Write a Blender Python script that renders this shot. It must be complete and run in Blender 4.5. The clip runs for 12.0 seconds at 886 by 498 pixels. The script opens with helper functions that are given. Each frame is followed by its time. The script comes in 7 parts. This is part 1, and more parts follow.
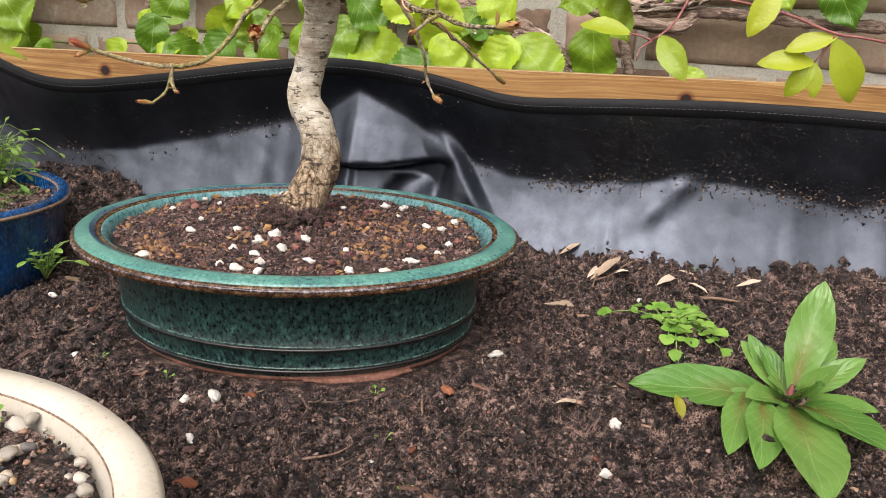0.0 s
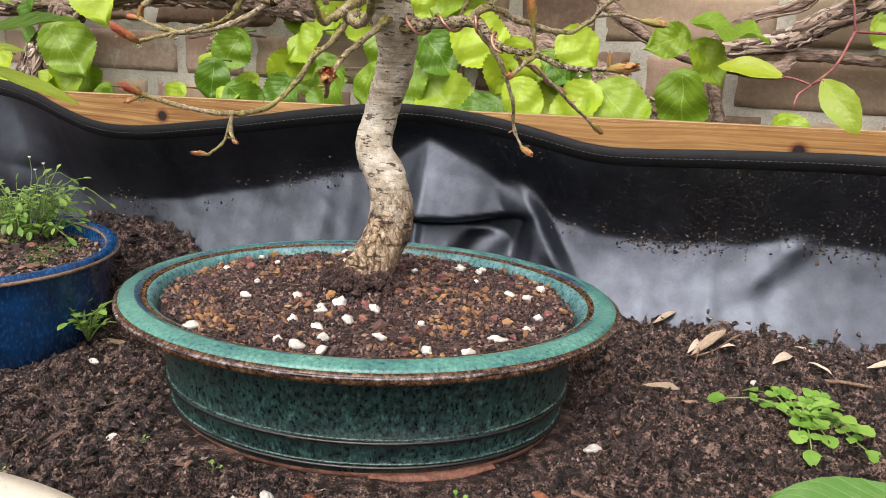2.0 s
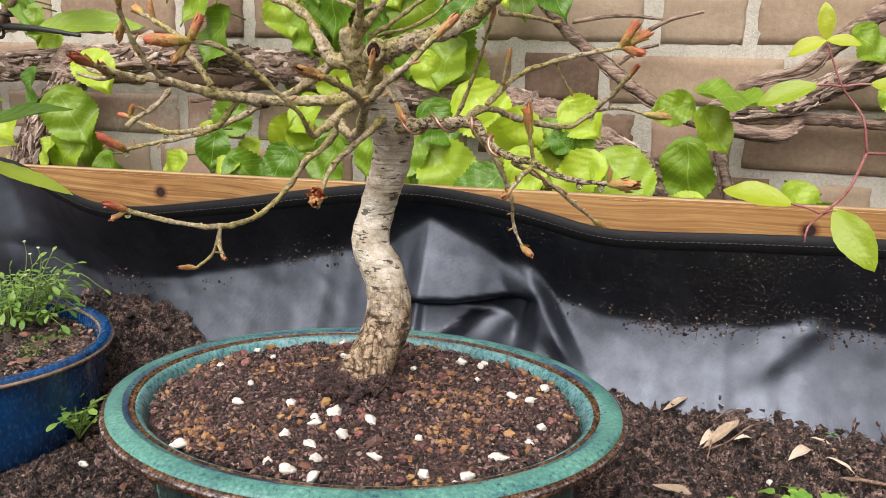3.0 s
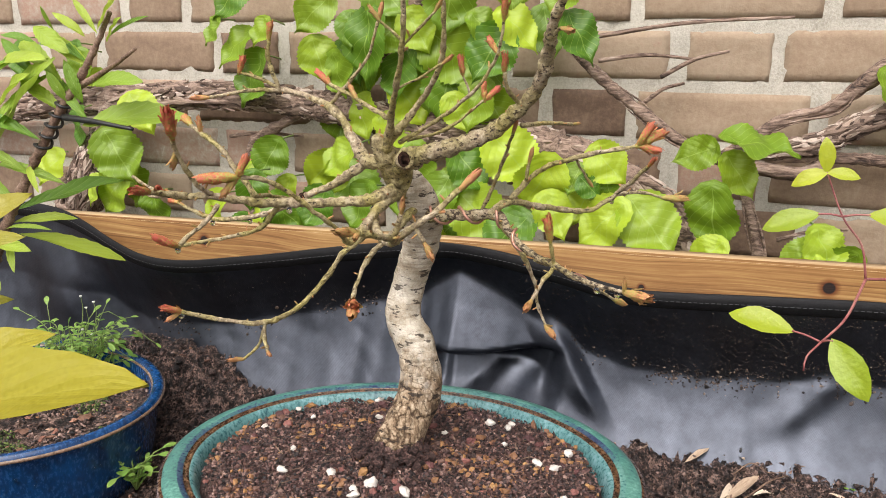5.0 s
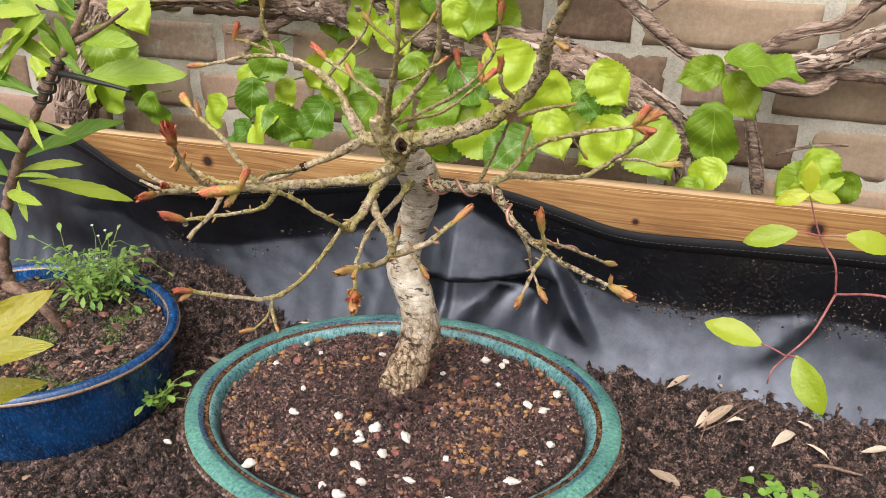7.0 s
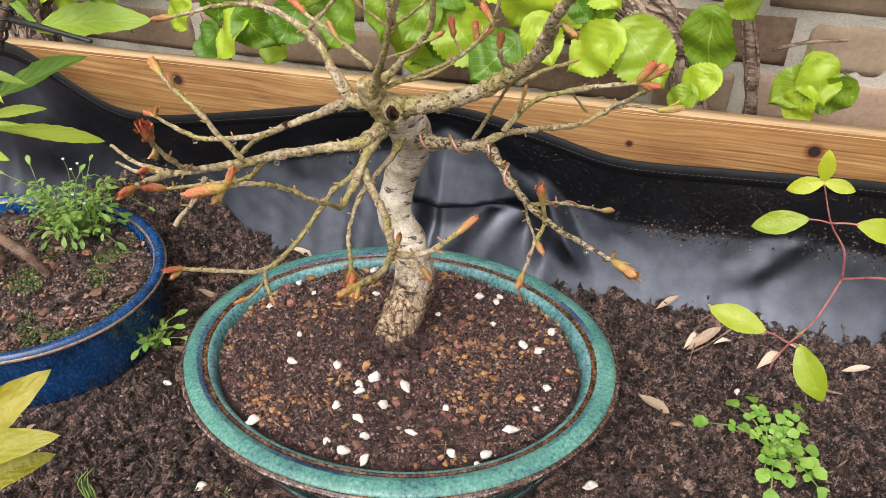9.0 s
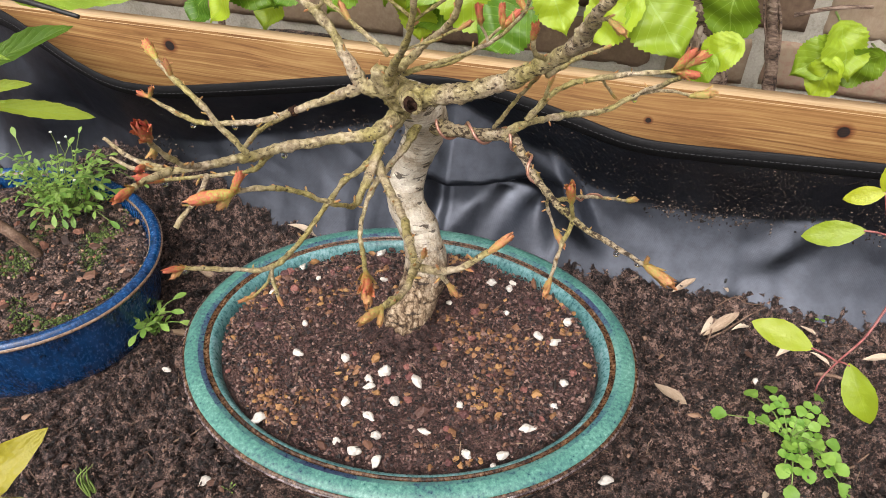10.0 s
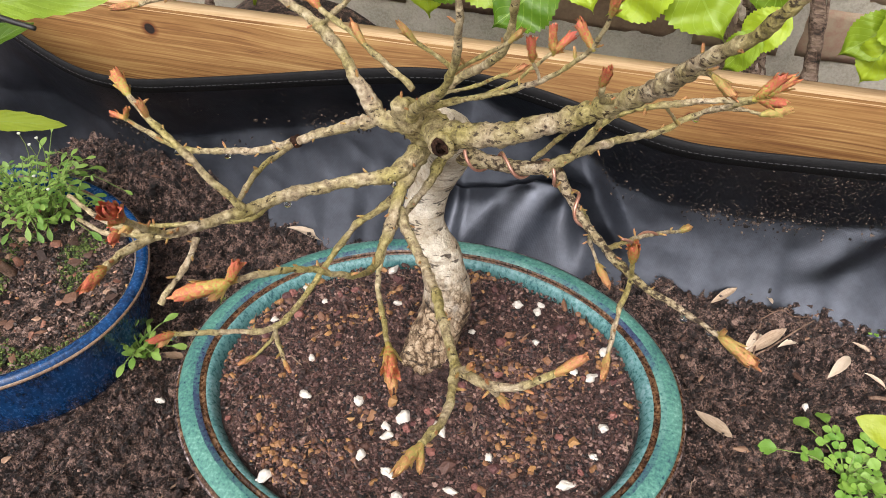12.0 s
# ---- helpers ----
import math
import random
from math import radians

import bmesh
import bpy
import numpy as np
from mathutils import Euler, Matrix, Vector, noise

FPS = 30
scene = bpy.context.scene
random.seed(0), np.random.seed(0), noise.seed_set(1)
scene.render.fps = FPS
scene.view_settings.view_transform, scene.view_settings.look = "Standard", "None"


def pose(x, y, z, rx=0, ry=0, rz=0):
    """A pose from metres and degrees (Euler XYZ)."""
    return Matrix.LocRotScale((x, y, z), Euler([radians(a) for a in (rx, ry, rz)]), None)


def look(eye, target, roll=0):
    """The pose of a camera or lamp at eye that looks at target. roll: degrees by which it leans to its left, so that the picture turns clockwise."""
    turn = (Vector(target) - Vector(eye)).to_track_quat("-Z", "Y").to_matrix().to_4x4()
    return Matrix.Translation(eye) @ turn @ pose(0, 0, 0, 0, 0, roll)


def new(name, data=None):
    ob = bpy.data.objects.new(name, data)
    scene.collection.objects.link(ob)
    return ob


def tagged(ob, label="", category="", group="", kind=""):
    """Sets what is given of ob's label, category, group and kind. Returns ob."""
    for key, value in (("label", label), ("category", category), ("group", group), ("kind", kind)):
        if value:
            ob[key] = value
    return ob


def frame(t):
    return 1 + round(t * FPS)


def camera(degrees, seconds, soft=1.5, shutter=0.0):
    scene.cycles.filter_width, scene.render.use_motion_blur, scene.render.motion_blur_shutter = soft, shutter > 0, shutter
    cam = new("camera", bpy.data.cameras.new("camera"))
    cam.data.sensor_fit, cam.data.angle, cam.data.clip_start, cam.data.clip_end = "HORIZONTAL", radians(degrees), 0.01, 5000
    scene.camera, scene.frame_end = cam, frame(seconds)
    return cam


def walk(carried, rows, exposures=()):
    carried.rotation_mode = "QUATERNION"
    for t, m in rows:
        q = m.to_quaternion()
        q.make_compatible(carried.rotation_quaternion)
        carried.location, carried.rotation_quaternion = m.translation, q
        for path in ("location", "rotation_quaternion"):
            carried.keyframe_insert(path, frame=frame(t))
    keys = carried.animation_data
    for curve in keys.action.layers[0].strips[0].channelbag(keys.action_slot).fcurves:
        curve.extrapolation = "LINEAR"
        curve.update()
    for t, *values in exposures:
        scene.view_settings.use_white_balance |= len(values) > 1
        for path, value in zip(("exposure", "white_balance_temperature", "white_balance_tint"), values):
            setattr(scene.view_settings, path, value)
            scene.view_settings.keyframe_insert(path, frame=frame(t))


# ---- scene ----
cam = camera(61.6, 12.0, soft=0.6)
PATH = [
    (0, (-0.0190, 0.0000, 0.2556), (-0.3731, 1.8670, -0.3685), 2.78),
    (0.5, (-0.0344, 0.0080, 0.2419), (-0.4341, 1.8700, -0.3691), 3.16),
    (1, (-0.0482, 0.0310, 0.2373), (-0.4940, 1.8900, -0.3507), 3.34),
    (1.5, (-0.0592, 0.0470, 0.2378), (-0.5353, 1.9080, -0.3215), 3.11),
    (2, (-0.0608, 0.0690, 0.2507), (-0.5525, 1.9360, -0.2702), 2.60),
    (2.5, (-0.0635, 0.0860, 0.2676), (-0.5680, 1.9600, -0.2148), 2.08),
    (3, (-0.0627, 0.0980, 0.2937), (-0.5868, 1.9760, -0.1496), 1.76),
    (3.5, (-0.0595, 0.0980, 0.3129), (-0.6069, 1.9760, -0.1024), 1.45),
    (3.7, (-0.0619, 0.0960, 0.3208), (-0.6119, 1.9720, -0.1036), 1.45),
    (5.3, (-0.0533, 0.0820, 0.3772), (-0.6648, 1.9110, -0.1510), 0.45),
    (5.5, (-0.0517, 0.0810, 0.3853), (-0.6603, 1.8990, -0.1858), 0.36),
    (6, (-0.0547, 0.0900, 0.4082), (-0.6522, 1.8700, -0.2806), 0.31),
    (6.5, (-0.0568, 0.0940, 0.4351), (-0.6449, 1.8350, -0.3563), 0.26),
    (7, (-0.0556, 0.0950, 0.4522), (-0.6262, 1.8030, -0.4166), 0.62),
    (7.2, (-0.0580, 0.0970, 0.4621), (-0.6105, 1.7980, -0.4329), 0.84),
    (8.8, (-0.0788, 0.1310, 0.5032), (-0.5436, 1.6740, -0.6812), 0.04),
    (9, (-0.0820, 0.1380, 0.5071), (-0.5340, 1.6710, -0.6948), -0.03),
    (9.5, (-0.0913, 0.1550, 0.5137), (-0.5238, 1.6480, -0.7444), 0.16),
    (10, (-0.1092, 0.1730, 0.5119), (-0.5156, 1.6320, -0.7951), 0.75),
    (10.5, (-0.1239, 0.1970, 0.5042), (-0.5015, 1.6270, -0.8425), 1.13),
    (11, (-0.1391, 0.2180, 0.5076), (-0.4981, 1.6180, -0.8754), 1.22),
    (11.5, (-0.1500, 0.2350, 0.5051), (-0.5059, 1.6110, -0.9018), 0.97),
    (12, (-0.1523, 0.2540, 0.5120), (-0.5146, 1.6140, -0.9092), 0.59),
]
walk(cam, [(t, look(eye, target, roll)) for t, eye, target, roll in PATH], [(0, 0.53, 6500, 13), (12, 0.53, 6500, 13)])

# ---- world and light: a bright overcast day ----
world = bpy.data.worlds.new("overcast_sky")
scene.world = world
world.use_nodes = True
wn, wl = world.node_tree.nodes, world.node_tree.links
sky = wn.new("ShaderNodeTexSky")
sky.sky_type = "NISHITA"
sky.sun_disc = False
sky.sun_elevation, sky.sun_rotation = radians(52), radians(188)
sky.air_density, sky.dust_density, sky.ozone_density = 1.0, 6.0, 1.0
pale = wn.new("ShaderNodeHueSaturation")
pale.inputs["Saturation"].default_value = 0.24
wl.new(sky.outputs[0], pale.inputs["Color"])
wl.new(pale.outputs[0], wn["Background"].inputs["Color"])
wn["Background"].inputs["Strength"].default_value = 0.15
lamp = bpy.data.lights.new("sun", "SUN")
lamp.energy, lamp.angle, lamp.color = 1.55, radians(75), (1.0, 0.935, 0.86)
sun = new("sun", lamp)
sun.matrix_world = look((-0.5, -1.80, 3.0), (-0.3, 0.5, 0.0))

# ---- helpers for building ----
ORIGIN = {}


def thing(name, at, label, category, group="", kind=""):
    ob = new(name)
    ob.location = at
    ob.empty_display_size = 0.02
    ORIGIN[ob] = Vector(at)
    return tagged(ob, label, category, group, kind)


def mesh_of(bm, name, smooth=True):
    me = bpy.data.meshes.new(name)
    bm.normal_update()
    bm.to_mesh(me)
    bm.free()
    if smooth:
        me.polygons.foreach_set("use_smooth", [True] * len(me.polygons))
    return me


def part(name, bm, material, parent, label="", smooth=True):
    """Link a bmesh, built in world places, as one mesh under a thing or a part."""
    o = ORIGIN[parent]
    bmesh.ops.translate(bm, verts=bm.verts, vec=-o)
    me = mesh_of(bm, name, smooth)
    me.materials.append(material)
    ob = new(name, me)
    ob.parent = parent
    ORIGIN[ob] = o
    return tagged(ob, label)


def put(name, me, parent, m, label=""):
    """Link a shared mesh under a thing at the world pose m."""
    ob = new(name, me)
    ob.parent = parent
    ob.matrix_local = Matrix.Translation(-ORIGIN[parent]) @ m
    return tagged(ob, label)


def raw(name, verts, faces, material, smooth=True):
    me = bpy.data.meshes.new(name)
    me.from_pydata(verts, [], faces)
    if smooth:
        me.polygons.foreach_set("use_smooth", [True] * len(me.polygons))
    me.materials.append(material)
    return new(name, me)


def smooth_path(pts, step):
    """Catmull-Rom samples of control points (x, y, z, r)."""
    p = [Vector(q) for q in pts]
    p = [p[0] * 2 - p[1]] + p + [p[-1] * 2 - p[-2]]
    out = []
    for i in range(1, len(p) - 2):
        a, b, c, d = p[i - 1:i + 3]
        n = max(2, int((b.xyz - c.xyz).length / step))
        for k in range(n):
            t = k / n
            out.append(0.5 * (2 * b + (c - a) * t + (2 * a - 5 * b + 4 * c - d) * t * t + (3 * b - a - 3 * c + d) * t ** 3))
    out.append(p[-2])
    return out


def tube(bm, pts, seg=8, step=0.004, rough=0.0, scale=250.0):
    """A swept round stem along control points (x, y, z, r), with knobbly bark of relief rough (share of the radius)."""
    path = smooth_path([Vector(q).to_4d() if len(q) == 3 else Vector(q) for q in pts], step)
    rings, up = [], Vector((0.31, 0.77, 0.55))
    for i, q in enumerate(path):
        if rough > 0.2 and 0 < i < len(path) - 1:
            s = q.xyz * 190
            q = Vector((*(q.xyz + noise.noise_vector(q.xyz * 120) * 0.0007), q.w * (1 + 0.30 * max(noise.noise(s), -0.3) + 0.16 * noise.noise(q.xyz * 520))))
        a, b = path[max(i - 1, 0)].xyz, path[min(i + 1, len(path) - 1)].xyz
        d = (b - a).normalized()
        up = (up - d * up.dot(d)).normalized()
        side = d.cross(up)
        ring = []
        for k in range(seg):
            w = 2 * math.pi * k / seg
            n = up * math.cos(w) + side * math.sin(w)
            r = q.w
            if rough:
                s = q.xyz + n * r
                r *= 1 + rough * (noise.noise(s * scale) + 0.6 * noise.noise(s * scale * 0.3))
            ring.append(bm.verts.new(q.xyz + n * r))
        rings.append(ring)
    for a, b in zip(rings, rings[1:]):
        for k in range(seg):
            bm.faces.new((a[k], a[(k + 1) % seg], b[(k + 1) % seg], b[k]))
    bm.faces.new(rings[0][::-1])
    bm.faces.new(rings[-1])
    return bm


def leaf_mesh(name, material, length, width, wide=0.42, fold=0.12, curl=0.25, teeth=0.04, wave=0.05, nu=14, nv=6, seed=0, point=0.0):
    """A leaf along +y from its base, upper face +z; wide: where along it the leaf is widest."""
    rnd = random.Random(seed)
    bm = bmesh.new()
    uv = bm.loops.layers.uv.new("UVMap")
    k = math.log(0.5) / math.log(wide)
    grid, ph = [], rnd.random() * 6
    for i in range(nu + 1):
        u = i / nu
        w = width / 2 * max(math.sin(math.pi * u ** k), 0.0) ** (0.75 - 0.15 * point + point * u ** 3)
        row = []
        for j in range(-nv // 2, nv // 2 + 1):
            v = j / (nv / 2)
            e = 1 + (teeth * (1 if i % 2 else -1) if abs(v) == 1 and 0 < i < nu else 0)
            x = v * w * e
            z = fold * abs(x) - curl * length * u * u + wave * width * math.sin(9 * u + ph) * v * v * 0.5
            z += wave * width * 0.35 * math.cos(14 * u + 3 * abs(v))
            y = length * u * (1 - 0.12 * curl * u) - (0.12 * width * abs(v) ** 2 * (1 - u) ** 6)
            row.append((bm.verts.new((x, y, z)), (v * 0.5 + 0.5, u)))
        grid.append(row)
    for a, b in zip(grid, grid[1:]):
        for j in range(nv):
            q = (a[j], a[j + 1], b[j + 1], b[j])
            f = bm.faces.new([c[0] for c in q])
            for lp, c in zip(f.loops, q):
                lp[uv].uv = c[1]
    bmesh.ops.remove_doubles(bm, verts=bm.verts, dist=1e-6)
    me = mesh_of(bm, name)
    me.materials.append(material)
    return me


def aim(base, tip, face=(0, -0.5, 1), size=1.0):
    """The pose of a leaf from base towards tip, its upper face turned to face."""
    b, y = Vector(base), (Vector(tip) - Vector(base)).normalized()
    z = Vector(face)
    z = (z - y * z.dot(y)).normalized()
    x = y.cross(z)
    m = Matrix((x, y, z)).transposed().to_4x4() @ Matrix.Diagonal((size, size, size, 1))
    return Matrix.Translation(b) @ m


ICO = bmesh.new()
bmesh.ops.create_icosphere(ICO, subdivisions=1, radius=1.0)
ICO_V = np.array([v.co[:] for v in ICO.verts])
ICO_F = np.array([[v.index for v in f.verts] for f in ICO.faces])
ICO.free()


BALL = bmesh.new()
bmesh.ops.create_icosphere(BALL, subdivisions=2, radius=1.0)
BALL_V = np.array([v.co[:] for v in BALL.verts])
BALL_F = np.array([[v.index for v in f.verts] for f in BALL.faces])
BALL.free()
OCTA_V = np.array([(1, 0, 0), (-1, 0, 0), (0, 1, 0), (0, -1, 0), (0, 0, 1), (0, 0, -1)], float)
OCTA_F = np.array([(0, 2, 4), (2, 1, 4), (1, 3, 4), (3, 0, 4), (2, 0, 5), (1, 2, 5), (3, 1, 5), (0, 3, 5)])


def lumps(name, places, sizes, material, seed, flat=0.7, smooth=False, long=1.0, jag=1.0, coarse=False, fine=False):
    """Many small lumps in one mesh: places (n, 3), sizes (n,)."""
    rs = np.random.RandomState(seed)
    base_v, base_f = (OCTA_V, OCTA_F) if coarse else (BALL_V, BALL_F) if fine else (ICO_V, ICO_F)
    n, k = len(places), len(base_v)
    shape = base_v[None] * (1 + jag * (rs.rand(n, k, 1) - 0.5)) * (1 + 0.8 * jag * (rs.rand(n, 1, 3) - 0.5)) * np.array((long, 1 / math.sqrt(long), 1 / math.sqrt(long)))
    a = rs.rand(n) * 6.283
    c, s = np.cos(a)[:, None], np.sin(a)[:, None]
    x, y, z = shape[..., 0], shape[..., 1], shape[..., 2] * flat
    b = (rs.rand(n)[:, None] - 0.5) * 1.2
    x, z = x * np.cos(b) - z * np.sin(b), x * np.sin(b) + z * np.cos(b)
    v = np.stack((x * c - y * s, x * s + y * c, z), -1) * sizes[:, None, None] + places[:, None, :]
    f = (base_f[None] + (np.arange(n) * k)[:, None, None]).reshape(-1, 3)
    return raw(name, v.reshape(-1, 3).tolist(), f.tolist(), material, smooth)


# ---- materials ----
def graph(name):
    m = bpy.data.materials.new(name)
    m.use_nodes = True
    return m, m.node_tree.nodes, m.node_tree.links, m.node_tree.nodes["Principled BSDF"]


def ramp_of(nd, stops):
    r = nd.new("ShaderNodeValToRGB")
    e = r.color_ramp.elements
    while len(e) < len(stops):
        e.new(0.5)
    for el, (p, c) in zip(e, stops):
        el.position, el.color = p, (*c, 1)
    return r


def noise_of(nd, lk, scale, detail=6, rough=0.6, stretch=None, coord="Object"):
    tc = nd.new("ShaderNodeTexCoord")
    n = nd.new("ShaderNodeTexNoise")
    n.inputs["Scale"].default_value, n.inputs["Detail"].default_value, n.inputs["Roughness"].default_value = scale, detail, rough
    src = tc.outputs[coord]
    if stretch:
        mp = nd.new("ShaderNodeMapping")
        mp.inputs["Scale"].default_value = stretch
        lk.new(src, mp.inputs[0])
        src = mp.outputs[0]
    lk.new(src, n.inputs["Vector"])
    return n


def surface(name, stops, scale=40, fine=300, mix=0.35, rough=(0.5, 0.8), bump=0.3, dist=0.001, spread="", stretch=None, coat=0.0, spec=0.5, metal=0.0, patch=0.0):
    """A surface whose colour runs through stops by noise at two scales, with wear in its gloss and fine relief. spread: 'island' or 'object' varies whole pieces."""
    m, nd, lk, bs = graph(name)
    a = noise_of(nd, lk, scale, 5, 0.6, stretch)
    b = noise_of(nd, lk, fine, 4, 0.65, stretch)
    val = nd.new("ShaderNodeMix")
    val.inputs[0].default_value = mix
    lk.new(a.outputs[0], val.inputs[2])
    lk.new(b.outputs[0], val.inputs[3])
    out = val.outputs[0]
    if patch:
        # damp and dry patches a few centimetres across
        wet = noise_of(nd, lk, 75, 3, 0.6)
        shift = nd.new("ShaderNodeMath")
        shift.operation = "MULTIPLY_ADD"
        shift.inputs[1].default_value, shift.inputs[2].default_value = patch, -0.5 * patch
        lk.new(wet.outputs[0], shift.inputs[0])
        add = nd.new("ShaderNodeMath")
        lk.new(out, add.inputs[0])
        lk.new(shift.outputs[0], add.inputs[1])
        out = add.outputs[0]
    if spread:
        src = nd.new("ShaderNodeNewGeometry" if spread == "island" else "ShaderNodeObjectInfo")
        two = nd.new("ShaderNodeMix")
        two.inputs[0].default_value = 0.72 if spread == "island" else 0.42
        lk.new(out, two.inputs[2])
        lk.new(src.outputs["Random Per Island" if spread == "island" else "Random"], two.inputs[3])
        out = two.outputs[0]
    r = ramp_of(nd, stops)
    lk.new(out, r.inputs[0])
    lk.new(r.outputs[0], bs.inputs["Base Color"])
    g = nd.new("ShaderNodeMapRange")
    g.inputs[1].default_value, g.inputs[2].default_value = 0.3, 0.7
    g.inputs[3].default_value, g.inputs[4].default_value = rough
    lk.new(b.outputs[0], g.inputs[0])
    lk.new(g.outputs[0], bs.inputs["Roughness"])
    bp = nd.new("ShaderNodeBump")
    bp.inputs["Strength"].default_value, bp.inputs["Distance"].default_value = bump, dist
    lk.new(val.outputs[0], bp.inputs["Height"])
    lk.new(bp.outputs[0], bs.inputs["Normal"])
    bs.inputs["Coat Weight"].default_value, bs.inputs["Coat Roughness"].default_value = coat, 0.08
    bs.inputs["Specular IOR Level"].default_value, bs.inputs["Metallic"].default_value = spec, metal
    return m


def leaf_material(name, dark, light, vein, sheer=0.35, rough=0.42, veined=1.0, flush=None, relief=0.45):
    """A leaf with a pale midrib and side veins, light shining through it, varied from leaf to leaf."""
    m, nd, lk, bs = graph(name)
    info = nd.new("ShaderNodeObjectInfo")
    n = noise_of(nd, lk, 4, 5, 0.65)
    mixv = nd.new("ShaderNodeMix")
    mixv.inputs[0].default_value = 0.22
    lk.new(info.outputs["Random"], mixv.inputs[2])
    lk.new(n.outputs[0], mixv.inputs[3])
    r = ramp_of(nd, [(0.1, dark), (0.85, light)])
    lk.new(mixv.outputs[0], r.inputs[0])
    uv = nd.new("ShaderNodeUVMap")
    sep = nd.new("ShaderNodeSeparateXYZ")
    lk.new(uv.outputs[0], sep.inputs[0])

    def op(kind, x, y=None):
        o = nd.new("ShaderNodeMath")
        o.operation = kind
        for i, v in enumerate((x, y)):
            if isinstance(v, (int, float)):
                o.inputs[i].default_value = v
            elif v is not None:
                lk.new(v, o.inputs[i])
        return o.outputs[0]
    blotch = noise_of(nd, lk, 7, 3, 0.6)
    off = op("ABSOLUTE", op("SUBTRACT", sep.outputs[0], 0.5))
    rib = op("LESS_THAN", off, 0.014)
    saw = op("PINGPONG", op("SUBTRACT", op("MULTIPLY", sep.outputs[1], 7.0), op("MULTIPLY", off, 5.0)), 0.5)
    side = op("MULTIPLY", op("LESS_THAN", saw, 0.04), 0.75)
    veins = op("MAXIMUM", rib, side)
    mc = nd.new("ShaderNodeMix")
    mc.data_type = "RGBA"
    lk.new(op("MULTIPLY", veins, 0.40 * veined), mc.inputs[0])
    lk.new(r.outputs[0], mc.inputs[6])
    mc.inputs[7].default_value = (*vein, 1)
    tint = mc.outputs[2]
    if flush:
        near = op("MULTIPLY", op("MAXIMUM", op("SUBTRACT", 0.62, sep.outputs[1]), 0.0), op("MAXIMUM", op("SUBTRACT", 1.0, op("MULTIPLY", off, 3.2)), 0.0))
        blot = op("MINIMUM", op("MULTIPLY", near, op("MULTIPLY", blotch.outputs[0], 2.2)), 0.55)
        fm = nd.new("ShaderNodeMix")
        fm.data_type = "RGBA"
        lk.new(blot, fm.inputs[0])
        lk.new(tint, fm.inputs[6])
        fm.inputs[7].default_value = (*flush, 1)
        tint = fm.outputs[2]
    lk.new(tint, bs.inputs["Base Color"])
    bs.inputs["Roughness"].default_value = rough
    bp = nd.new("ShaderNodeBump")
    bp.inputs["Strength"].default_value, bp.inputs["Distance"].default_value = relief, 0.0025
    blister = noise_of(nd, lk, 11, 3, 0.5)
    lk.new(op("ADD", op("MULTIPLY", saw, 0.45 * veined), op("MULTIPLY", blister.outputs[0], 1.1)), bp.inputs["Height"])
    lk.new(bp.outputs[0], bs.inputs["Normal"])
    tr = nd.new("ShaderNodeBsdfTranslucent")
    lk.new(tint, tr.inputs[0])
    sh = nd.new("ShaderNodeMixShader")
    sh.inputs[0].default_value = sheer
    lk.new(bs.outputs[0], sh.inputs[1])
    lk.new(tr.outputs[0], sh.inputs[2])
    lk.new(sh.outputs[0], nd["Material Output"].inputs[0])
    return m


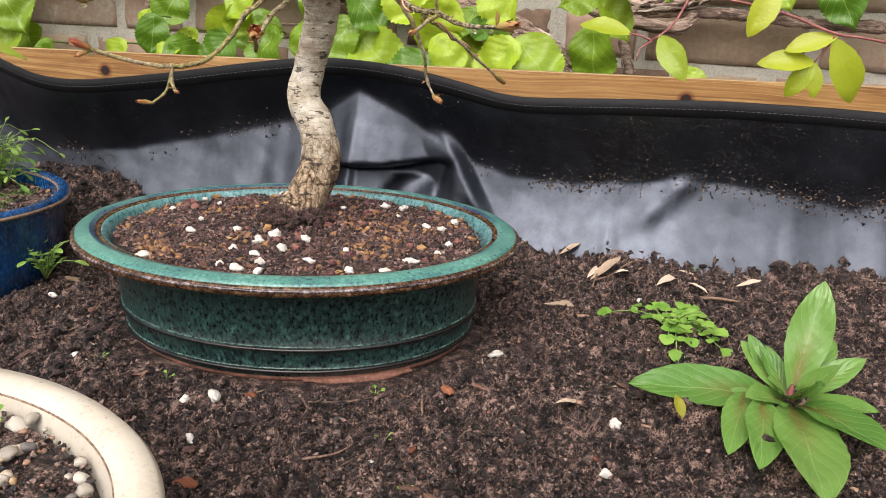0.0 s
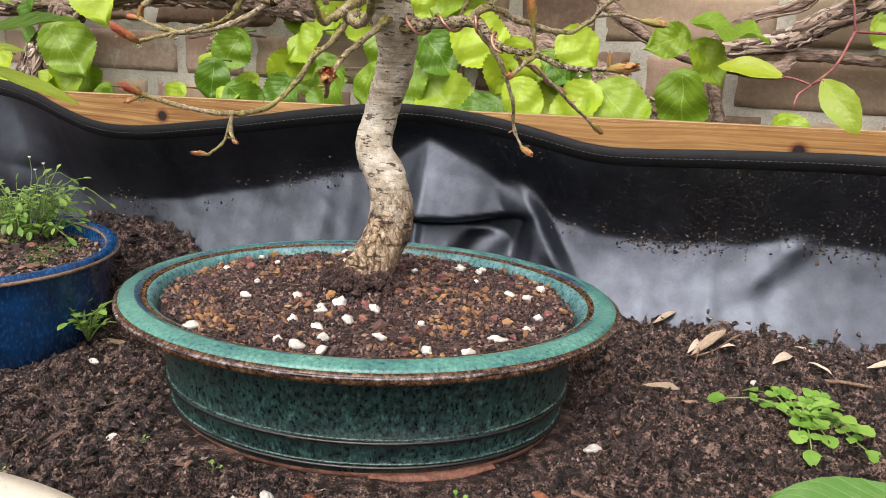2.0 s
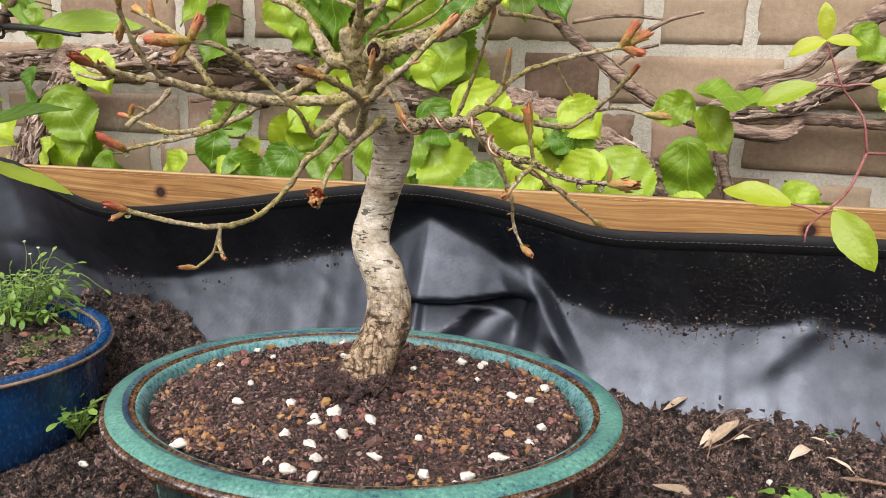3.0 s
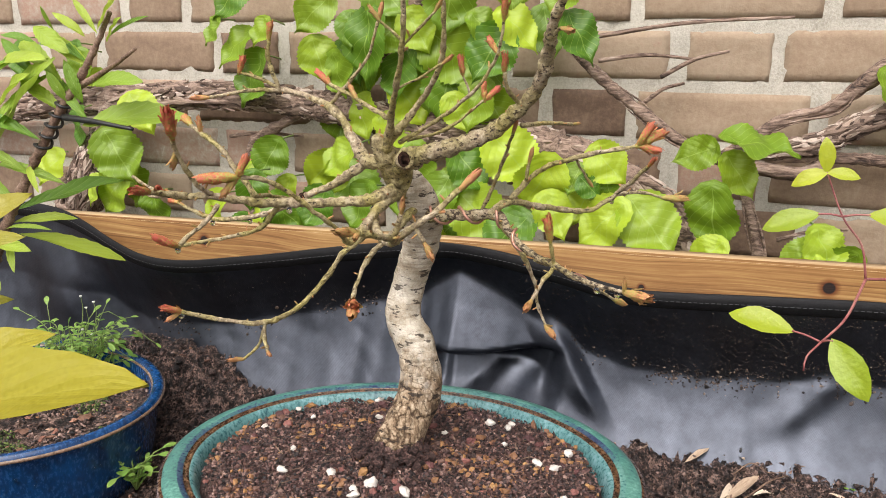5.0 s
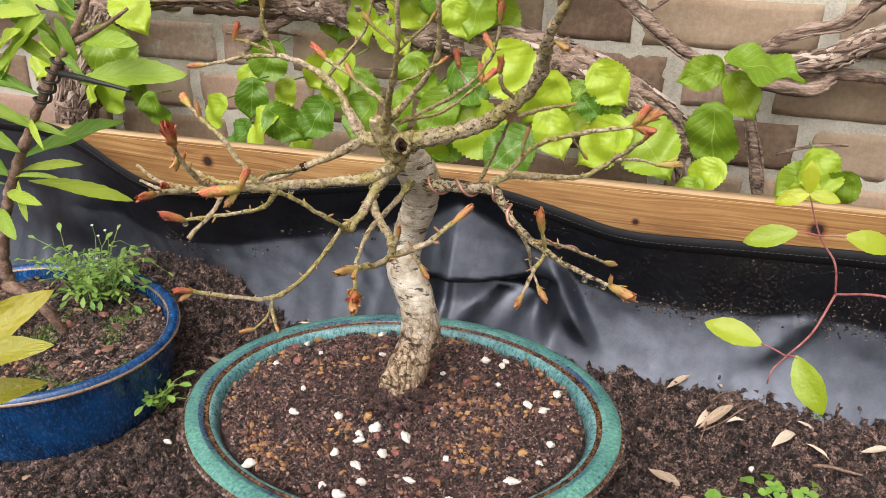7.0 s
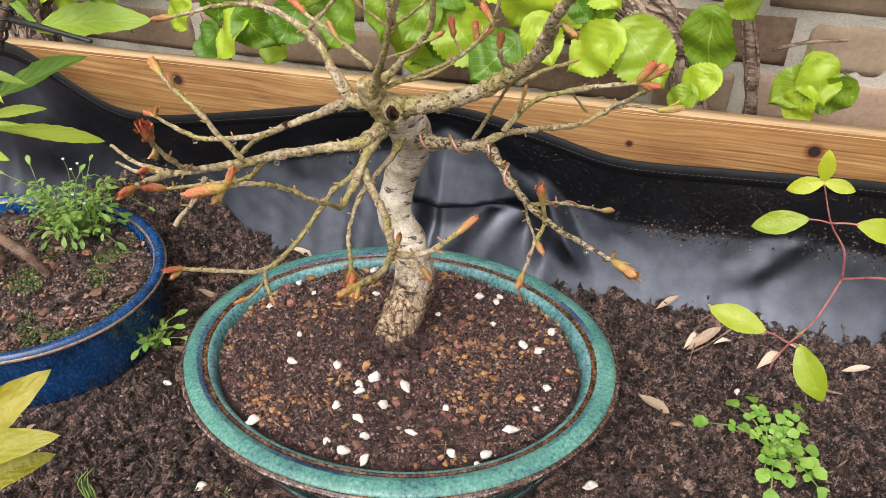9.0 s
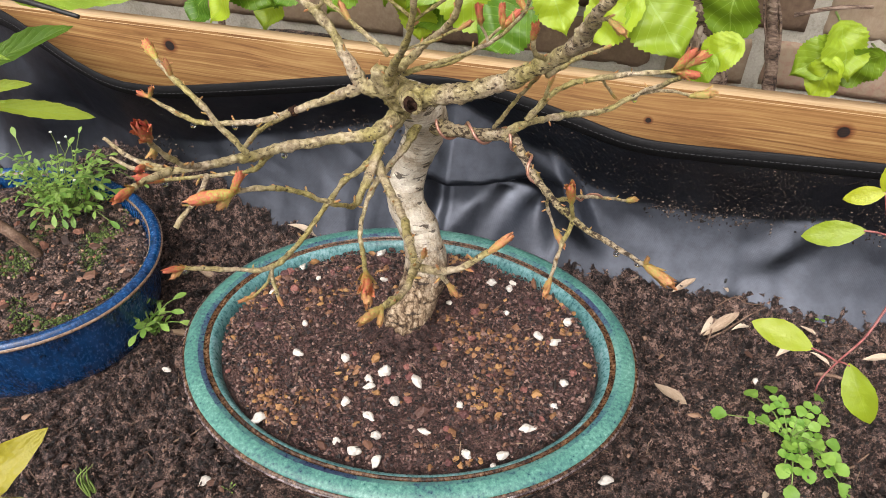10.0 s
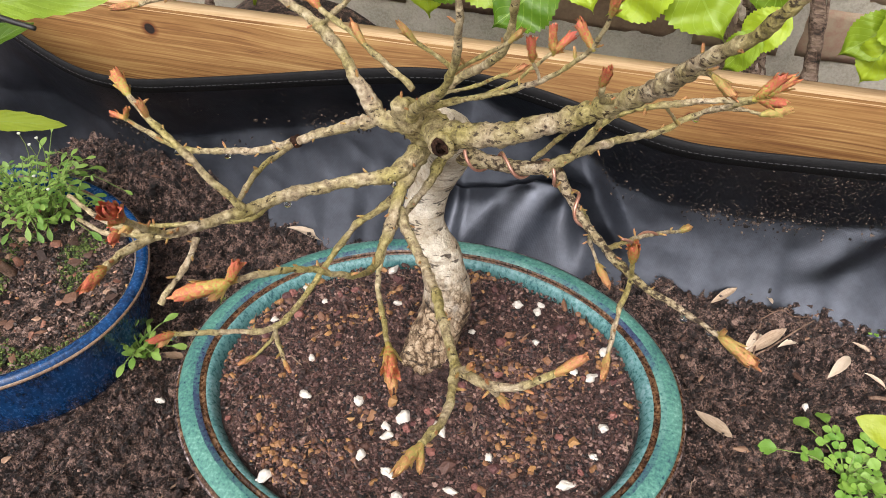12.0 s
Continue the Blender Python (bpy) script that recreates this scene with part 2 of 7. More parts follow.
def wood_material():
    """Planed softwood with long grain and two dark knots."""
    m, nd, lk, bs = graph("planed_pine")
    tc = nd.new("ShaderNodeTexCoord")
    warp = noise_of(nd, lk, 3.0, 3, 0.5, (0.6, 1, 3))
    mp = nd.new("ShaderNodeMapping")
    mp.inputs["Scale"].default_value = (3.0, 160, 300)
    add = nd.new("ShaderNodeVectorMath")
    add.operation = "MULTIPLY_ADD"
    add.inputs[1].default_value = (0.05, 0.05, 0.05)
    lk.new(warp.outputs[1], add.inputs[0])
    lk.new(tc.outputs["Object"], add.inputs[2])
    lk.new(add.outputs[0], mp.inputs[0])
    gr = nd.new("ShaderNodeTexNoise")
    gr.inputs["Scale"].default_value, gr.inputs["Detail"].default_value, gr.inputs["Distortion"].default_value = 1.6, 7, 0.6
    lk.new(mp.outputs[0], gr.inputs["Vector"])
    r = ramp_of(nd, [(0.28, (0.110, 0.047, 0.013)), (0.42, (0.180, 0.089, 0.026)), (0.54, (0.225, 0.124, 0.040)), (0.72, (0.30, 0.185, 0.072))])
    lk.new(gr.outputs[0], r.inputs[0])
    col = r.outputs[0]
    blot = noise_of(nd, lk, 16.0, 6, 0.68, (0.35, 1, 1.6))
    br = ramp_of(nd, [(0.34, (0.50, 0.40, 0.33)), (0.45, (0.82, 0.74, 0.68)), (0.56, (1, 1, 1)), (0.72, (1.0, 0.98, 1.0))])
    lk.new(blot.outputs[0], br.inputs[0])
    mul = nd.new("ShaderNodeMix")
    mul.data_type, mul.blend_type = "RGBA", "MULTIPLY"
    mul.inputs[0].default_value = 0.8
    lk.new(col, mul.inputs[6])
    lk.new(br.outputs[0], mul.inputs[7])
    col = mul.outputs[2]
    for kx, kz, rad in ((-0.228, 0.195, 0.0052), (0.422, 0.206, 0.0052), (0.261, 0.190, 0.0026)):
        d = nd.new("ShaderNodeVectorMath")
        d.operation = "SUBTRACT"
        d.inputs[1].default_value = (kx, 0, kz)
        lk.new(tc.outputs["Object"], d.inputs[0])
        flat = nd.new("ShaderNodeVectorMath")
        flat.operation = "MULTIPLY"
        flat.inputs[1].default_value = (1, 0, 1)
        lk.new(d.outputs[0], flat.inputs[0])
        ln = nd.new("ShaderNodeVectorMath")
        ln.operation = "LENGTH"
        lk.new(flat.outputs[0], ln.inputs[0])
        k = ramp_of(nd, [(0.0, (0.05, 0.03, 0.02)), (0.44, (0.03, 0.014, 0.008)), (0.56, (0.50, 0.28, 0.15)), (1.0, (1, 1, 1))])
        mr = nd.new("ShaderNodeMapRange")
        mr.inputs[2].default_value = rad * 2.0
        lk.new(ln.outputs["Value"], mr.inputs[0])
        lk.new(mr.outputs[0], k.inputs[0])
        mk = nd.new("ShaderNodeMix")
        mk.data_type, mk.blend_type = "RGBA", "MULTIPLY"
        mk.inputs[0].default_value = 1.0
        lk.new(col, mk.inputs[6])
        lk.new(k.outputs[0], mk.inputs[7])
        col = mk.outputs[2]
    lk.new(col, bs.inputs["Base Color"])
    bs.inputs["Roughness"].default_value, bs.inputs["Specular IOR Level"].default_value = 0.7, 0.25
    bp = nd.new("ShaderNodeBump")
    bp.inputs["Strength"].default_value, bp.inputs["Distance"].default_value = 0.35, 0.0008
    lk.new(gr.outputs[0], bp.inputs["Height"])
    lk.new(bp.outputs[0], bs.inputs["Normal"])
    return m


def liner_material():
    """Black woven sheet: fine weave relief, semi-gloss."""
    m, nd, lk, bs = graph("black_woven_sheet")
    tc = nd.new("ShaderNodeTexCoord")
    bias = nd.new("ShaderNodeMapping")
    bias.inputs["Rotation"].default_value = (0, radians(42), 0)
    lk.new(tc.outputs["Object"], bias.inputs[0])
    waves = []
    for axis in ("X", "Z"):
        w = nd.new("ShaderNodeTexWave")
        w.bands_direction = axis
        w.inputs["Scale"].default_value = 215
        w.inputs["Distortion"].default_value = 0.2
        lk.new(bias.outputs[0], w.inputs["Vector"])
        waves.append(w)
    weave = nd.new("ShaderNodeMath")
    weave.operation = "MULTIPLY"
    lk.new(waves[0].outputs["Fac"], weave.inputs[0])
    lk.new(waves[1].outputs["Fac"], weave.inputs[1])
    big = noise_of(nd, lk, 24, 6, 0.66, (1, 1, 0.45))
    scuff = noise_of(nd, lk, 70, 5, 0.7)
    dirt = noise_of(nd, lk, 420, 3, 0.6)
    where = noise_of(nd, lk, 22, 4, 0.6)
    both = nd.new("ShaderNodeMath")
    both.operation = "MULTIPLY"
    lk.new(dirt.outputs[0], both.inputs[0])
    lk.new(where.outputs[0], both.inputs[1])
    dr = ramp_of(nd, [(0.18, (0.002, 0.0023, 0.0035)), (0.42, (0.008, 0.009, 0.012))])
    lk.new(both.outputs[0], dr.inputs[0])
    lk.new(dr.outputs[0], bs.inputs["Base Color"])
    g = nd.new("ShaderNodeMapRange")
    g.inputs[1].default_value, g.inputs[2].default_value, g.inputs[3].default_value, g.inputs[4].default_value = 0.35, 0.65, 0.30, 0.49
    lk.new(big.outputs[0], g.inputs[0])
    lk.new(g.outputs[0], bs.inputs["Roughness"])
    bp = nd.new("ShaderNodeBump")
    bp.inputs["Strength"].default_value, bp.inputs["Distance"].default_value = 0.125, 0.0006
    lk.new(weave.outputs[0], bp.inputs["Height"])
    b2 = nd.new("ShaderNodeBump")
    b2.inputs["Strength"].default_value, b2.inputs["Distance"].default_value = 0.30, 0.003
    lk.new(big.outputs[0], b2.inputs["Height"])
    b3 = nd.new("ShaderNodeBump")
    b3.inputs["Strength"].default_value, b3.inputs["Distance"].default_value = 0.22, 0.0015
    lk.new(scuff.outputs[0], b3.inputs["Height"])
    lk.new(bp.outputs[0], b3.inputs["Normal"])
    lk.new(b3.outputs[0], b2.inputs["Normal"])
    lk.new(b2.outputs[0], bs.inputs["Normal"])
    film = nd.new("ShaderNodeMapRange")
    film.inputs[1].default_value, film.inputs[2].default_value, film.inputs[3].default_value, film.inputs[4].default_value = 0.36, 0.60, 0.74, 1.0
    lk.new(scuff.outputs[0], film.inputs[0])
    lk.new(film.outputs[0], bs.inputs["Specular IOR Level"])
    bs.inputs["Specular Tint"].default_value = (0.71, 0.79, 0.97, 1)
    bs.inputs["Coat Weight"].default_value, bs.inputs["Coat Roughness"].default_value, bs.inputs["Coat IOR"].default_value = 0.18, 0.34, 1.6
    return m


def bark_material():
    """Pale grey-brown bonsai bark: fine cracks, dark lenticels across the stem, a tint of green."""
    m, nd, lk, bs = graph("pale_bark")
    a = noise_of(nd, lk, 55, 6, 0.65)
    lent = noise_of(nd, lk, 130, 4, 0.6, (0.60, 0.60, 2.1))
    crack = nd.new("ShaderNodeTexVoronoi")
    crack.feature = "DISTANCE_TO_EDGE"
    crack.inputs["Scale"].default_value = 260
    wob = noise_of(nd, lk, 200, 4, 0.6)
    tc = nd.new("ShaderNodeTexCoord")
    mm = nd.new("ShaderNodeVectorMath")
    mm.operation = "MULTIPLY_ADD"
    mm.inputs[1].default_value = (0.006, 0.006, 0.006)
    lk.new(wob.outputs[1], mm.inputs[0])
    lk.new(tc.outputs["Object"], mm.inputs[2])
    lk.new(mm.outputs[0], crack.inputs["Vector"])
    r = ramp_of(nd, [(0.28, (0.22, 0.16, 0.10)), (0.38, (0.44, 0.37, 0.27)), (0.50, (0.60, 0.545, 0.43)), (0.68, (0.74, 0.70, 0.60))])
    lk.new(a.outputs[0], r.inputs[0])
    cr = ramp_of(nd, [(0.0, (0.60, 0.52, 0.45)), (0.09, (1, 1, 1))])
    lk.new(crack.outputs["Distance"], cr.inputs[0])
    lr = ramp_of(nd, [(0.585, (1, 1, 1)), (0.62, (0.055, 0.038, 0.028))])
    lk.new(lent.outputs[0], lr.inputs[0])
    old = ramp_of(nd, [(0.36, (0.085, 0.054, 0.032)), (0.43, (0.21, 0.140, 0.082)), (0.51, (0.36, 0.262, 0.165)), (0.64, (0.52, 0.415, 0.29))])
    grainy = noise_of(nd, lk, 190, 5, 0.68, (1, 1, 0.42))
    lk.new(grainy.outputs[0], old.inputs[0])
    sep = nd.new("ShaderNodeSeparateXYZ")
    lk.new(tc.outputs["Object"], sep.inputs[0])
    age = nd.new("ShaderNodeMath")
    age.operation = "MULTIPLY_ADD"
    age.inputs[1].default_value = 0.09
    lk.new(a.outputs[0], age.inputs[0])
    lk.new(sep.outputs[2], age.inputs[2])
    am = nd.new("ShaderNodeMapRange")
    am.inputs[1].default_value, am.inputs[2].default_value = 0.095, 0.145
    am.inputs[3].default_value, am.inputs[4].default_value = 1.0, 0.12
    lk.new(age.outputs[0], am.inputs[0])
    ageing = nd.new("ShaderNodeMix")
    ageing.data_type = "RGBA"
    lk.new(am.outputs[0], ageing.inputs[0])
    lk.new(r.outputs[0], ageing.inputs[6])
    lk.new(old.outputs[0], ageing.inputs[7])
    col = ageing.outputs[2]
    ring = noise_of(nd, lk, 60, 4, 0.6, (0.35, 0.35, 7.0))
    rg = ramp_of(nd, [(0.38, (0.48, 0.42, 0.35)), (0.50, (1, 1, 1))])
    lk.new(ring.outputs[0], rg.inputs[0])
    # long fissures that open in the old bark near the foot
    fis = nd.new("ShaderNodeTexVoronoi")
    fis.feature = "DISTANCE_TO_EDGE"
    fis.inputs["Scale"].default_value = 150
    fm = nd.new("ShaderNodeMapping")
    fm.inputs["Scale"].default_value = (1, 1, 0.38)
    far_ = nd.new("ShaderNodeVectorMath")
    far_.operation = "MULTIPLY_ADD"
    far_.inputs[1].default_value = (0.022, 0.022, 0.016)
    lk.new(a.outputs[1], far_.inputs[0])
    lk.new(mm.outputs[0], far_.inputs[2])
    lk.new(far_.outputs[0], fm.inputs[0])
    lk.new(fm.outputs[0], fis.inputs["Vector"])
    fr = ramp_of(nd, [(0.0, (0.20, 0.14, 0.10)), (0.05, (0.62, 0.54, 0.46)), (0.11, (1, 1, 1))])
    lk.new(fis.outputs["Distance"], fr.inputs[0])
    fx = nd.new("ShaderNodeMix")
    fx.data_type, fx.blend_type = "RGBA", "MULTIPLY"
    soft = nd.new("ShaderNodeMath")
    soft.operation = "MULTIPLY"
    soft.inputs[1].default_value = 0.8
    lk.new(am.outputs[0], soft.inputs[0])
    lk.new(soft.outputs[0], fx.inputs[0])
    lk.new(col, fx.inputs[6])
    lk.new(fr.outputs[0], fx.inputs[7])
    col = fx.outputs[2]
    for src, f in ((cr, 0.40), (lr, 0.85), (rg, 0.40)):
        mx = nd.new("ShaderNodeMix")
        mx.data_type, mx.blend_type = "RGBA", "MULTIPLY"
        mx.inputs[0].default_value = f
        lk.new(col, mx.inputs[6])
        lk.new(src.outputs[0], mx.inputs[7])
        col = mx.outputs[2]
    lk.new(col, bs.inputs["Base Color"])
    bs.inputs["Roughness"].default_value = 0.75
    bp = nd.new("ShaderNodeBump")
    bp.inputs["Strength"].default_value, bp.inputs["Distance"].default_value = 1.0, 0.003
    lk.new(wob.outputs[0], bp.inputs["Height"])
    b2 = nd.new("ShaderNodeBump")
    b2.inputs["Strength"].default_value, b2.inputs["Distance"].default_value = 0.3, 0.0008
    lk.new(cr.outputs[0], b2.inputs["Height"])
    lk.new(bp.outputs[0], b2.inputs["Normal"])
    b3 = nd.new("ShaderNodeBump")
    b3.inputs["Strength"].default_value, b3.inputs["Distance"].default_value = 0.7, 0.0016
    lk.new(ring.outputs[0], b3.inputs["Height"])
    lk.new(b2.outputs[0], b3.inputs["Normal"])
    b4 = nd.new("ShaderNodeBump")
    b4.inputs["Distance"].default_value = 0.0016
    lk.new(soft.outputs[0], b4.inputs["Strength"])
    lk.new(fr.outputs[0], b4.inputs["Height"])
    lk.new(b3.outputs[0], b4.inputs["Normal"])
    lk.new(b4.outputs[0], bs.inputs["Normal"])
    return m


def glaze(name, stops, scale, streak, rough=(0.16, 0.4), mix=0.5):
    """A runny ceramic glaze, mottled and streaked downwards, with pinholes."""
    return surface(name, stops, scale=scale, fine=420, mix=mix, rough=rough, bump=0.25, dist=0.0006, stretch=(1, 1, streak), coat=0.1)


# soil colours; their darkest and palest stops also paint shaded gaps and lit crumbs
SOIL = surface("moist_black_soil", [(0.40, (0.0030, 0.0018, 0.0016)), (0.475, (0.0210, 0.0128, 0.0108)), (0.535, (0.1250, 0.0780, 0.0630)), (0.59, (0.3700, 0.2470, 0.1985))], 130, 700, 0.5, (0.26, 0.68), 1.0, 0.009, spec=0.5, patch=0.30)
CRUMB = surface("soil_crumbs", [(0.22, (0.0040, 0.0026, 0.0024)), (0.46, (0.0300, 0.0188, 0.0162)), (0.71, (0.1400, 0.0883, 0.0727)), (0.93, (0.3700, 0.2527, 0.2024))], 300, 1500, 0.6, (0.34, 0.78), 0.8, 0.0006, "island", spec=0.5, patch=0.9)
CLOD = surface("soil_clods", [(0.40, (0.0032, 0.0020, 0.0018)), (0.485, (0.0260, 0.0160, 0.0138)), (0.55, (0.1200, 0.0750, 0.0635)), (0.64, (0.3200, 0.2090, 0.1748))], 200, 900, 0.55, (0.26, 0.62), 1.0, 0.005, spec=0.6, patch=0.35)
DIRT = surface("dried_mud", [(0.2, (0.004, 0.003, 0.003)), (0.50, (0.020, 0.014, 0.012)), (0.72, (0.075, 0.053, 0.042)), (0.92, (0.26, 0.20, 0.15))], 300, 1500, 0.5, (0.6, 0.9), 0.6, 0.0004, "island", spec=0.3)
# potting soil likewise has crevice shade and crumb highlights in its colour range
POTSOIL = surface("dark_potting_soil", [(0.37, (0.0070, 0.0045, 0.0043)), (0.46, (0.0430, 0.0238, 0.0214)), (0.54, (0.1250, 0.0680, 0.0585)), (0.64, (0.2900, 0.1740, 0.1420))], 160, 750, 0.55, (0.38, 0.78), 1.0, 0.010)
POTCRUMB = surface("potting_crumbs", [(0.24, (0.0060, 0.0042, 0.0042)), (0.46, (0.0460, 0.0252, 0.0235)), (0.72, (0.1400, 0.0720, 0.0610)), (0.94, (0.3700, 0.2550, 0.2050))], 300, 1500, 0.5, (0.4, 0.78), 0.8, 0.0006, "island")
GRAIN = surface("baked_clay_grains", [(0.14, (0.0320, 0.0190, 0.0170)), (0.34, (0.0900, 0.0440, 0.0330)), (0.52, (0.1650, 0.0780, 0.0440)), (0.68, (0.2450, 0.1220, 0.0500)), (0.82, (0.3450, 0.1850, 0.0680)), (0.95, (0.4500, 0.3000, 0.1400))], 250, 1100, 0.5, (0.5, 0.8), 0.8, 0.0006, "island")
PUMICE = surface("white_pumice", [(0.28, (0.36, 0.30, 0.26)), (0.45, (0.60, 0.56, 0.50)), (0.7, (0.76, 0.73, 0.68))], 160, 900, 0.5, (0.6, 0.9), 0.7, 0.0004)
RUST = surface("rust_red_bark", [(0.3, (0.09, 0.026, 0.014)), (0.5, (0.24, 0.075, 0.034)), (0.72, (0.40, 0.16, 0.075))], 160, 800, 0.5, (0.6, 0.85), 0.8, 0.001, "object")
STONE = surface("mixed_pebbles", [(0.15, (0.035, 0.024, 0.021)), (0.4, (0.11, 0.066, 0.048)), (0.6, (0.24, 0.115, 0.07)), (0.8, (0.34, 0.22, 0.15)), (0.95, (0.32, 0.11, 0.07))], 120, 700, 0.5, (0.4, 0.8), 0.5, 0.0008, "island")
TERRACOTTA = surface("crushed_clay", [(0.15, (0.26, 0.085, 0.048)), (0.45, (0.44, 0.18, 0.10)), (0.70, (0.40, 0.22, 0.17)), (0.92, (0.54, 0.40, 0.29))], 150, 800, 0.5, (0.6, 0.9), 0.6, 0.0006, "island")
CHIP = surface("bark_chips", [(0.15, (0.03, 0.017, 0.013)), (0.45, (0.085, 0.043, 0.030)), (0.75, (0.18, 0.092, 0.058)), (0.95, (0.40, 0.27, 0.17))], 150, 800, 0.5, (0.55, 0.9), 0.6, 0.0006, "island", (1, 1, 4))
FIBRE = surface("dead_fibres", [(0.2, (0.012, 0.008, 0.007)), (0.55, (0.07, 0.042, 0.03)), (0.8, (0.17, 0.11, 0.075)), (0.95, (0.36, 0.27, 0.19))], 150, 800, 0.5, (0.55, 0.9), 0.6, 0.0006, "island")
MOSS = surface("soil_moss", [(0.2, (0.02, 0.035, 0.008)), (0.6, (0.07, 0.11, 0.02)), (0.9, (0.16, 0.21, 0.05))], 200, 900, 0.5, (0.7, 0.9), 0.8, 0.001, "island")
GRAVEL = surface("pale_gravel", [(0.15, (0.12, 0.11, 0.10)), (0.36, (0.36, 0.32, 0.26)), (0.56, (0.52, 0.48, 0.41)), (0.72, (0.44, 0.29, 0.14)), (0.90, (0.60, 0.57, 0.52))], 120, 700, 0.5, (0.5, 0.8), 0.4, 0.0006, "island")
LAVA = surface("red_lava", [(0.2, (0.05, 0.022, 0.022)), (0.5, (0.13, 0.048, 0.045)), (0.85, (0.26, 0.105, 0.085))], 250, 1100, 0.6, (0.5, 0.85), 1.0, 0.0012, "island")
GREEN_GLAZE = glaze("teal_glaze", [(0.30, (0.018, 0.030, 0.075)), (0.38, (0.030, 0.095, 0.110)), (0.45, (0.050, 0.165, 0.145)), (0.54, (0.085, 0.240, 0.195)), (0.64, (0.17, 0.36, 0.30)), (0.72, (0.40, 0.55, 0.48))], 26, 0.6, (0.25, 0.5), 0.62)
INNER_GLAZE = glaze("blue_grey_glaze", [(0.32, (0.025, 0.075, 0.095)), (0.46, (0.065, 0.175, 0.175)), (0.56, (0.12, 0.26, 0.27)), (0.70, (0.30, 0.42, 0.46))], 45, 0.5, (0.2, 0.42), 0.55)
PALE_GLAZE = glaze("thin_glaze_line", [(0.44, (0.022, 0.013, 0.012)), (0.53, (0.10, 0.070, 0.066)), (0.61, (0.32, 0.27, 0.27)), (0.70, (0.50, 0.50, 0.48))], 75, 1.0)
DARK_GLAZE = glaze("dark_green_glaze", [(0.36, (0.003, 0.005, 0.007)), (0.46, (0.008, 0.020, 0.020)), (0.54, (0.019, 0.050, 0.044)), (0.62, (0.045, 0.110, 0.094)), (0.72, (0.13, 0.22, 0.19))], 120, 0.6, (0.22, 0.45), 0.72)
LINE_GLAZE = glaze("thin_teal_glaze", [(0.38, (0.010, 0.020, 0.018)), (0.50, (0.045, 0.090, 0.078)), (0.60, (0.12, 0.20, 0.17)), (0.72, (0.30, 0.34, 0.30))], 90, 1.0)
BROWN_GLAZE = glaze("rust_brown_glaze", [(0.36, (0.008, 0.005, 0.005)), (0.48, (0.045, 0.020, 0.010)), (0.58, (0.13, 0.065, 0.028)), (0.70, (0.36, 0.27, 0.19))], 130, 1.0)
BAND_GLAZE = glaze("black_brown_glaze", [(0.36, (0.003, 0.003, 0.003)), (0.55, (0.012, 0.010, 0.009)), (0.70, (0.08, 0.055, 0.035))], 120, 1.0, (0.25, 0.45))
INDIGO_GLAZE = glaze("indigo_streaked_glaze", [(0.38, (0.010, 0.013, 0.050)), (0.47, (0.028, 0.050, 0.110)), (0.54, (0.050, 0.150, 0.150)), (0.64, (0.12, 0.28, 0.24)), (0.74, (0.38, 0.46, 0.48))], 11, 0.6, (0.22, 0.45), 0.35)
BLUE_GLAZE = glaze("cobalt_blue_glaze", [(0.34, (0.002, 0.009, 0.030)), (0.46, (0.004, 0.034, 0.110)), (0.60, (0.007, 0.070, 0.220)), (0.74, (0.05, 0.19, 0.42))], 60, 0.45, (0.14, 0.34))
CREAM_GLAZE = glaze("cream_glaze", [(0.3, (0.44, 0.37, 0.28)), (0.45, (0.57, 0.51, 0.42)), (0.75, (0.66, 0.62, 0.53))], 30, 0.8, (0.25, 0.45))
TAN_GLAZE = glaze("tan_glaze_line", [(0.3, (0.07, 0.042, 0.026)), (0.55, (0.24, 0.155, 0.10)), (0.8, (0.46, 0.37, 0.29))], 90, 1.0)
TERRACOTTA = surface("unglazed_clay", [(0.34, (0.05, 0.025, 0.018)), (0.46, (0.16, 0.070, 0.045)), (0.58, (0.28, 0.125, 0.085)), (0.75, (0.40, 0.21, 0.15))], 60, 400, 0.45, (0.7, 0.9), 0.4, 0.0008)
PINE = wood_material()
# sawn board top; its paler colour also carries the skylight falling on it
SKYLIT_SAWN = surface("skylit_sawn_edge", [(0.34, (0.25, 0.155, 0.075)), (0.48, (0.40, 0.275, 0.150)), (0.62, (0.50, 0.375, 0.225)), (0.76, (0.58, 0.47, 0.31))], 60, 400, 0.5, (0.7, 0.9), 0.6, 0.0008, stretch=(0.06, 1, 1), spec=0.25)
LINER = liner_material()
HEM_CLOTH = surface("matte_black_webbing", [(0.3, (0.004, 0.004, 0.0045)), (0.7, (0.011, 0.011, 0.012))], 200, 900, 0.5, (0.5, 0.7), 0.6, 0.0006, spec=0.22)
THREAD = surface("grey_thread", [(0.3, (0.03, 0.03, 0.034)), (0.7, (0.10, 0.10, 0.105))], 300, 900)
BARK = bark_material()


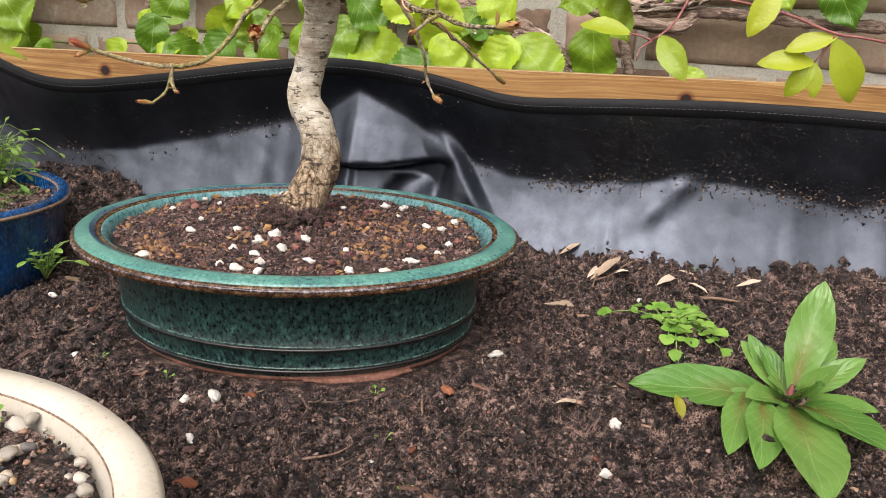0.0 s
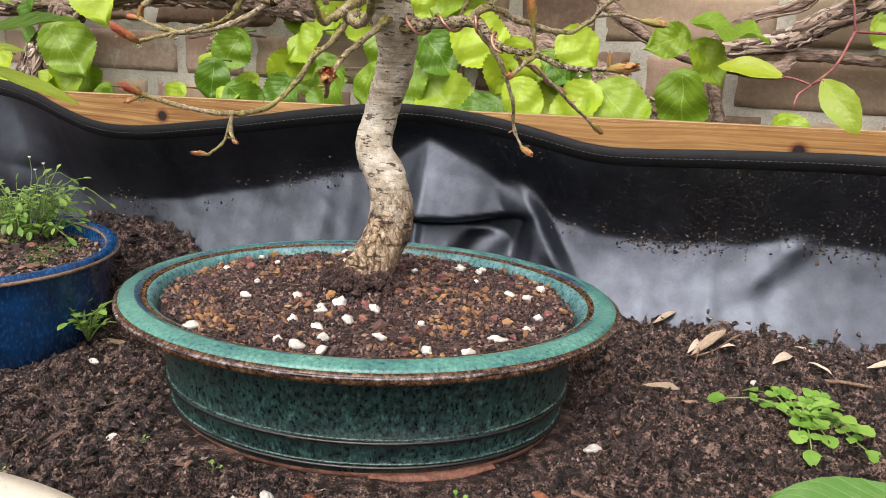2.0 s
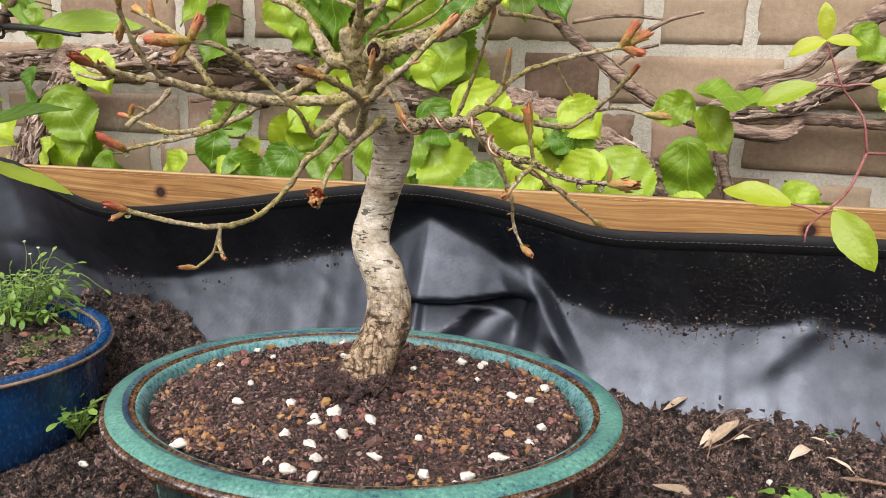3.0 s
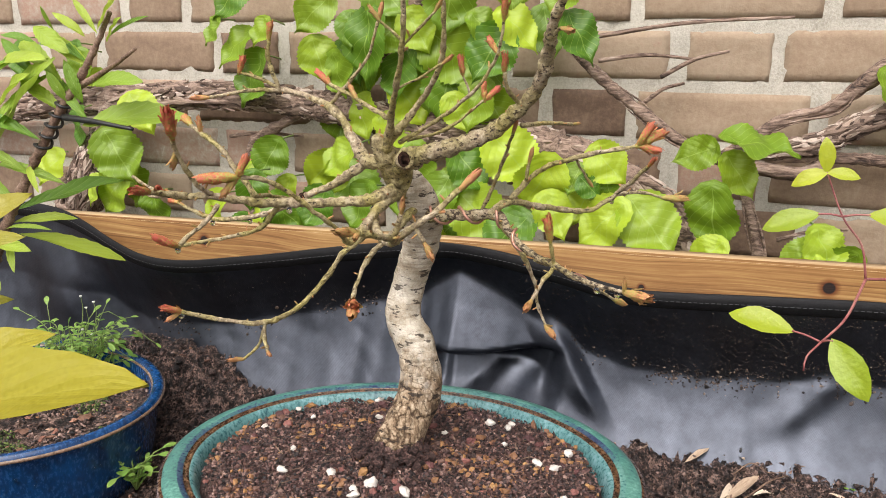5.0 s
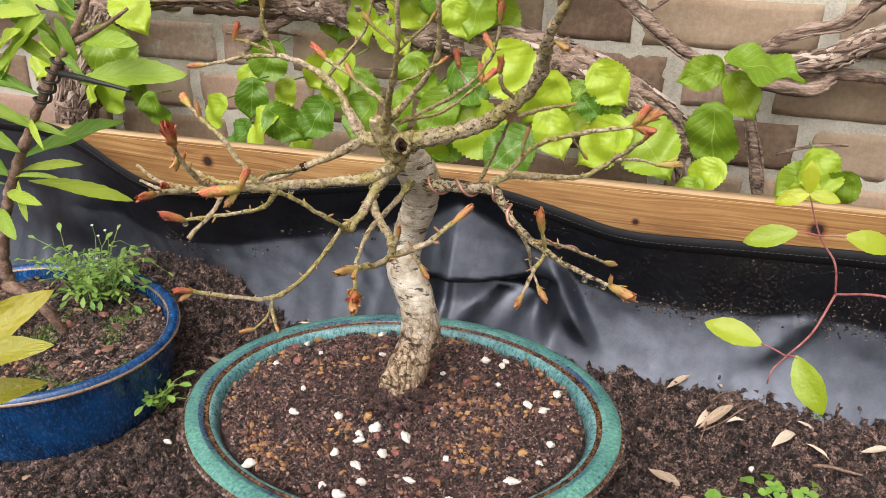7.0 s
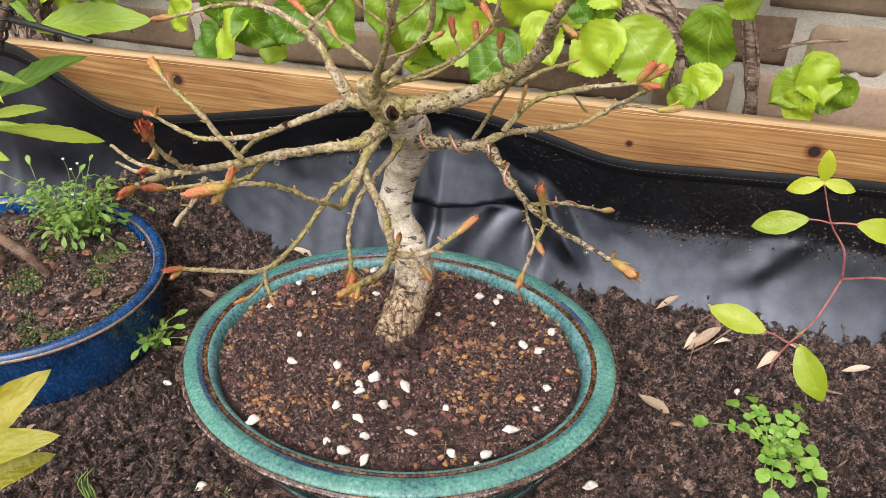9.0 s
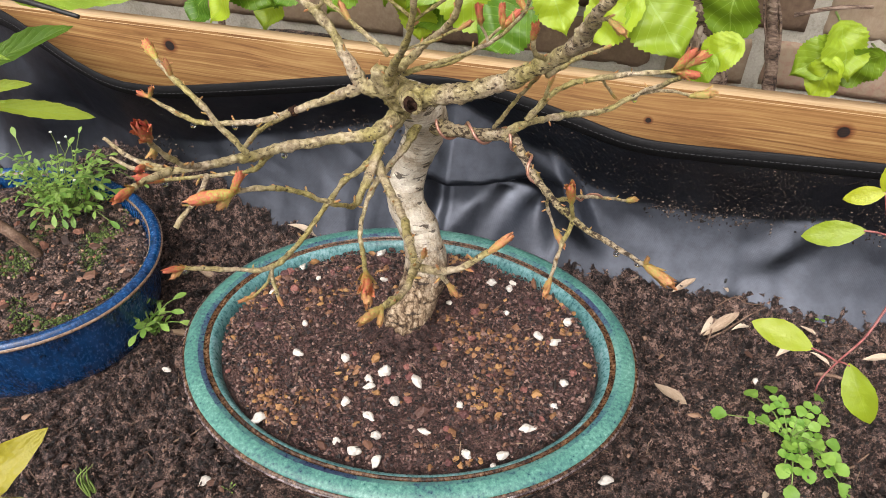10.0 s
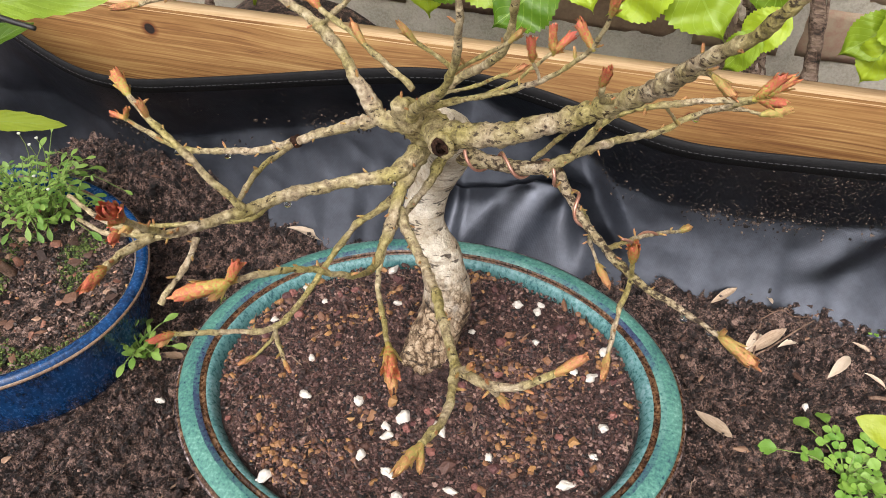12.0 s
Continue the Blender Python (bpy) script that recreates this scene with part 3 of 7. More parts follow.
def twig_material(name="twig_bark", low=0.42, high=0.66, fleck0=0.60, fleck1=0.68, tone=1.0):
    """Young bark: patches of olive and of pinkish grey, ridged across, with dark flecks."""
    m, nd, lk, bs = graph(name)
    large, fine, fleck = noise_of(nd, lk, 34, 3, 0.5), noise_of(nd, lk, 330, 5, 0.65), noise_of(nd, lk, 300, 3, 0.6, (1, 1, 1.8))
    olive = ramp_of(nd, [(0.34, (0.130, 0.104, 0.036)), (0.50, (0.29, 0.245, 0.078)), (0.66, (0.44, 0.375, 0.15))])
    grey = ramp_of(nd, [(0.34, (0.175, 0.125, 0.080)), (0.50, (0.39, 0.310, 0.200)), (0.66, (0.58, 0.495, 0.36))])
    dark = ramp_of(nd, [(fleck0, (tone, tone, tone)), (fleck1, (0.13, 0.10, 0.08))])
    which = nd.new("ShaderNodeMapRange")
    which.inputs[1].default_value, which.inputs[2].default_value = low, high
    lk.new(fine.outputs[0], olive.inputs[0])
    lk.new(fine.outputs[0], grey.inputs[0])
    lk.new(fleck.outputs[0], dark.inputs[0])
    lk.new(large.outputs[0], which.inputs[0])
    mix, mul = nd.new("ShaderNodeMix"), nd.new("ShaderNodeMix")
    mix.data_type, mul.data_type, mul.blend_type = "RGBA", "RGBA", "MULTIPLY"
    mul.inputs[0].default_value = 1.0
    lk.new(which.outputs[0], mix.inputs[0])
    lk.new(olive.outputs[0], mix.inputs[6])
    lk.new(grey.outputs[0], mix.inputs[7])
    lk.new(mix.outputs[2], mul.inputs[6])
    lk.new(dark.outputs[0], mul.inputs[7])
    lk.new(mul.outputs[2], bs.inputs["Base Color"])
    bs.inputs["Roughness"].default_value = 0.62
    bp = nd.new("ShaderNodeBump")
    bp.inputs["Strength"].default_value, bp.inputs["Distance"].default_value = 1.0, 0.0025
    lk.new(fine.outputs[0], bp.inputs["Height"])
    lk.new(bp.outputs[0], bs.inputs["Normal"])
    return m


TWIG = twig_material()
PALE_TWIG = twig_material("pale_young_bark", 0.36, 0.60, 0.60, 0.68, 1.0)
LIMB = twig_material("mossy_grey_bark", 0.40, 0.64, 0.55, 0.63, 0.95)
OLD_TWIG = twig_material("dark_flecked_bark", 0.34, 0.56, 0.49, 0.57, 0.92)
SCAR = surface("cut_wood", [(0.36, (0.008, 0.005, 0.004)), (0.52, (0.035, 0.018, 0.012)), (0.68, (0.10, 0.055, 0.035))], 260, 900, 0.5, (0.8, 0.95), 1.0, 0.002, spec=0.1)


def bud_material(name, base, middle, tip):
    """Bud scales that shade from their base to their tip, speckled, varied from bud to bud."""
    m, nd, lk, bs = graph(name)
    tc = nd.new("ShaderNodeTexCoord")
    sep = nd.new("ShaderNodeSeparateXYZ")
    lk.new(tc.outputs["Object"], sep.inputs[0])
    n = noise_of(nd, lk, 15.0, 4, 0.7)
    info = nd.new("ShaderNodeObjectInfo")
    mx = nd.new("ShaderNodeMath")
    mx.operation = "MULTIPLY_ADD"
    mx.inputs[1].default_value, mx.inputs[2].default_value = 3.0, -1.5
    lk.new(n.outputs[0], mx.inputs[0])
    ad = nd.new("ShaderNodeMath")
    ad.operation = "MULTIPLY_ADD"
    ad.inputs[1].default_value = 0.62
    lk.new(sep.outputs[1], ad.inputs[0])
    lk.new(mx.outputs[0], ad.inputs[2])
    a2 = nd.new("ShaderNodeMath")
    a2.operation = "MULTIPLY_ADD"
    a2.inputs[1].default_value = 0.35
    lk.new(info.outputs["Random"], a2.inputs[0])
    lk.new(ad.outputs[0], a2.inputs[2])
    r = ramp_of(nd, [(0.1, base), (0.5, middle), (1.0, tip)])
    lk.new(a2.outputs[0], r.inputs[0])
    lk.new(r.outputs[0], bs.inputs["Base Color"])
    bs.inputs["Roughness"].default_value = 0.55
    bp = nd.new("ShaderNodeBump")
    bp.inputs["Strength"].default_value, bp.inputs["Distance"].default_value = 0.6, 0.001
    lk.new(n.outputs[0], bp.inputs["Height"])
    lk.new(bp.outputs[0], bs.inputs["Normal"])
    return m


BUD = bud_material("opening_bud_scales", (0.33, 0.29, 0.075), (0.44, 0.26, 0.090), (0.46, 0.17, 0.085))
RED_BUD = bud_material("red_young_leaflets", (0.36, 0.33, 0.070), (0.46, 0.180, 0.065), (0.52, 0.100, 0.075))
COPPER = surface("copper_wire", [(0.3, (0.45, 0.20, 0.13)), (0.7, (0.75, 0.45, 0.36))], 200, 800, 0.5, (0.3, 0.5), 0.2, 0.0003, metal=0.8)
BLACK_WIRE = surface("black_wire", [(0.3, (0.008, 0.008, 0.008)), (0.7, (0.03, 0.03, 0.03))], 200, 800, 0.5, (0.3, 0.5), 0.2, 0.0003)
SHRED = surface("shredding_vine_bark", [(0.36, (0.022, 0.014, 0.011)), (0.45, (0.12, 0.077, 0.056)), (0.55, (0.29, 0.205, 0.155)), (0.70, (0.48, 0.39, 0.32))], 70, 300, 0.55, (0.75, 0.95), 1.0, 0.006, stretch=(0.18, 1, 1))
FLAKE = surface("flaking_bark", [(0.15, (0.06, 0.038, 0.028)), (0.42, (0.21, 0.145, 0.108)), (0.65, (0.36, 0.27, 0.21)), (0.9, (0.54, 0.45, 0.38))], 90, 500, 0.5, (0.75, 0.95), 1.0, 0.003, "island")
STEM_BROWN = surface("woody_stem", [(0.34, (0.050, 0.028, 0.019)), (0.46, (0.150, 0.088, 0.058)), (0.56, (0.25, 0.165, 0.115)), (0.70, (0.42, 0.32, 0.24))], 110, 600, 0.5, (0.6, 0.85), 0.9, 0.0014)
RED_STEM = surface("red_stem", [(0.36, (0.13, 0.030, 0.028)), (0.50, (0.25, 0.075, 0.070)), (0.66, (0.36, 0.18, 0.14))], 70, 500, 0.4, (0.4, 0.6), 0.2, 0.0005)
GREEN_STEM = surface("green_stem", [(0.3, (0.10, 0.17, 0.03)), (0.7, (0.24, 0.33, 0.09))], 80, 500, 0.4, (0.45, 0.7), 0.2, 0.0005)
VINE_LEAF = leaf_material("vine_leaf", (0.075, 0.190, 0.012), (0.40, 0.535, 0.030), (0.40, 0.57, 0.13), 0.34, 0.40)
OCHRE_LEAF = leaf_material("ochre_green_leaf", (0.27, 0.27, 0.018), (0.40, 0.345, 0.026), (0.46, 0.44, 0.10), 0.35, 0.4, 0.35)
SHRUB_LEAF = leaf_material("shrub_leaf", (0.13, 0.28, 0.022), (0.42, 0.54, 0.06), (0.40, 0.54, 0.16))
YELLOW_LEAF = leaf_material("yellow_green_leaf", (0.27, 0.37, 0.018), (0.43, 0.48, 0.026), (0.46, 0.50, 0.10), 0.35, 0.36, 0.35, relief=0.18)
BROAD_LEAF = leaf_material("broad_green_leaf", (0.075, 0.20, 0.032), (0.19, 0.345, 0.075), (0.30, 0.44, 0.17), 0.3, 0.24, 1.0, (0.24, 0.045, 0.03))
CRESS_LEAF = leaf_material("cress_leaf", (0.14, 0.32, 0.04), (0.30, 0.50, 0.09), (0.34, 0.55, 0.16), 0.35, 0.36, 0.25, relief=0.16)
WEED_LEAF = leaf_material("weed_leaf", (0.13, 0.29, 0.045), (0.33, 0.50, 0.11), (0.42, 0.56, 0.22), 0.35, 0.40, 0.4, relief=0.2)
DRY_LEAF = surface("dry_leaf", [(0.3, (0.22, 0.145, 0.09)), (0.45, (0.42, 0.32, 0.225)), (0.7, (0.60, 0.50, 0.385))], 9, 40, 0.45, (0.6, 0.85), 0.6, 0.0008, "object", (4, 0.7, 1))
BRICK = surface("weathered_brick", [(0.26, (0.120, 0.074, 0.049)), (0.38, (0.215, 0.145, 0.095)), (0.48, (0.285, 0.208, 0.138)), (0.58, (0.350, 0.272, 0.190)), (0.66, (0.325, 0.205, 0.148)), (0.74, (0.38, 0.31, 0.24)), (0.82, (0.55, 0.49, 0.41))], 18, 120, 0.5, (0.75, 0.95), 0.7, 0.003, "object")
MORTAR = surface("pale_mortar", [(0.3, (0.28, 0.255, 0.205)), (0.5, (0.46, 0.430, 0.360)), (0.75, (0.60, 0.575, 0.50))], 25, 320, 0.5, (0.85, 0.95), 0.9, 0.003)

# ---- ground: one sheet of black soil out to the horizon ----
POTS = ((-0.2395, 0.5405, 0.150, 0.114, -0.0035), (-0.635, 0.550, 0.135, 0.108, -0.004), (-0.312, 0.167, 0.135, 0.102, 0.000))


def ground_level(x, y):
    """Height of the soil without its crumbs."""
    z = 0.004 + 0.020 * min(max(x + 0.2, -0.5), 0.6)
    near = min(max((y - 0.66) / 0.09, 0), 1)
    z += 0.016 * near * near * (3 - 2 * near)
    if y > 0.775:
        z -= min((y - 0.775) * 0.6, 0.03)
    z += 0.046 * math.exp(-((x + 0.60) / (0.10 if x < -0.60 else 0.115)) ** 4) * min(max((y - 0.60) / 0.11, 0), 1) ** 1.3
    p = Vector((x, y, 0))
    if -0.95 < x < 0.52 and 0.10 < y < 0.90:
        q = p + noise.noise_vector(p * 60) * 0.006
        z += 0.006 * noise.noise(p * 17) + 0.0085 * noise.noise(p * 40)
        z += 0.0140 * (abs(noise.noise(q * 62)) - 0.2) + 0.0100 * (abs(noise.noise(q * 130)) - 0.2) + 0.0040 * noise.noise(q * 250)
    for cx, cy, a, b, level in POTS:
        d = math.hypot((x - cx) / a, (y - cy) / b)
        if d < 1.35:
            k = min(max((1.35 - d) / 0.3, 0), 1)
            z += (min(z, level + 0.004 * (1.2 - k)) - z) * k
    return z


def span(fine0, fine1, step, far):
    mid = list(np.arange(fine0, fine1 + step / 2, step))
    out, d = [], step
    while d < far:
        d *= 1.6
        out.append(d)
    return [fine0 - q for q in out[::-1]] + mid + [fine1 + q for q in out]


gx, gy = span(-0.85, 0.42, 0.0019, 400), span(0.22, 0.80, 0.0019, 400)
nx = len(gx)
gv = [(x, y, ground_level(x, y)) for y in gy for x in gx]
gf = [(j * nx + i, j * nx + i + 1, (j + 1) * nx + i + 1, (j + 1) * nx + i) for j in range(len(gy) - 1) for i in range(nx - 1)]
ground = tagged(raw("ground", gv, gf, SOIL), "moist black garden soil with crumbs", "soil", kind="structure")

rs = np.random.RandomState(3)


def clear_of_pots(x, y, grow=1.0):
    return all(math.hypot((x - cx) / (a * grow), (y - cy) / (b * grow)) > 1.02 for cx, cy, a, b, _ in POTS)


def scatter(n, x0, x1, y0, y1, small, large, seed, power=2.2, proud=0.55):
    r = random.Random(seed)
    places, sizes = [], []
    while len(places) < n:
        x, y = r.uniform(x0, x1), r.uniform(y0, y1)
        if not clear_of_pots(x, y) or noise.noise(Vector((x, y, seed)) * 30) < r.uniform(-0.9, 0.25):
            continue
        s = small + (large - small) * r.random() ** power
        places.append((x, y, ground_level(x, y) + proud * s))
        sizes.append(s)
    return np.array(places), np.array(sizes)


tagged(lumps("soil_crumbs", *scatter(105000, -0.85, 0.42, 0.24, 0.765, 0.0004, 0.0017, 5, 2.0), CRUMB, 1, 1.0, False, 1.0, 0.9, True), "loose fine crumbs of dark soil", "soil", kind="stuff")
tagged(lumps("soil_clods", *scatter(18000, -0.85, 0.42, 0.24, 0.752, 0.0010, 0.0042, 7, 2.8, 0.35), CLOD, 15, 0.9, False, 1.1, 1.0), "small clods of dark soil", "soil", kind="stuff")
tagged(lumps("plant_fibres", *scatter(5200, -0.85, 0.42, 0.24, 0.765, 0.0004, 0.0016, 6, 2.0), FIBRE, 14, 0.6, False, 5.0), "thin brown fibres and rootlets in the soil", "mulch", kind="stuff")
tagged(lumps("bark_mulch", *scatter(520, -0.85, 0.42, 0.26, 0.76, 0.0012, 0.0040, 9, 3.0), CHIP, 2, 0.35, False, 1.6, 0.7), "small brown bark chips on the soil", "mulch", kind="stuff")
tagged(lumps("gravel", *scatter(230, -0.85, 0.42, 0.26, 0.76, 0.0010, 0.0030, 12), STONE, 3, 0.7, True, 1.0, 0.6), "scattered small mixed pebbles", "gravel", kind="stuff")

# ---- the board behind the bed ----
bm = bmesh.new()
bmesh.ops.create_cube(bm, size=1.0)
bmesh.ops.scale(bm, vec=(2.6, 0.022, 0.23), verts=bm.verts)
bmesh.ops.bevel(bm, geom=bm.edges[:], offset=0.0022, segments=3, affect="EDGES")
bmesh.ops.transform(bm, matrix=pose(-0.35, 0.8015, 0.0743, 0, -0.95, 0.35), verts=bm.verts)
# upward faces take the paler colour, with the brightness from the sky painted in
skylit_top = [f for f in bm.faces if f.normal.z > 0.8]
for f in skylit_top:
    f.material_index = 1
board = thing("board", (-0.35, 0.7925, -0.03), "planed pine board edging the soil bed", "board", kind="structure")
part("plank", bm, PINE, board).data.materials.append(SKYLIT_SAWN)

# ---- black liner of the bed, hanging loose in front of the board ----
HEM_X = [-1.35, -0.90, -0.80, -0.75, -0.70, -0.65, -0.60, -0.55, -0.50, -0.45, -0.40, -0.35, -0.30, -0.25, -0.20, -0.15, -0.10, -0.05, 0.0, 0.1, 0.2, 0.35, 0.9]
HEM_Y = [0.765, 0.770, 0.770, 0.762, 0.742, 0.725, 0.713, 0.712, 0.718, 0.725, 0.730, 0.736, 0.743, 0.748, 0.745, 0.740, 0.736, 0.735, 0.737, 0.742, 0.745, 0.745, 0.745]
HEM_Z = [0.192, 0.196, 0.196, 0.193, 0.186, 0.172, 0.161, 0.161, 0.168, 0.175, 0.184, 0.192, 0.198, 0.197, 0.192, 0.183, 0.172, 0.174, 0.177, 0.181, 0.181, 0.177, 0.180]


def hem(x):
    w = [-0.02, -0.01, 0, 0.01, 0.02]
    return sum(np.interp(x + d, HEM_X, HEM_Y) for d in w) / 5, sum(np.interp(x + d, HEM_X, HEM_Z) for d in w) / 5


def bell(d, s):
    return math.exp(-(d / s) ** 2)


TURN_X = [-1.4, -0.80, -0.69, -0.665, -0.635, -0.525, -0.468, -0.405, -0.350, -0.305, -0.285, -0.262, -0.223, -0.173, -0.129, -0.098, -0.038, 0.019, 0.063, 0.075, 0.128, 0.182, 0.235, 0.266, 0.40, 0.9]
TURN_Z = [0.110, 0.112, 0.101, 0.084, 0.078, 0.087, 0.098, 0.112, 0.126, 0.136, 0.152, 0.166, 0.150, 0.122, 0.099, 0.090, 0.088, 0.093, 0.098, 0.102, 0.100, 0.095, 0.085, 0.095, 0.095, 0.095]


def ease(t):
    t = min(max(t, 0.0), 1.0)
    return t * t * (3 - 2 * t)


def liner_point(x, t):
    """A point of the liner at x; t runs from the hem (0) down into the soil (1). It hangs in under its hem and turns out again below."""
    yh, zh = hem(x)
    z = zh - t * (zh + 0.02)
    zb = np.interp(x, TURN_X, TURN_Z) + 0.003 * noise.noise(Vector((x * 55, 1, 0)))
    deep = min(0.768 - yh, 0.034)
    if z > zb:
        k = (zh - z) / (zh - zb)
        y = yh + deep * (0.35 * k + 0.65 * ease(k))
    else:
        lie = 0.78 + 0.22 * ease((x + 0.38) / 0.16)
        y = yh + deep - lie * (0.30 * max(zb - z - 0.003, 0) + 3.0 * (zb - z) ** 2)
    swell = math.sin(math.pi * min(max(z / zh, 0), 1))
    y += 0.005 * noise.noise(Vector((x * 8, 3, z * 11))) * swell
    y += 0.0014 * noise.noise(Vector((x * 26, 8, z * 24))) * swell
    y += 0.0007 * (1 - 2 * abs(noise.noise(Vector((x * 34 + z * 20, 2, z * 30))))) * swell
    # a sharp crease with a hollow under it, and the ridge that ends it
    crease = 0.093 + 0.13 * max(x + 0.235, 0)
    y += 0.030 * ease((crease - z) / 0.010) * ease((x + 0.30) / 0.03) * ease((-0.150 - x) / 0.03) * ease((z - 0.012) / 0.05)
    edge_x = -0.213 + 0.9 * (z - 0.062)
    y += 0.42 * max(crease - z, 0) * ease((x + 0.30) / 0.03) * ease((edge_x - x) / 0.030)
    fold = x + 0.167 - 0.62 * (0.122 - z)
    if 0.02 < z < 0.135:
        y -= 0.013 * max(1 - abs(fold) / (0.013 if fold > 0 else 0.030), 0) * ease((z - 0.03) / 0.04) * ease((0.135 - z) / 0.03)
    second = x - edge_x - 0.014
    y -= 0.009 * bell(second, 0.020) * ease((0.095 - z) / 0.02) * ease((z - 0.02) / 0.03)
    y -= 0.006 * max(1 - abs(x - 0.070 - 0.8 * (z - 0.09)) / 0.022, 0) * ease((z - 0.04) / 0.03) * ease((0.11 - z) / 0.02)
    y -= 0.026 * bell(x + 0.74, 0.06) * bell(z - 0.10, 0.05)
    return Vector((x, min(y, 0.772), z))


xs = np.concatenate((np.arange(-1.30, -0.40, 0.006), np.arange(-0.40, 0.02, 0.003), np.arange(0.02, 0.80, 0.006)))
rows = 64
lv = [liner_point(x, 0.062 + 0.938 * k / rows)[:] for x in xs for k in range(rows + 1)]
lf = [(i * (rows + 1) + k, (i + 1) * (rows + 1) + k, (i + 1) * (rows + 1) + k + 1, i * (rows + 1) + k + 1) for i in range(len(xs) - 1) for k in range(rows)]
liner = thing("bed_liner", (-0.25, 0.74, 0.0), "sagging black woven plastic bed liner with stitched hem", "liner", kind="structure")
bm = bmesh.new()
vs = [bm.verts.new(v) for v in lv]
for f in lf:
    bm.faces.new([vs[i] for i in f])
sheet = part("sheet", bm, LINER, liner)
sheet.modifiers.new("thickness", "SOLIDIFY").thickness = 0.0012
# rolled top edge and folded hem band
bm = bmesh.new()
prev = None
for x in xs:
    p = liner_point(x, 0)
    q = liner_point(x, 0.074)
    n = Vector((0, -0.0023, 0))
    ring = [bm.verts.new(v) for v in (p + Vector((0, 0.0018, -0.0005)), p + Vector((0, 0.0004, 0.0012)), p + Vector((0, -0.0014, 0.0004)), q + n, q + n * 0.2 + Vector((0, 0, -0.0006)))]
    if prev:
        for k in range(4):
            bm.faces.new((prev[k], ring[k], ring[k + 1], prev[k + 1]))
    prev = ring
part("hem", bm, HEM_CLOTH, liner, "folded black hem")
bm = bmesh.new()
for i in range(0, 420):
    x = -1.28 + i * 0.0048
    a, b = liner_point(x, 0.036) + Vector((0, -0.0021, 0)), liner_point(x + 0.0030, 0.036) + Vector((0, -0.0021, 0))
    v = [bm.verts.new(p + Vector((0, dy, dz))) for p in (a, b) for dy, dz in ((-0.0003, 0.00028), (-0.0003, -0.00028), (0.0003, 0.0))]
    for f in ((0, 1, 4, 3), (1, 2, 5, 4), (2, 0, 3, 5), (0, 2, 1), (3, 4, 5)):
        bm.faces.new([v[k] for k in f])
tagged(part("stitching", bm, THREAD, liner, "grey stitches", False), kind="stuff")


# dried soil stuck to the liner: pale specks high up, dark crumbs where it turns out
r = random.Random(51)


def stuck(n, x0, x1, near_turn, small, large):
    places, sizes = [], []
    while len(places) < n:
        x = r.uniform(x0, x1)
        zh, zb = hem(x)[1], np.interp(x, TURN_X, TURN_Z)
        z = zb + r.gauss(0, 0.007) - 0.003 if near_turn else r.uniform(zb + 0.004, zh - 0.012)
        if noise.noise(Vector((x * 16, 5, z * 26))) < r.uniform(-0.35, 0.45) or near_turn and -0.31 < x < -0.15:
            continue
        s = small + (large - small) * r.random() ** 2.5
        places.append(liner_point(x, (zh - z) / (zh + 0.02)) + Vector((0, -0.0007 - 0.3 * s, 0)))
        sizes.append(s)
    return np.array([p[:] for p in places]), np.array(sizes)


tagged(lumps("dirt_specks", *stuck(15000, -0.20, 0.34, False, 0.00018, 0.00075), DIRT, 52, 0.8, False), "dry specks of soil stuck to the liner", "dirt", kind="stuff")
tagged(lumps("dirt_specks", *stuck(5000, -0.02, 0.17, False, 0.00020, 0.00085), DIRT, 56, 0.8, False), "dry specks of soil stuck to the liner", "dirt", kind="stuff")
tagged(lumps("dirt_specks", *stuck(5000, -0.62, -0.25, False, 0.00018, 0.0007), DIRT, 53, 0.8, False), "dry specks of soil stuck to the liner", "dirt", kind="stuff")
tagged(lumps("soil_crumbs", *stuck(2600, -0.62, 0.34, True, 0.0003, 0.0016), DIRT, 54, 0.9, False), "dark crumbs of soil caught on the liner", "soil", kind="stuff")


# dark drips of muddy water that dried below the turn
drips, sizes = [], []
for k in range(26):
    x = r.uniform(-0.08, 0.30)
    zh, zb = hem(x)[1], np.interp(x, TURN_X, TURN_Z)
    for q in range(r.randrange(7, 16)):
        z = zb + 0.006 - 0.0016 * q
        drips.append((liner_point(x + r.uniform(-0.0007, 0.0007), (zh - z) / (zh + 0.02)) + Vector((0, -0.0009, 0)))[:])
        sizes.append(r.uniform(0.0005, 0.0013))
tagged(lumps("mud_drips", np.array(drips), np.array(sizes), DIRT, 55, 0.9, False), "short dark drips of dried mud on the liner", "dirt", kind="stuff")


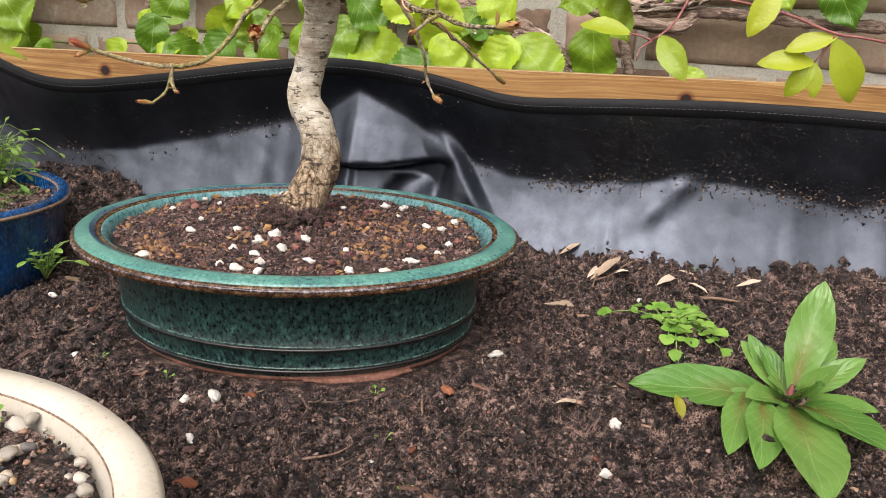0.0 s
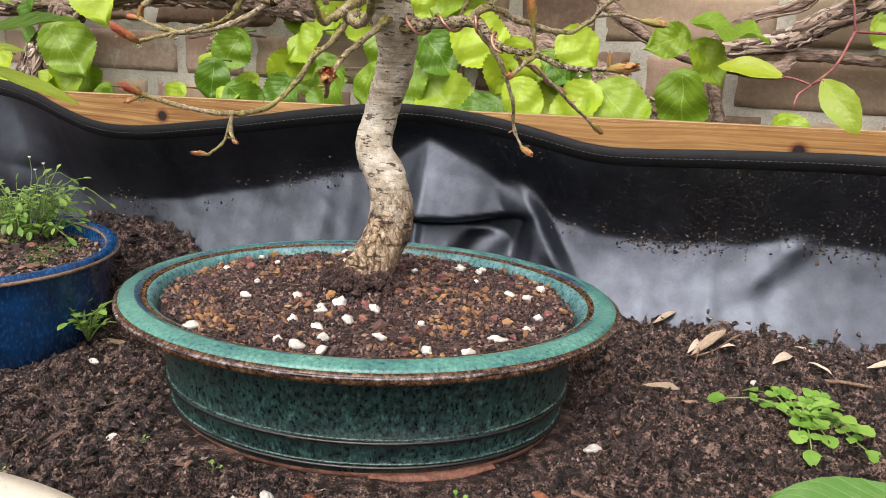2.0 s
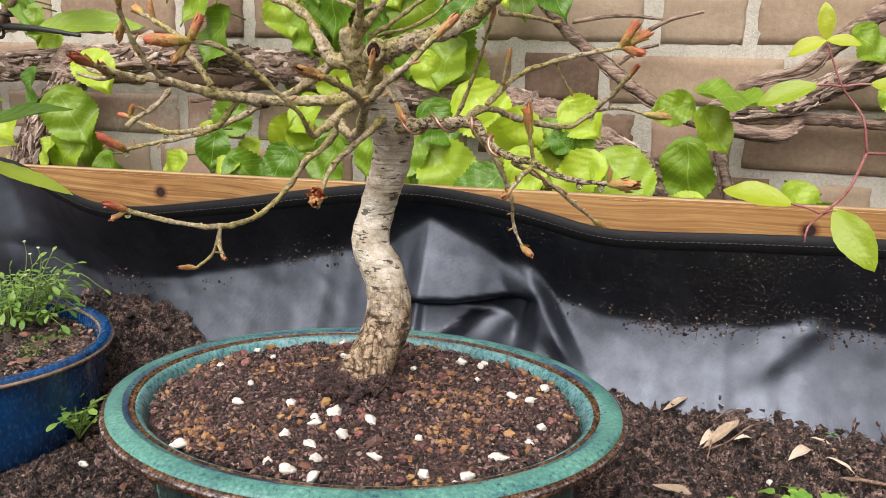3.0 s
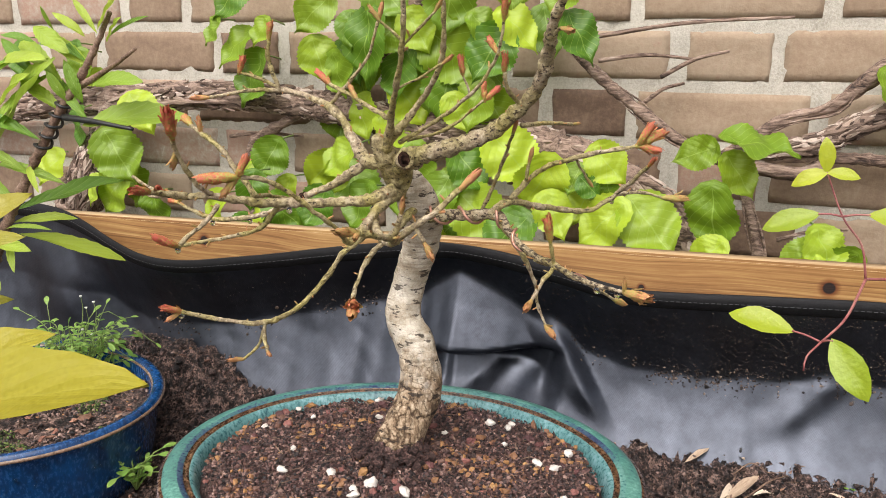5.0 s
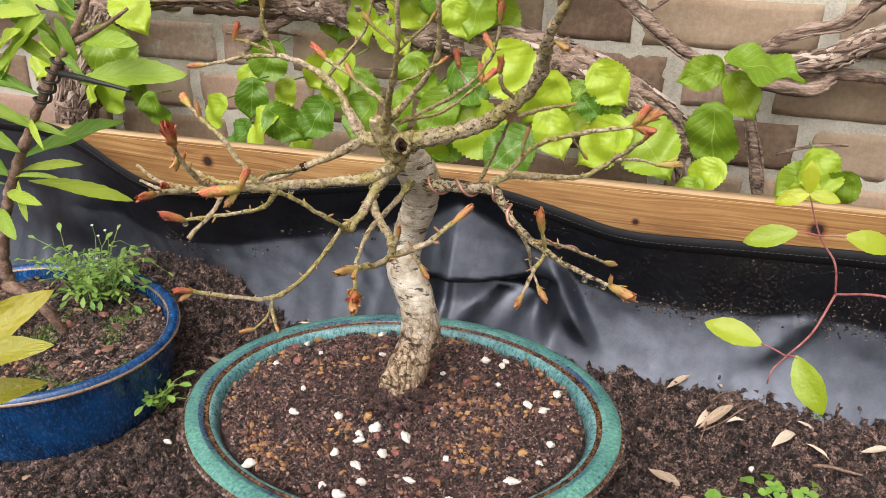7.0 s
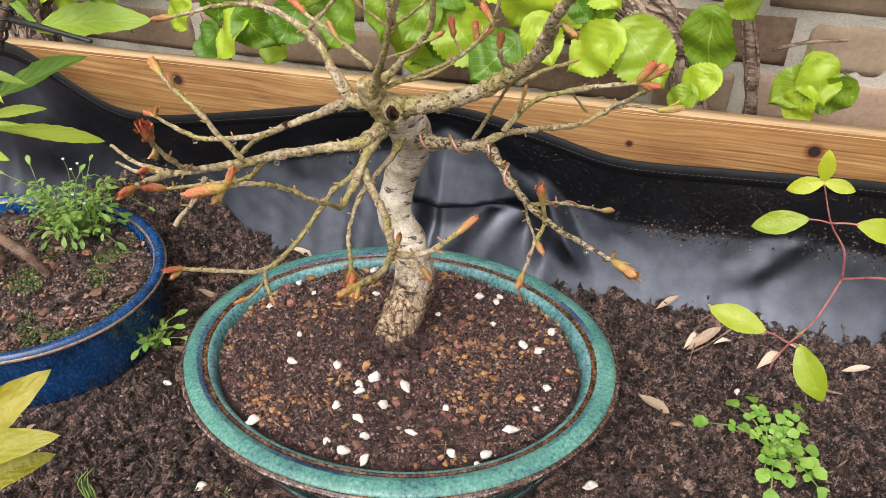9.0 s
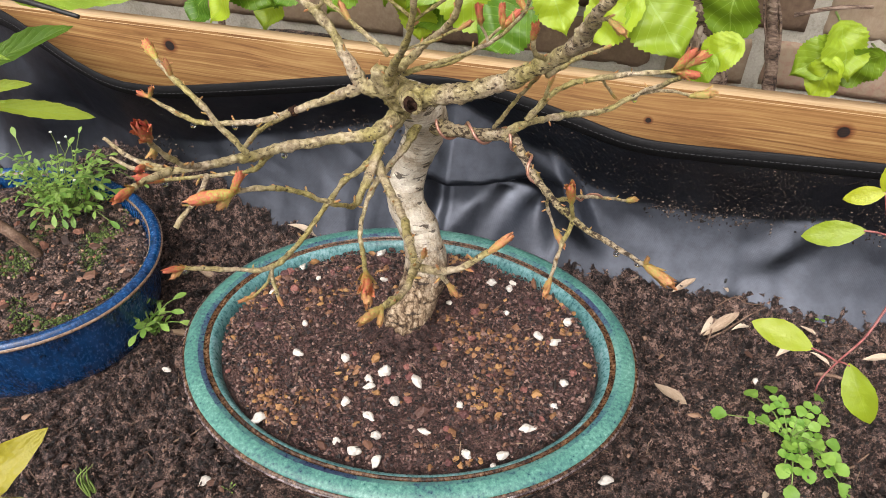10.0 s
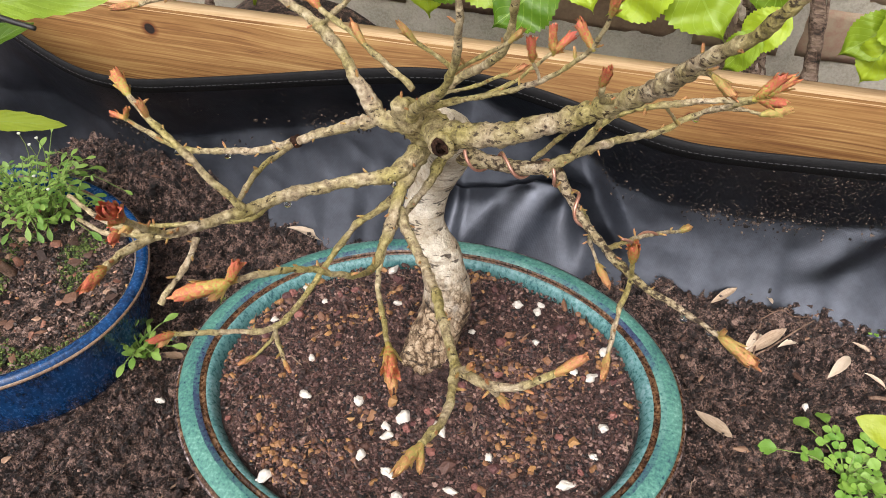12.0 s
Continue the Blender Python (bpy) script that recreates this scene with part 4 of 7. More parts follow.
# ---- pots ----
def oval_ring(bm, profile, cx, cy, a, b, turn, lean=0.0, seg=128, close=False, wobble=0.0):
    """Sweep a profile of (inset, height) round an oval of half-axes a, b."""
    c, s = math.cos(radians(turn)), math.sin(radians(turn))
    rings = []
    for ins, z in profile:
        ring = []
        for k in range(seg):
            w = 2 * math.pi * k / seg
            n = 1 + wobble * noise.noise(Vector((math.cos(w) * 2, math.sin(w) * 2, z * 30)))
            u, v = (a - ins) * math.cos(w) * n, (b - ins) * math.sin(w) * n
            x, y = u * c - v * s, u * s + v * c
            ring.append(bm.verts.new((cx + x, cy + y, z + lean * x)))
        rings.append(ring)
    pairs = list(zip(rings, rings[1:])) + ([(rings[-1], rings[0])] if close else [])
    for p, q in pairs:
        for k in range(seg):
            bm.faces.new((p[k], p[(k + 1) % seg], q[(k + 1) % seg], q[k]))
    bmesh.ops.recalc_face_normals(bm, faces=bm.faces)
    return bm


def pot_soil(parent, cx, cy, a, b, turn, level, mound, lean=0.0, seed=1, material=POTSOIL):
    """The soil filling a pot, a crumbled dome."""
    bm = bmesh.new()
    c, s = math.cos(radians(turn)), math.sin(radians(turn))
    rings = []
    for i in range(60):
        r = (i + 0.02) / 59
        ring = []
        for k in range(150):
            w = 2 * math.pi * k / 150
            u, v = a * r * math.cos(w), b * r * math.sin(w)
            x, y = u * c - v * s, u * s + v * c
            p = Vector((x, y, seed))
            z = level + lean * x + mound(x, y) + 0.003 * noise.noise(p * 55) + 0.0022 * noise.noise(p * 130) + 0.0012 * noise.noise(p * 300)
            ring.append(bm.verts.new((cx + x, cy + y, z - 0.008 * max(r - 0.95, 0) * 20)))
        rings.append(ring)
    for p, q in zip(rings, rings[1:]):
        for k in range(150):
            bm.faces.new((p[k], p[(k + 1) % 150], q[(k + 1) % 150], q[k]))
    bm.faces.new(rings[0][::-1])
    bmesh.ops.recalc_face_normals(bm, faces=bm.faces)
    return part("soil", bm, material, parent, "dark crumbly potting soil")


def grains_in(n, cx, cy, a, b, turn, level, mound, lean, small, large, seed, power=1.6, clump=-1.0):
    r = random.Random(seed)
    c, s = math.cos(radians(turn)), math.sin(radians(turn))
    places, sizes = [], []
    while len(places) < n:
        q, w = math.sqrt(r.random()) * 0.98, r.uniform(0, 6.283)
        u, v = a * q * math.cos(w), b * q * math.sin(w)
        x, y = u * c - v * s, u * s + v * c
        if noise.noise(Vector((x, y, seed)) * 22) < r.uniform(clump, 0.35):
            continue
        p = Vector((x, y, 1))
        z = level + lean * x + mound(x, y) + 0.003 * noise.noise(p * 55) + 0.0022 * noise.noise(p * 130)
        sz = small + (large - small) * r.random() ** power
        places.append((cx + x, cy + y, z + 0.35 * sz))
        sizes.append(sz)
    return np.array(places), np.array(sizes)


# the large oval teal pot
GC = (-0.2395, 0.5405, 0.1745, 0.1388, 5.3)
green_pot = thing("bonsai_pot", (GC[0], GC[1], 0.0), "oval teal-glazed ceramic bonsai pot with dark bands", "plant pot", "bonsai pots")
LEAN_G = 0.012
part("body", oval_ring(bmesh.new(), [(0.0362, 0.0005), (0.0345, 0.0018), (0.0338, 0.0042), (0.0322, 0.0054), (0.0320, 0.0072), (0.0334, 0.0084), (0.0316, 0.0215), (0.0296, 0.0228), (0.0294, 0.0252), (0.0308, 0.0266), (0.0288, 0.044), (0.0268, 0.060), (0.0225, 0.069), (0.014, 0.0735), (0.006, 0.0755)], *GC, LEAN_G, wobble=0.004), DARK_GLAZE, green_pot, "dark green streaked glaze")
part("rim", oval_ring(bmesh.new(), [(0.0014, 0.0812), (0.0016, 0.0826), (0.0032, 0.0838), (0.0065, 0.0849), (0.0100, 0.0856), (0.0122, 0.0855)], *GC, LEAN_G, wobble=0.004), GREEN_GLAZE, green_pot, "broad flat teal rim")
part("rim_shade", oval_ring(bmesh.new(), [(0.0122, 0.0855), (0.0145, 0.0850), (0.0160, 0.0842)], *GC, LEAN_G, wobble=0.004), INDIGO_GLAZE, green_pot, "indigo streaks where the glaze runs thick")
part("rim_groove", oval_ring(bmesh.new(), [(0.0160, 0.0842), (0.0168, 0.0832), (0.0178, 0.0829), (0.0186, 0.0838), (0.0194, 0.0836), (0.0202, 0.0828)], *GC, LEAN_G, wobble=0.004), BROWN_GLAZE, green_pot, "rust-brown line where the glaze breaks")
part("inner_wall", oval_ring(bmesh.new(), [(0.0202, 0.0828), (0.0215, 0.0826), (0.0240, 0.0800), (0.0265, 0.072), (0.030, 0.055)], *GC, LEAN_G, wobble=0.004), INNER_GLAZE, green_pot, "paler blue-grey glazed inside")
part("lip_edge", oval_ring(bmesh.new(), [(0.0068, 0.0742), (0.0006, 0.0752), (-0.0012, 0.0766), (-0.0014, 0.0788), (-0.0004, 0.0808), (0.0018, 0.0822), (0.0060, 0.0800)], *GC, LEAN_G, close=True, wobble=0.006), BROWN_GLAZE, green_pot, "dark brown edge where the glaze thins")
part("pale_line", oval_ring(bmesh.new(), [(0.0004, 0.0790), (-0.0017, 0.0792), (-0.0014, 0.0803), (0.0004, 0.0812)], *GC, LEAN_G, close=True, wobble=0.006), PALE_GLAZE, green_pot, "pinkish-white line of thin glaze")
for z0, ins0 in ((0.0063, 0.0312), (0.0240, 0.0286)):
    part("band", oval_ring(bmesh.new(), [(ins0 + 0.0016, z0 - 0.0018), (ins0, z0 - 0.0006), (ins0, z0 + 0.0006), (ins0 + 0.0016, z0 + 0.0018), (ins0 + 0.005, z0)], *GC, LEAN_G, close=True), BAND_GLAZE, green_pot, "thin raised dark brown band")
    part("glaze_line", oval_ring(bmesh.new(), [(ins0 + 0.0020, z0 + 0.0014), (ins0 + 0.0010, z0 + 0.0019), (ins0 + 0.0012, z0 + 0.0027), (ins0 + 0.004, z0 + 0.0026)], *GC, LEAN_G, close=True, wobble=0.004), LINE_GLAZE, green_pot, "pale thin glaze along the band")
part("base", oval_ring(bmesh.new(), [(0.080, -0.002), (0.040, -0.0035), (0.0368, -0.0030), (0.0358, 0.0010), (0.040, 0.0020)], *GC, LEAN_G), TERRACOTTA, green_pot, "unglazed terracotta base")
for w in (228, 305, 45, 135):
    bm = bmesh.new()
    ring = []
    for k in range(13):
        a0 = radians(w - 18 + 3 * k)
        lift = 0.5 + 0.5 * math.cos(math.pi * (k - 6) / 6)
        row = []
        for ins, z in ((0.0372, 0.0005), (0.0352, -0.0010), (0.0358, -0.0010 - 0.0095 * lift), (0.057, -0.0010 - 0.0095 * lift), (0.057, 0.0005)):
            row.append(bm.verts.new((GC[0] + (GC[2] - ins) * math.cos(a0), GC[1] + (GC[3] - ins) * math.sin(a0), z)))
        if ring:
            for q in range(5):
                bm.faces.new((ring[q], row[q], row[(q + 1) % 5], ring[(q + 1) % 5]))
        ring = row
    part("foot", bm, TERRACOTTA, green_pot, "terracotta cloud foot")


def mound_g(x, y):
    return 0.010 * bell(math.hypot(x + 0.005, y - 0.02), 0.055) + 0.002 * bell(x, 0.12)


SOIL_G = (GC[0], GC[1], GC[2] - 0.0262, GC[3] - 0.0262, GC[4])
pot_soil(green_pot, *SOIL_G, 0.0765, mound_g, LEAN_G)
tagged(lumps("clay_granules", *grains_in(1050, *SOIL_G, 0.0765, mound_g, LEAN_G, 0.0008, 0.0026, 21, 1.4, -0.02), GRAIN, 4, 0.85, False, 1.0, 0.7), "reddish-brown baked clay granules in the pot", "granules", kind="stuff")
tagged(lumps("lava_grit", *grains_in(130, *SOIL_G, 0.0760, mound_g, LEAN_G, 0.0016, 0.0038, 22, 2.0), GRAIN, 44, 0.75, False, 1.15, 0.9), "larger red-brown chips in the pot", "grit", kind="stuff")
tagged(lumps("lava_grit", *grains_in(44, *SOIL_G, 0.0765, mound_g, LEAN_G, 0.0020, 0.0042, 26, 1.6), LAVA, 49, 0.8, False, 1.1, 0.5, fine=True), "dark red lava chips in the pot", "grit", kind="stuff")
tagged(lumps("potting_crumbs", *grains_in(17000, *SOIL_G, 0.0765, mound_g, LEAN_G, 0.0004, 0.0015, 23), POTCRUMB, 5, 0.9, False), "fine purplish-brown potting soil crumbs", "soil", kind="stuff")
tagged(lumps("root_fibres", *grains_in(900, *SOIL_G, 0.0775, mound_g, LEAN_G, 0.0004, 0.0012, 24), FIBRE, 45, 0.6, False, 5.0), "fine dead rootlets on the potting soil", "mulch", kind="stuff")

# soil heaped against the foot of the trunk
rr = random.Random(62)
heap = [(rr.uniform(0, 6.283), 0.016 + 0.014 * rr.random() ** 1.5, 0.0010 + 0.0034 * rr.random() ** 2.2) for _ in range(420)]
tagged(lumps("soil_heap", np.array([(-0.2455 + q * math.cos(w), 0.547 + q * math.sin(w), 0.0975 - 0.55 * (q - 0.012) + rr.uniform(-0.002, 0.001)) for w, q, _ in heap]), np.array([z for _, _, z in heap]), POTSOIL, 63, 0.9, False, 1.0, 0.9), "dark damp soil heaped round the trunk", "soil", kind="stuff")

STONE_MESH = []
for k in range(5):
    bm = bmesh.new()
    bmesh.ops.create_icosphere(bm, subdivisions=3, radius=1.0)
    for v in bm.verts:
        v.co *= 0.98 + 0.46 * noise.noise(v.co * 1.1 + Vector((k * 7, 0, 0))) + 0.27 * noise.noise(v.co * 2.2 + Vector((k * 3, 0, 0))) + 0.09 * noise.noise(v.co * 5.5 + Vector((k * 5, 0, 0)))
        v.co = Vector((v.co.x * (1.0 + 0.12 * k), v.co.y * 0.85, v.co.z * 0.7))
    me = mesh_of(bm, "pumice_stone", True)
    me.materials.append(PUMICE)
    STONE_MESH.append(me)


def pumice(x, y, z, size, k):
    ob = new("pumice_stone", STONE_MESH[k % 5])
    ob.matrix_world = pose(x, y, z, 20 * math.sin(k * 3), 15 * math.cos(k * 5), k * 77) @ Matrix.Diagonal((size, size, size, 1))
    return ob


IN_POT = [(-0.278, 0.510, 40), (-0.245, 0.506, 52), (-0.254, 0.496, 32), (-0.252, 0.490, 34), (-0.219, 0.503, 42), (-0.230, 0.483, 40), (-0.264, 0.474, 38), (-0.316, 0.507, 36), (-0.318, 0.444, 42), (-0.243, 0.466, 34), (-0.233, 0.453, 38), (-0.2575, 0.441, 34), (-0.243, 0.437, 40), (-0.226, 0.433, 38), (-0.202, 0.465, 30), (-0.184, 0.4935, 34), (-0.170, 0.456, 36), (-0.146, 0.462, 38), (-0.150, 0.451, 24), (-0.134, 0.488, 40), (-0.116, 0.535, 38), (-0.120, 0.512, 28)]
IN_POT_FAR = [(-0.123, 0.598, 42), (-0.143, 0.575, 36), (-0.129, 0.573, 38), (-0.172, 0.592, 30), (-0.192, 0.624, 38), (-0.176, 0.6215, 34), (-0.1745, 0.628, 24), (-0.294, 0.634, 40), (-0.218, 0.585, 26), (-0.365, 0.5635, 28), (-0.324, 0.537, 28), (-0.279, 0.599, 26), (-0.354, 0.600, 30), (-0.335, 0.590, 24)]
for k, (x, y, s) in enumerate(IN_POT + IN_POT_FAR):
    dx, dy = x - GC[0], y - GC[1]
    tagged(pumice(x, y, 0.0785 + mound_g(dx, dy) + LEAN_G * dx, s * 0.000096, k), "white pumice grain lying on the potting soil", "stone", "pumice grains in the teal pot")
ON_SOIL = [(-0.0717, 0.5132, 45), (-0.2347, 0.3840, 42), (-0.2426, 0.3967, 32), (-0.2548, 0.3826, 34), (-0.454, 0.515, 34), (-0.369, 0.428, 38), (-0.2321, 0.3462, 40), (0.0103, 0.3755, 38), (0.015, 0.415, 40), (-0.120, 0.352, 40), (0.040, 0.640, 26)]
for k, (x, y, s) in enumerate(ON_SOIL):
    tagged(pumice(x, y, ground_level(x, y) + 0.0015, s * 0.0001, k + 3), "white pumice chip on the dark soil", "stone", "pumice chips on the soil")

# the cobalt blue pot
BC = (-0.6350, 0.5500, 0.1530, 0.1255, 0.0)
blue_pot = thing("bonsai_pot", (BC[0], BC[1], -0.004), "oval cobalt-blue glazed bonsai pot, wet with drops", "plant pot", "bonsai pots")
part("body", oval_ring(bmesh.new(), [(0.060, -0.006), (0.022, -0.008), (0.018, -0.004), (0.0125, 0.020), (0.0085, 0.045), (0.0055, 0.060), (0.0022, 0.0665)], *BC, wobble=0.004), BLUE_GLAZE, blue_pot)
part("rim_line", oval_ring(bmesh.new(), [(0.0024, 0.0662), (0.0000, 0.0672), (-0.0004, 0.0688), (0.0010, 0.0698)], *BC, wobble=0.004), TAN_GLAZE, blue_pot, "tan line where the glaze breaks")
part("rim", oval_ring(bmesh.new(), [(0.0010, 0.0698), (0.0022, 0.0728), (0.0050, 0.0738), (0.0085, 0.0730), (0.0105, 0.0712)], *BC, wobble=0.004), BLUE_GLAZE, blue_pot)
part("inner_line", oval_ring(bmesh.new(), [(0.0105, 0.0712), (0.0112, 0.0708), (0.0120, 0.0695)], *BC, wobble=0.004), TAN_GLAZE, blue_pot, "tan inner edge")
part("inner_wall", oval_ring(bmesh.new(), [(0.0120, 0.0695), (0.0135, 0.060), (0.018, 0.045)], *BC, wobble=0.004), BLUE_GLAZE, blue_pot)
r = random.Random(4)
drop = bmesh.new()
bmesh.ops.create_icosphere(drop, subdivisions=2, radius=1.0)
drop = mesh_of(drop, "water_drop")
water, nd, lk, bs = graph("water")
bs.inputs["Transmission Weight"].default_value, bs.inputs["Roughness"].default_value, bs.inputs["IOR"].default_value = 1.0, 0.0, 1.33
drop.materials.append(water)
for k in range(46):
    w, z = radians(r.uniform(-125, 5)), r.uniform(0.02, 0.060)
    ins = np.interp(z, [0.020, 0.045, 0.060], [0.0125, 0.0085, 0.0055])
    s = r.uniform(0.0008, 0.0021)
    put("water_drop", drop, blue_pot, pose(BC[0] + (BC[2] - ins) * math.cos(w), BC[1] + (BC[3] - ins) * math.sin(w), z) @ Matrix.Diagonal((s, s, s * 1.5, 1)), "clear water drop")


def mound_b(x, y):
    return 0.006 * bell(math.hypot(x + 0.03, y), 0.07)


SOIL_B = (BC[0], BC[1], BC[2] - 0.0128, BC[3] - 0.0128, 0.0)
pot_soil(blue_pot, *SOIL_B, 0.0585, mound_b, 0.0, 7, SOIL)
tagged(lumps("potting_grit", *grains_in(110, *SOIL_B, 0.0590, mound_b, 0.0, 0.0010, 0.0034, 31, 2.2), STONE, 6, 0.6), "mixed grit and pebbles on potting soil", "gravel", kind="stuff")
tagged(lumps("clay_granules", *grains_in(150, *SOIL_B, 0.0585, mound_b, 0.0, 0.0008, 0.0026, 33, 2.0), GRAIN, 7, 0.8, False, 1.0, 0.7), "brown clay granules in the blue pot", "granules", kind="stuff")
tagged(lumps("potting_crumbs", *grains_in(9000, *SOIL_B, 0.0585, mound_b, 0.0, 0.0004, 0.0018, 36), CRUMB, 46, 0.9, False), "fine dark potting crumbs in the blue pot", "soil", kind="stuff")
tagged(lumps("moss", *grains_in(4200, *SOIL_B, 0.0597, mound_b, 0.0, 0.0004, 0.0014, 37, 1.6, 0.12), MOSS, 47, 0.9, False), "patches of green moss on the potting soil", "moss", kind="stuff")
tagged(lumps("bark_mulch", *grains_in(90, *SOIL_B, 0.0590, mound_b, 0.0, 0.0015, 0.0055, 35), CHIP, 8, 0.3), "bark bits on the potting soil", "mulch", kind="stuff")

tagged(lumps("terracotta_bits", *grains_in(95, *SOIL_B, 0.0594, mound_b, 0.0, 0.0013, 0.0040, 38, 1.8), TERRACOTTA, 9, 0.4), "small orange and pink bits of crushed clay", "gravel", kind="stuff")

# the cream pot close to the path
CC = (-0.3120, 0.1670, 0.1605, 0.1270, 0.0)
cream_pot = thing("bonsai_pot", (CC[0], CC[1], 0.0), "oval cream-glazed ceramic pot with thick rounded rim", "plant pot", "bonsai pots")
part("body", oval_ring(bmesh.new(), [(0.060, 0.000), (0.030, -0.002), (0.026, 0.004), (0.020, 0.030), (0.016, 0.050), (0.010, 0.056), (0.003, 0.058)], *CC, wobble=0.004), CREAM_GLAZE, cream_pot)
part("rim", oval_ring(bmesh.new(), [(0.003, 0.058), (0.0004, 0.0605), (0.0002, 0.065), (0.0030, 0.0690), (0.0100, 0.0702), (0.0160, 0.0690), (0.0188, 0.0663)], *CC, wobble=0.004), CREAM_GLAZE, cream_pot)
part("inner_line", oval_ring(bmesh.new(), [(0.0188, 0.0663), (0.0192, 0.0660), (0.0195, 0.0655)], *CC, wobble=0.004), TAN_GLAZE, cream_pot, "thin grey-brown line inside the rim")
part("inner_wall", oval_ring(bmesh.new(), [(0.0195, 0.0655), (0.0225, 0.055), (0.026, 0.040)], *CC, wobble=0.004), CREAM_GLAZE, cream_pot)


def mound_c(x, y):
    return 0.005 * bell(math.hypot(x, y), 0.07)


SOIL_C = (CC[0], CC[1], CC[2] - 0.0215, CC[3] - 0.0215, 0.0)
pot_soil(cream_pot, *SOIL_C, 0.0590, mound_c, 0.0, 11, SOIL)
tagged(lumps("pale_gravel", *grains_in(380, *SOIL_C, 0.0600, mound_c, 0.0, 0.0014, 0.0046, 41, 1.5), GRAVEL, 9, 0.75, True, 1.15, 0.42, fine=True), "pale beige and grey gravel in the cream pot", "gravel", kind="stuff")
tagged(lumps("potting_grit", *grains_in(700, *SOIL_C, 0.0590, mound_c, 0.0, 0.0006, 0.0026, 43), STONE, 10, 0.7, True, 1.0, 0.6), "mixed grit in the cream pot", "gravel", kind="stuff")
tagged(lumps("potting_crumbs", *grains_in(5000, *SOIL_C, 0.0590, mound_c, 0.0, 0.0004, 0.0017, 44), CRUMB, 48, 0.9, False), "fine dark potting crumbs in the cream pot", "soil", kind="stuff")

# ---- plain walls out of view, added round and behind to block the lowest sky ----
for wname, wx, wy, sx, sy in (("unseen_wall_south", -0.3, -4.6, 7.4, 0.2), ("unseen_wall_west", -3.9, -1.7, 0.2, 5.6), ("unseen_wall_east", 3.3, -1.7, 0.2, 5.6)):
    bm = bmesh.new()
    bmesh.ops.create_cube(bm, size=1.0)
    bmesh.ops.transform(bm, matrix=pose(wx, wy, 0.1) @ Matrix.Diagonal((sx, sy, 0.6, 1)), verts=bm.verts)
    side = thing(wname, (wx, wy, 0), "low plain wall out of view, added to cut off the lowest sky", "wall", kind="structure")
    part("masonry", bm, BRICK, side, "", False)

# ---- the bonsai tree ----
tree = thing("bonsai_tree", (-0.243, 0.549, 0.075), "bare bonsai tree, pale bark, opening red-brown buds", "tree")
TRUNK = [(-0.248, 0.545, 0.068, 0.0215), (-0.246, 0.549, 0.082, 0.0198), (-0.241, 0.560, 0.100, 0.0188), (-0.235, 0.574, 0.127, 0.0178), (-0.240, 0.583, 0.153, 0.0165), (-0.256, 0.595, 0.175, 0.0155),
         (-0.254, 0.603, 0.202, 0.0145), (-0.240, 0.592, 0.238, 0.0148), (-0.235, 0.576, 0.262, 0.0165), (-0.236, 0.555, 0.284, 0.0135), (-0.2385, 0.546, 0.2925, 0.0098), (-0.2395, 0.541, 0.2970, 0.0045)]
part("trunk", tube(bmesh.new(), [(x, y, z, r_ * 0.90) for x, y, z, r_ in TRUNK], 30, 0.0020, 0.075, 130), BARK, tree, "gently S-curved pale cracked trunk")
r = random.Random(8)
for turn, reach, wide in ((215, 0.024, 0.0062), (330, 0.019, 0.0050), (80, 0.020, 0.0050)):
    w = radians(turn)
    c, s = math.cos(w), math.sin(w)
    part("root", tube(bmesh.new(), [(-0.243, 0.554, 0.112, wide), (-0.245 + 0.5 * reach * c, 0.549 + 0.5 * reach * s, 0.094, wide), (-0.246 + reach * c, 0.547 + reach * s, 0.077, wide * 0.6)], 10, 0.0016, 0.12, 300), BARK, tree)


def bud_mesh(material, seed, scales=20, spread=0.12, ragged=0.2, plump=1.0, blunt=0.28):
    """A bud along +y, about 1 long: overlapping scales below, thin leaflets splaying raggedly from its tip."""
    rr = random.Random(seed)
    bm = bmesh.new()
    for k in range(scales):
        u0 = k / scales
        w, from_y = k * 2.4 + rr.uniform(-0.5, 0.5), 0.66 * u0
        length, tilt = rr.uniform(0.24, 0.44), spread * rr.uniform(-0.6, 1.1) - 0.05 - 0.10 * u0
        fat = plump * (0.055 + 0.085 * math.sin(math.pi * min(u0 * 0.62 + 0.10, 1)))
        curl = 0.0
        if rr.random() < ragged:
            tilt += rr.uniform(0.05, 0.26)
            curl = rr.uniform(-0.12, 0.10)
        m = Matrix.Rotation(w, 4, "Y") @ Matrix.Translation((0, from_y, fat)) @ Matrix.Rotation(tilt, 4, "X")
        rows_ = []
        half0 = rr.uniform(0.040, 0.085) * plump
        for u, half, lift in ((0, 0.55, -0.03), (0.28, 1.0, 0.014), (0.55, 0.9, 0.012), (0.80, 0.75, 0.005), (1.0, blunt, rr.uniform(-0.05, 0.03))):
            rows_.append([bm.verts.new(m @ Vector((x * half0 + rr.uniform(-0.012, 0.012), u * length, lift + curl * u * u - abs(x) * 0.04 + rr.uniform(-0.012, 0.012)))) for x in (-half, 0, half)])
        for a, b in zip(rows_, rows_[1:]):
            for q in range(2):
                bm.faces.new((a[q], a[q + 1], b[q + 1], b[q]))
    core = [(0, -0.05, 0, 0.05), (0, 0.15, 0, 0.085), (0, 0.45, 0, 0.105), (0, 0.75, 0, 0.04)]
    tube(bm, core, 7, 0.12)
    me = mesh_of(bm, "bud", True)
    me.materials.append(material)
    return me


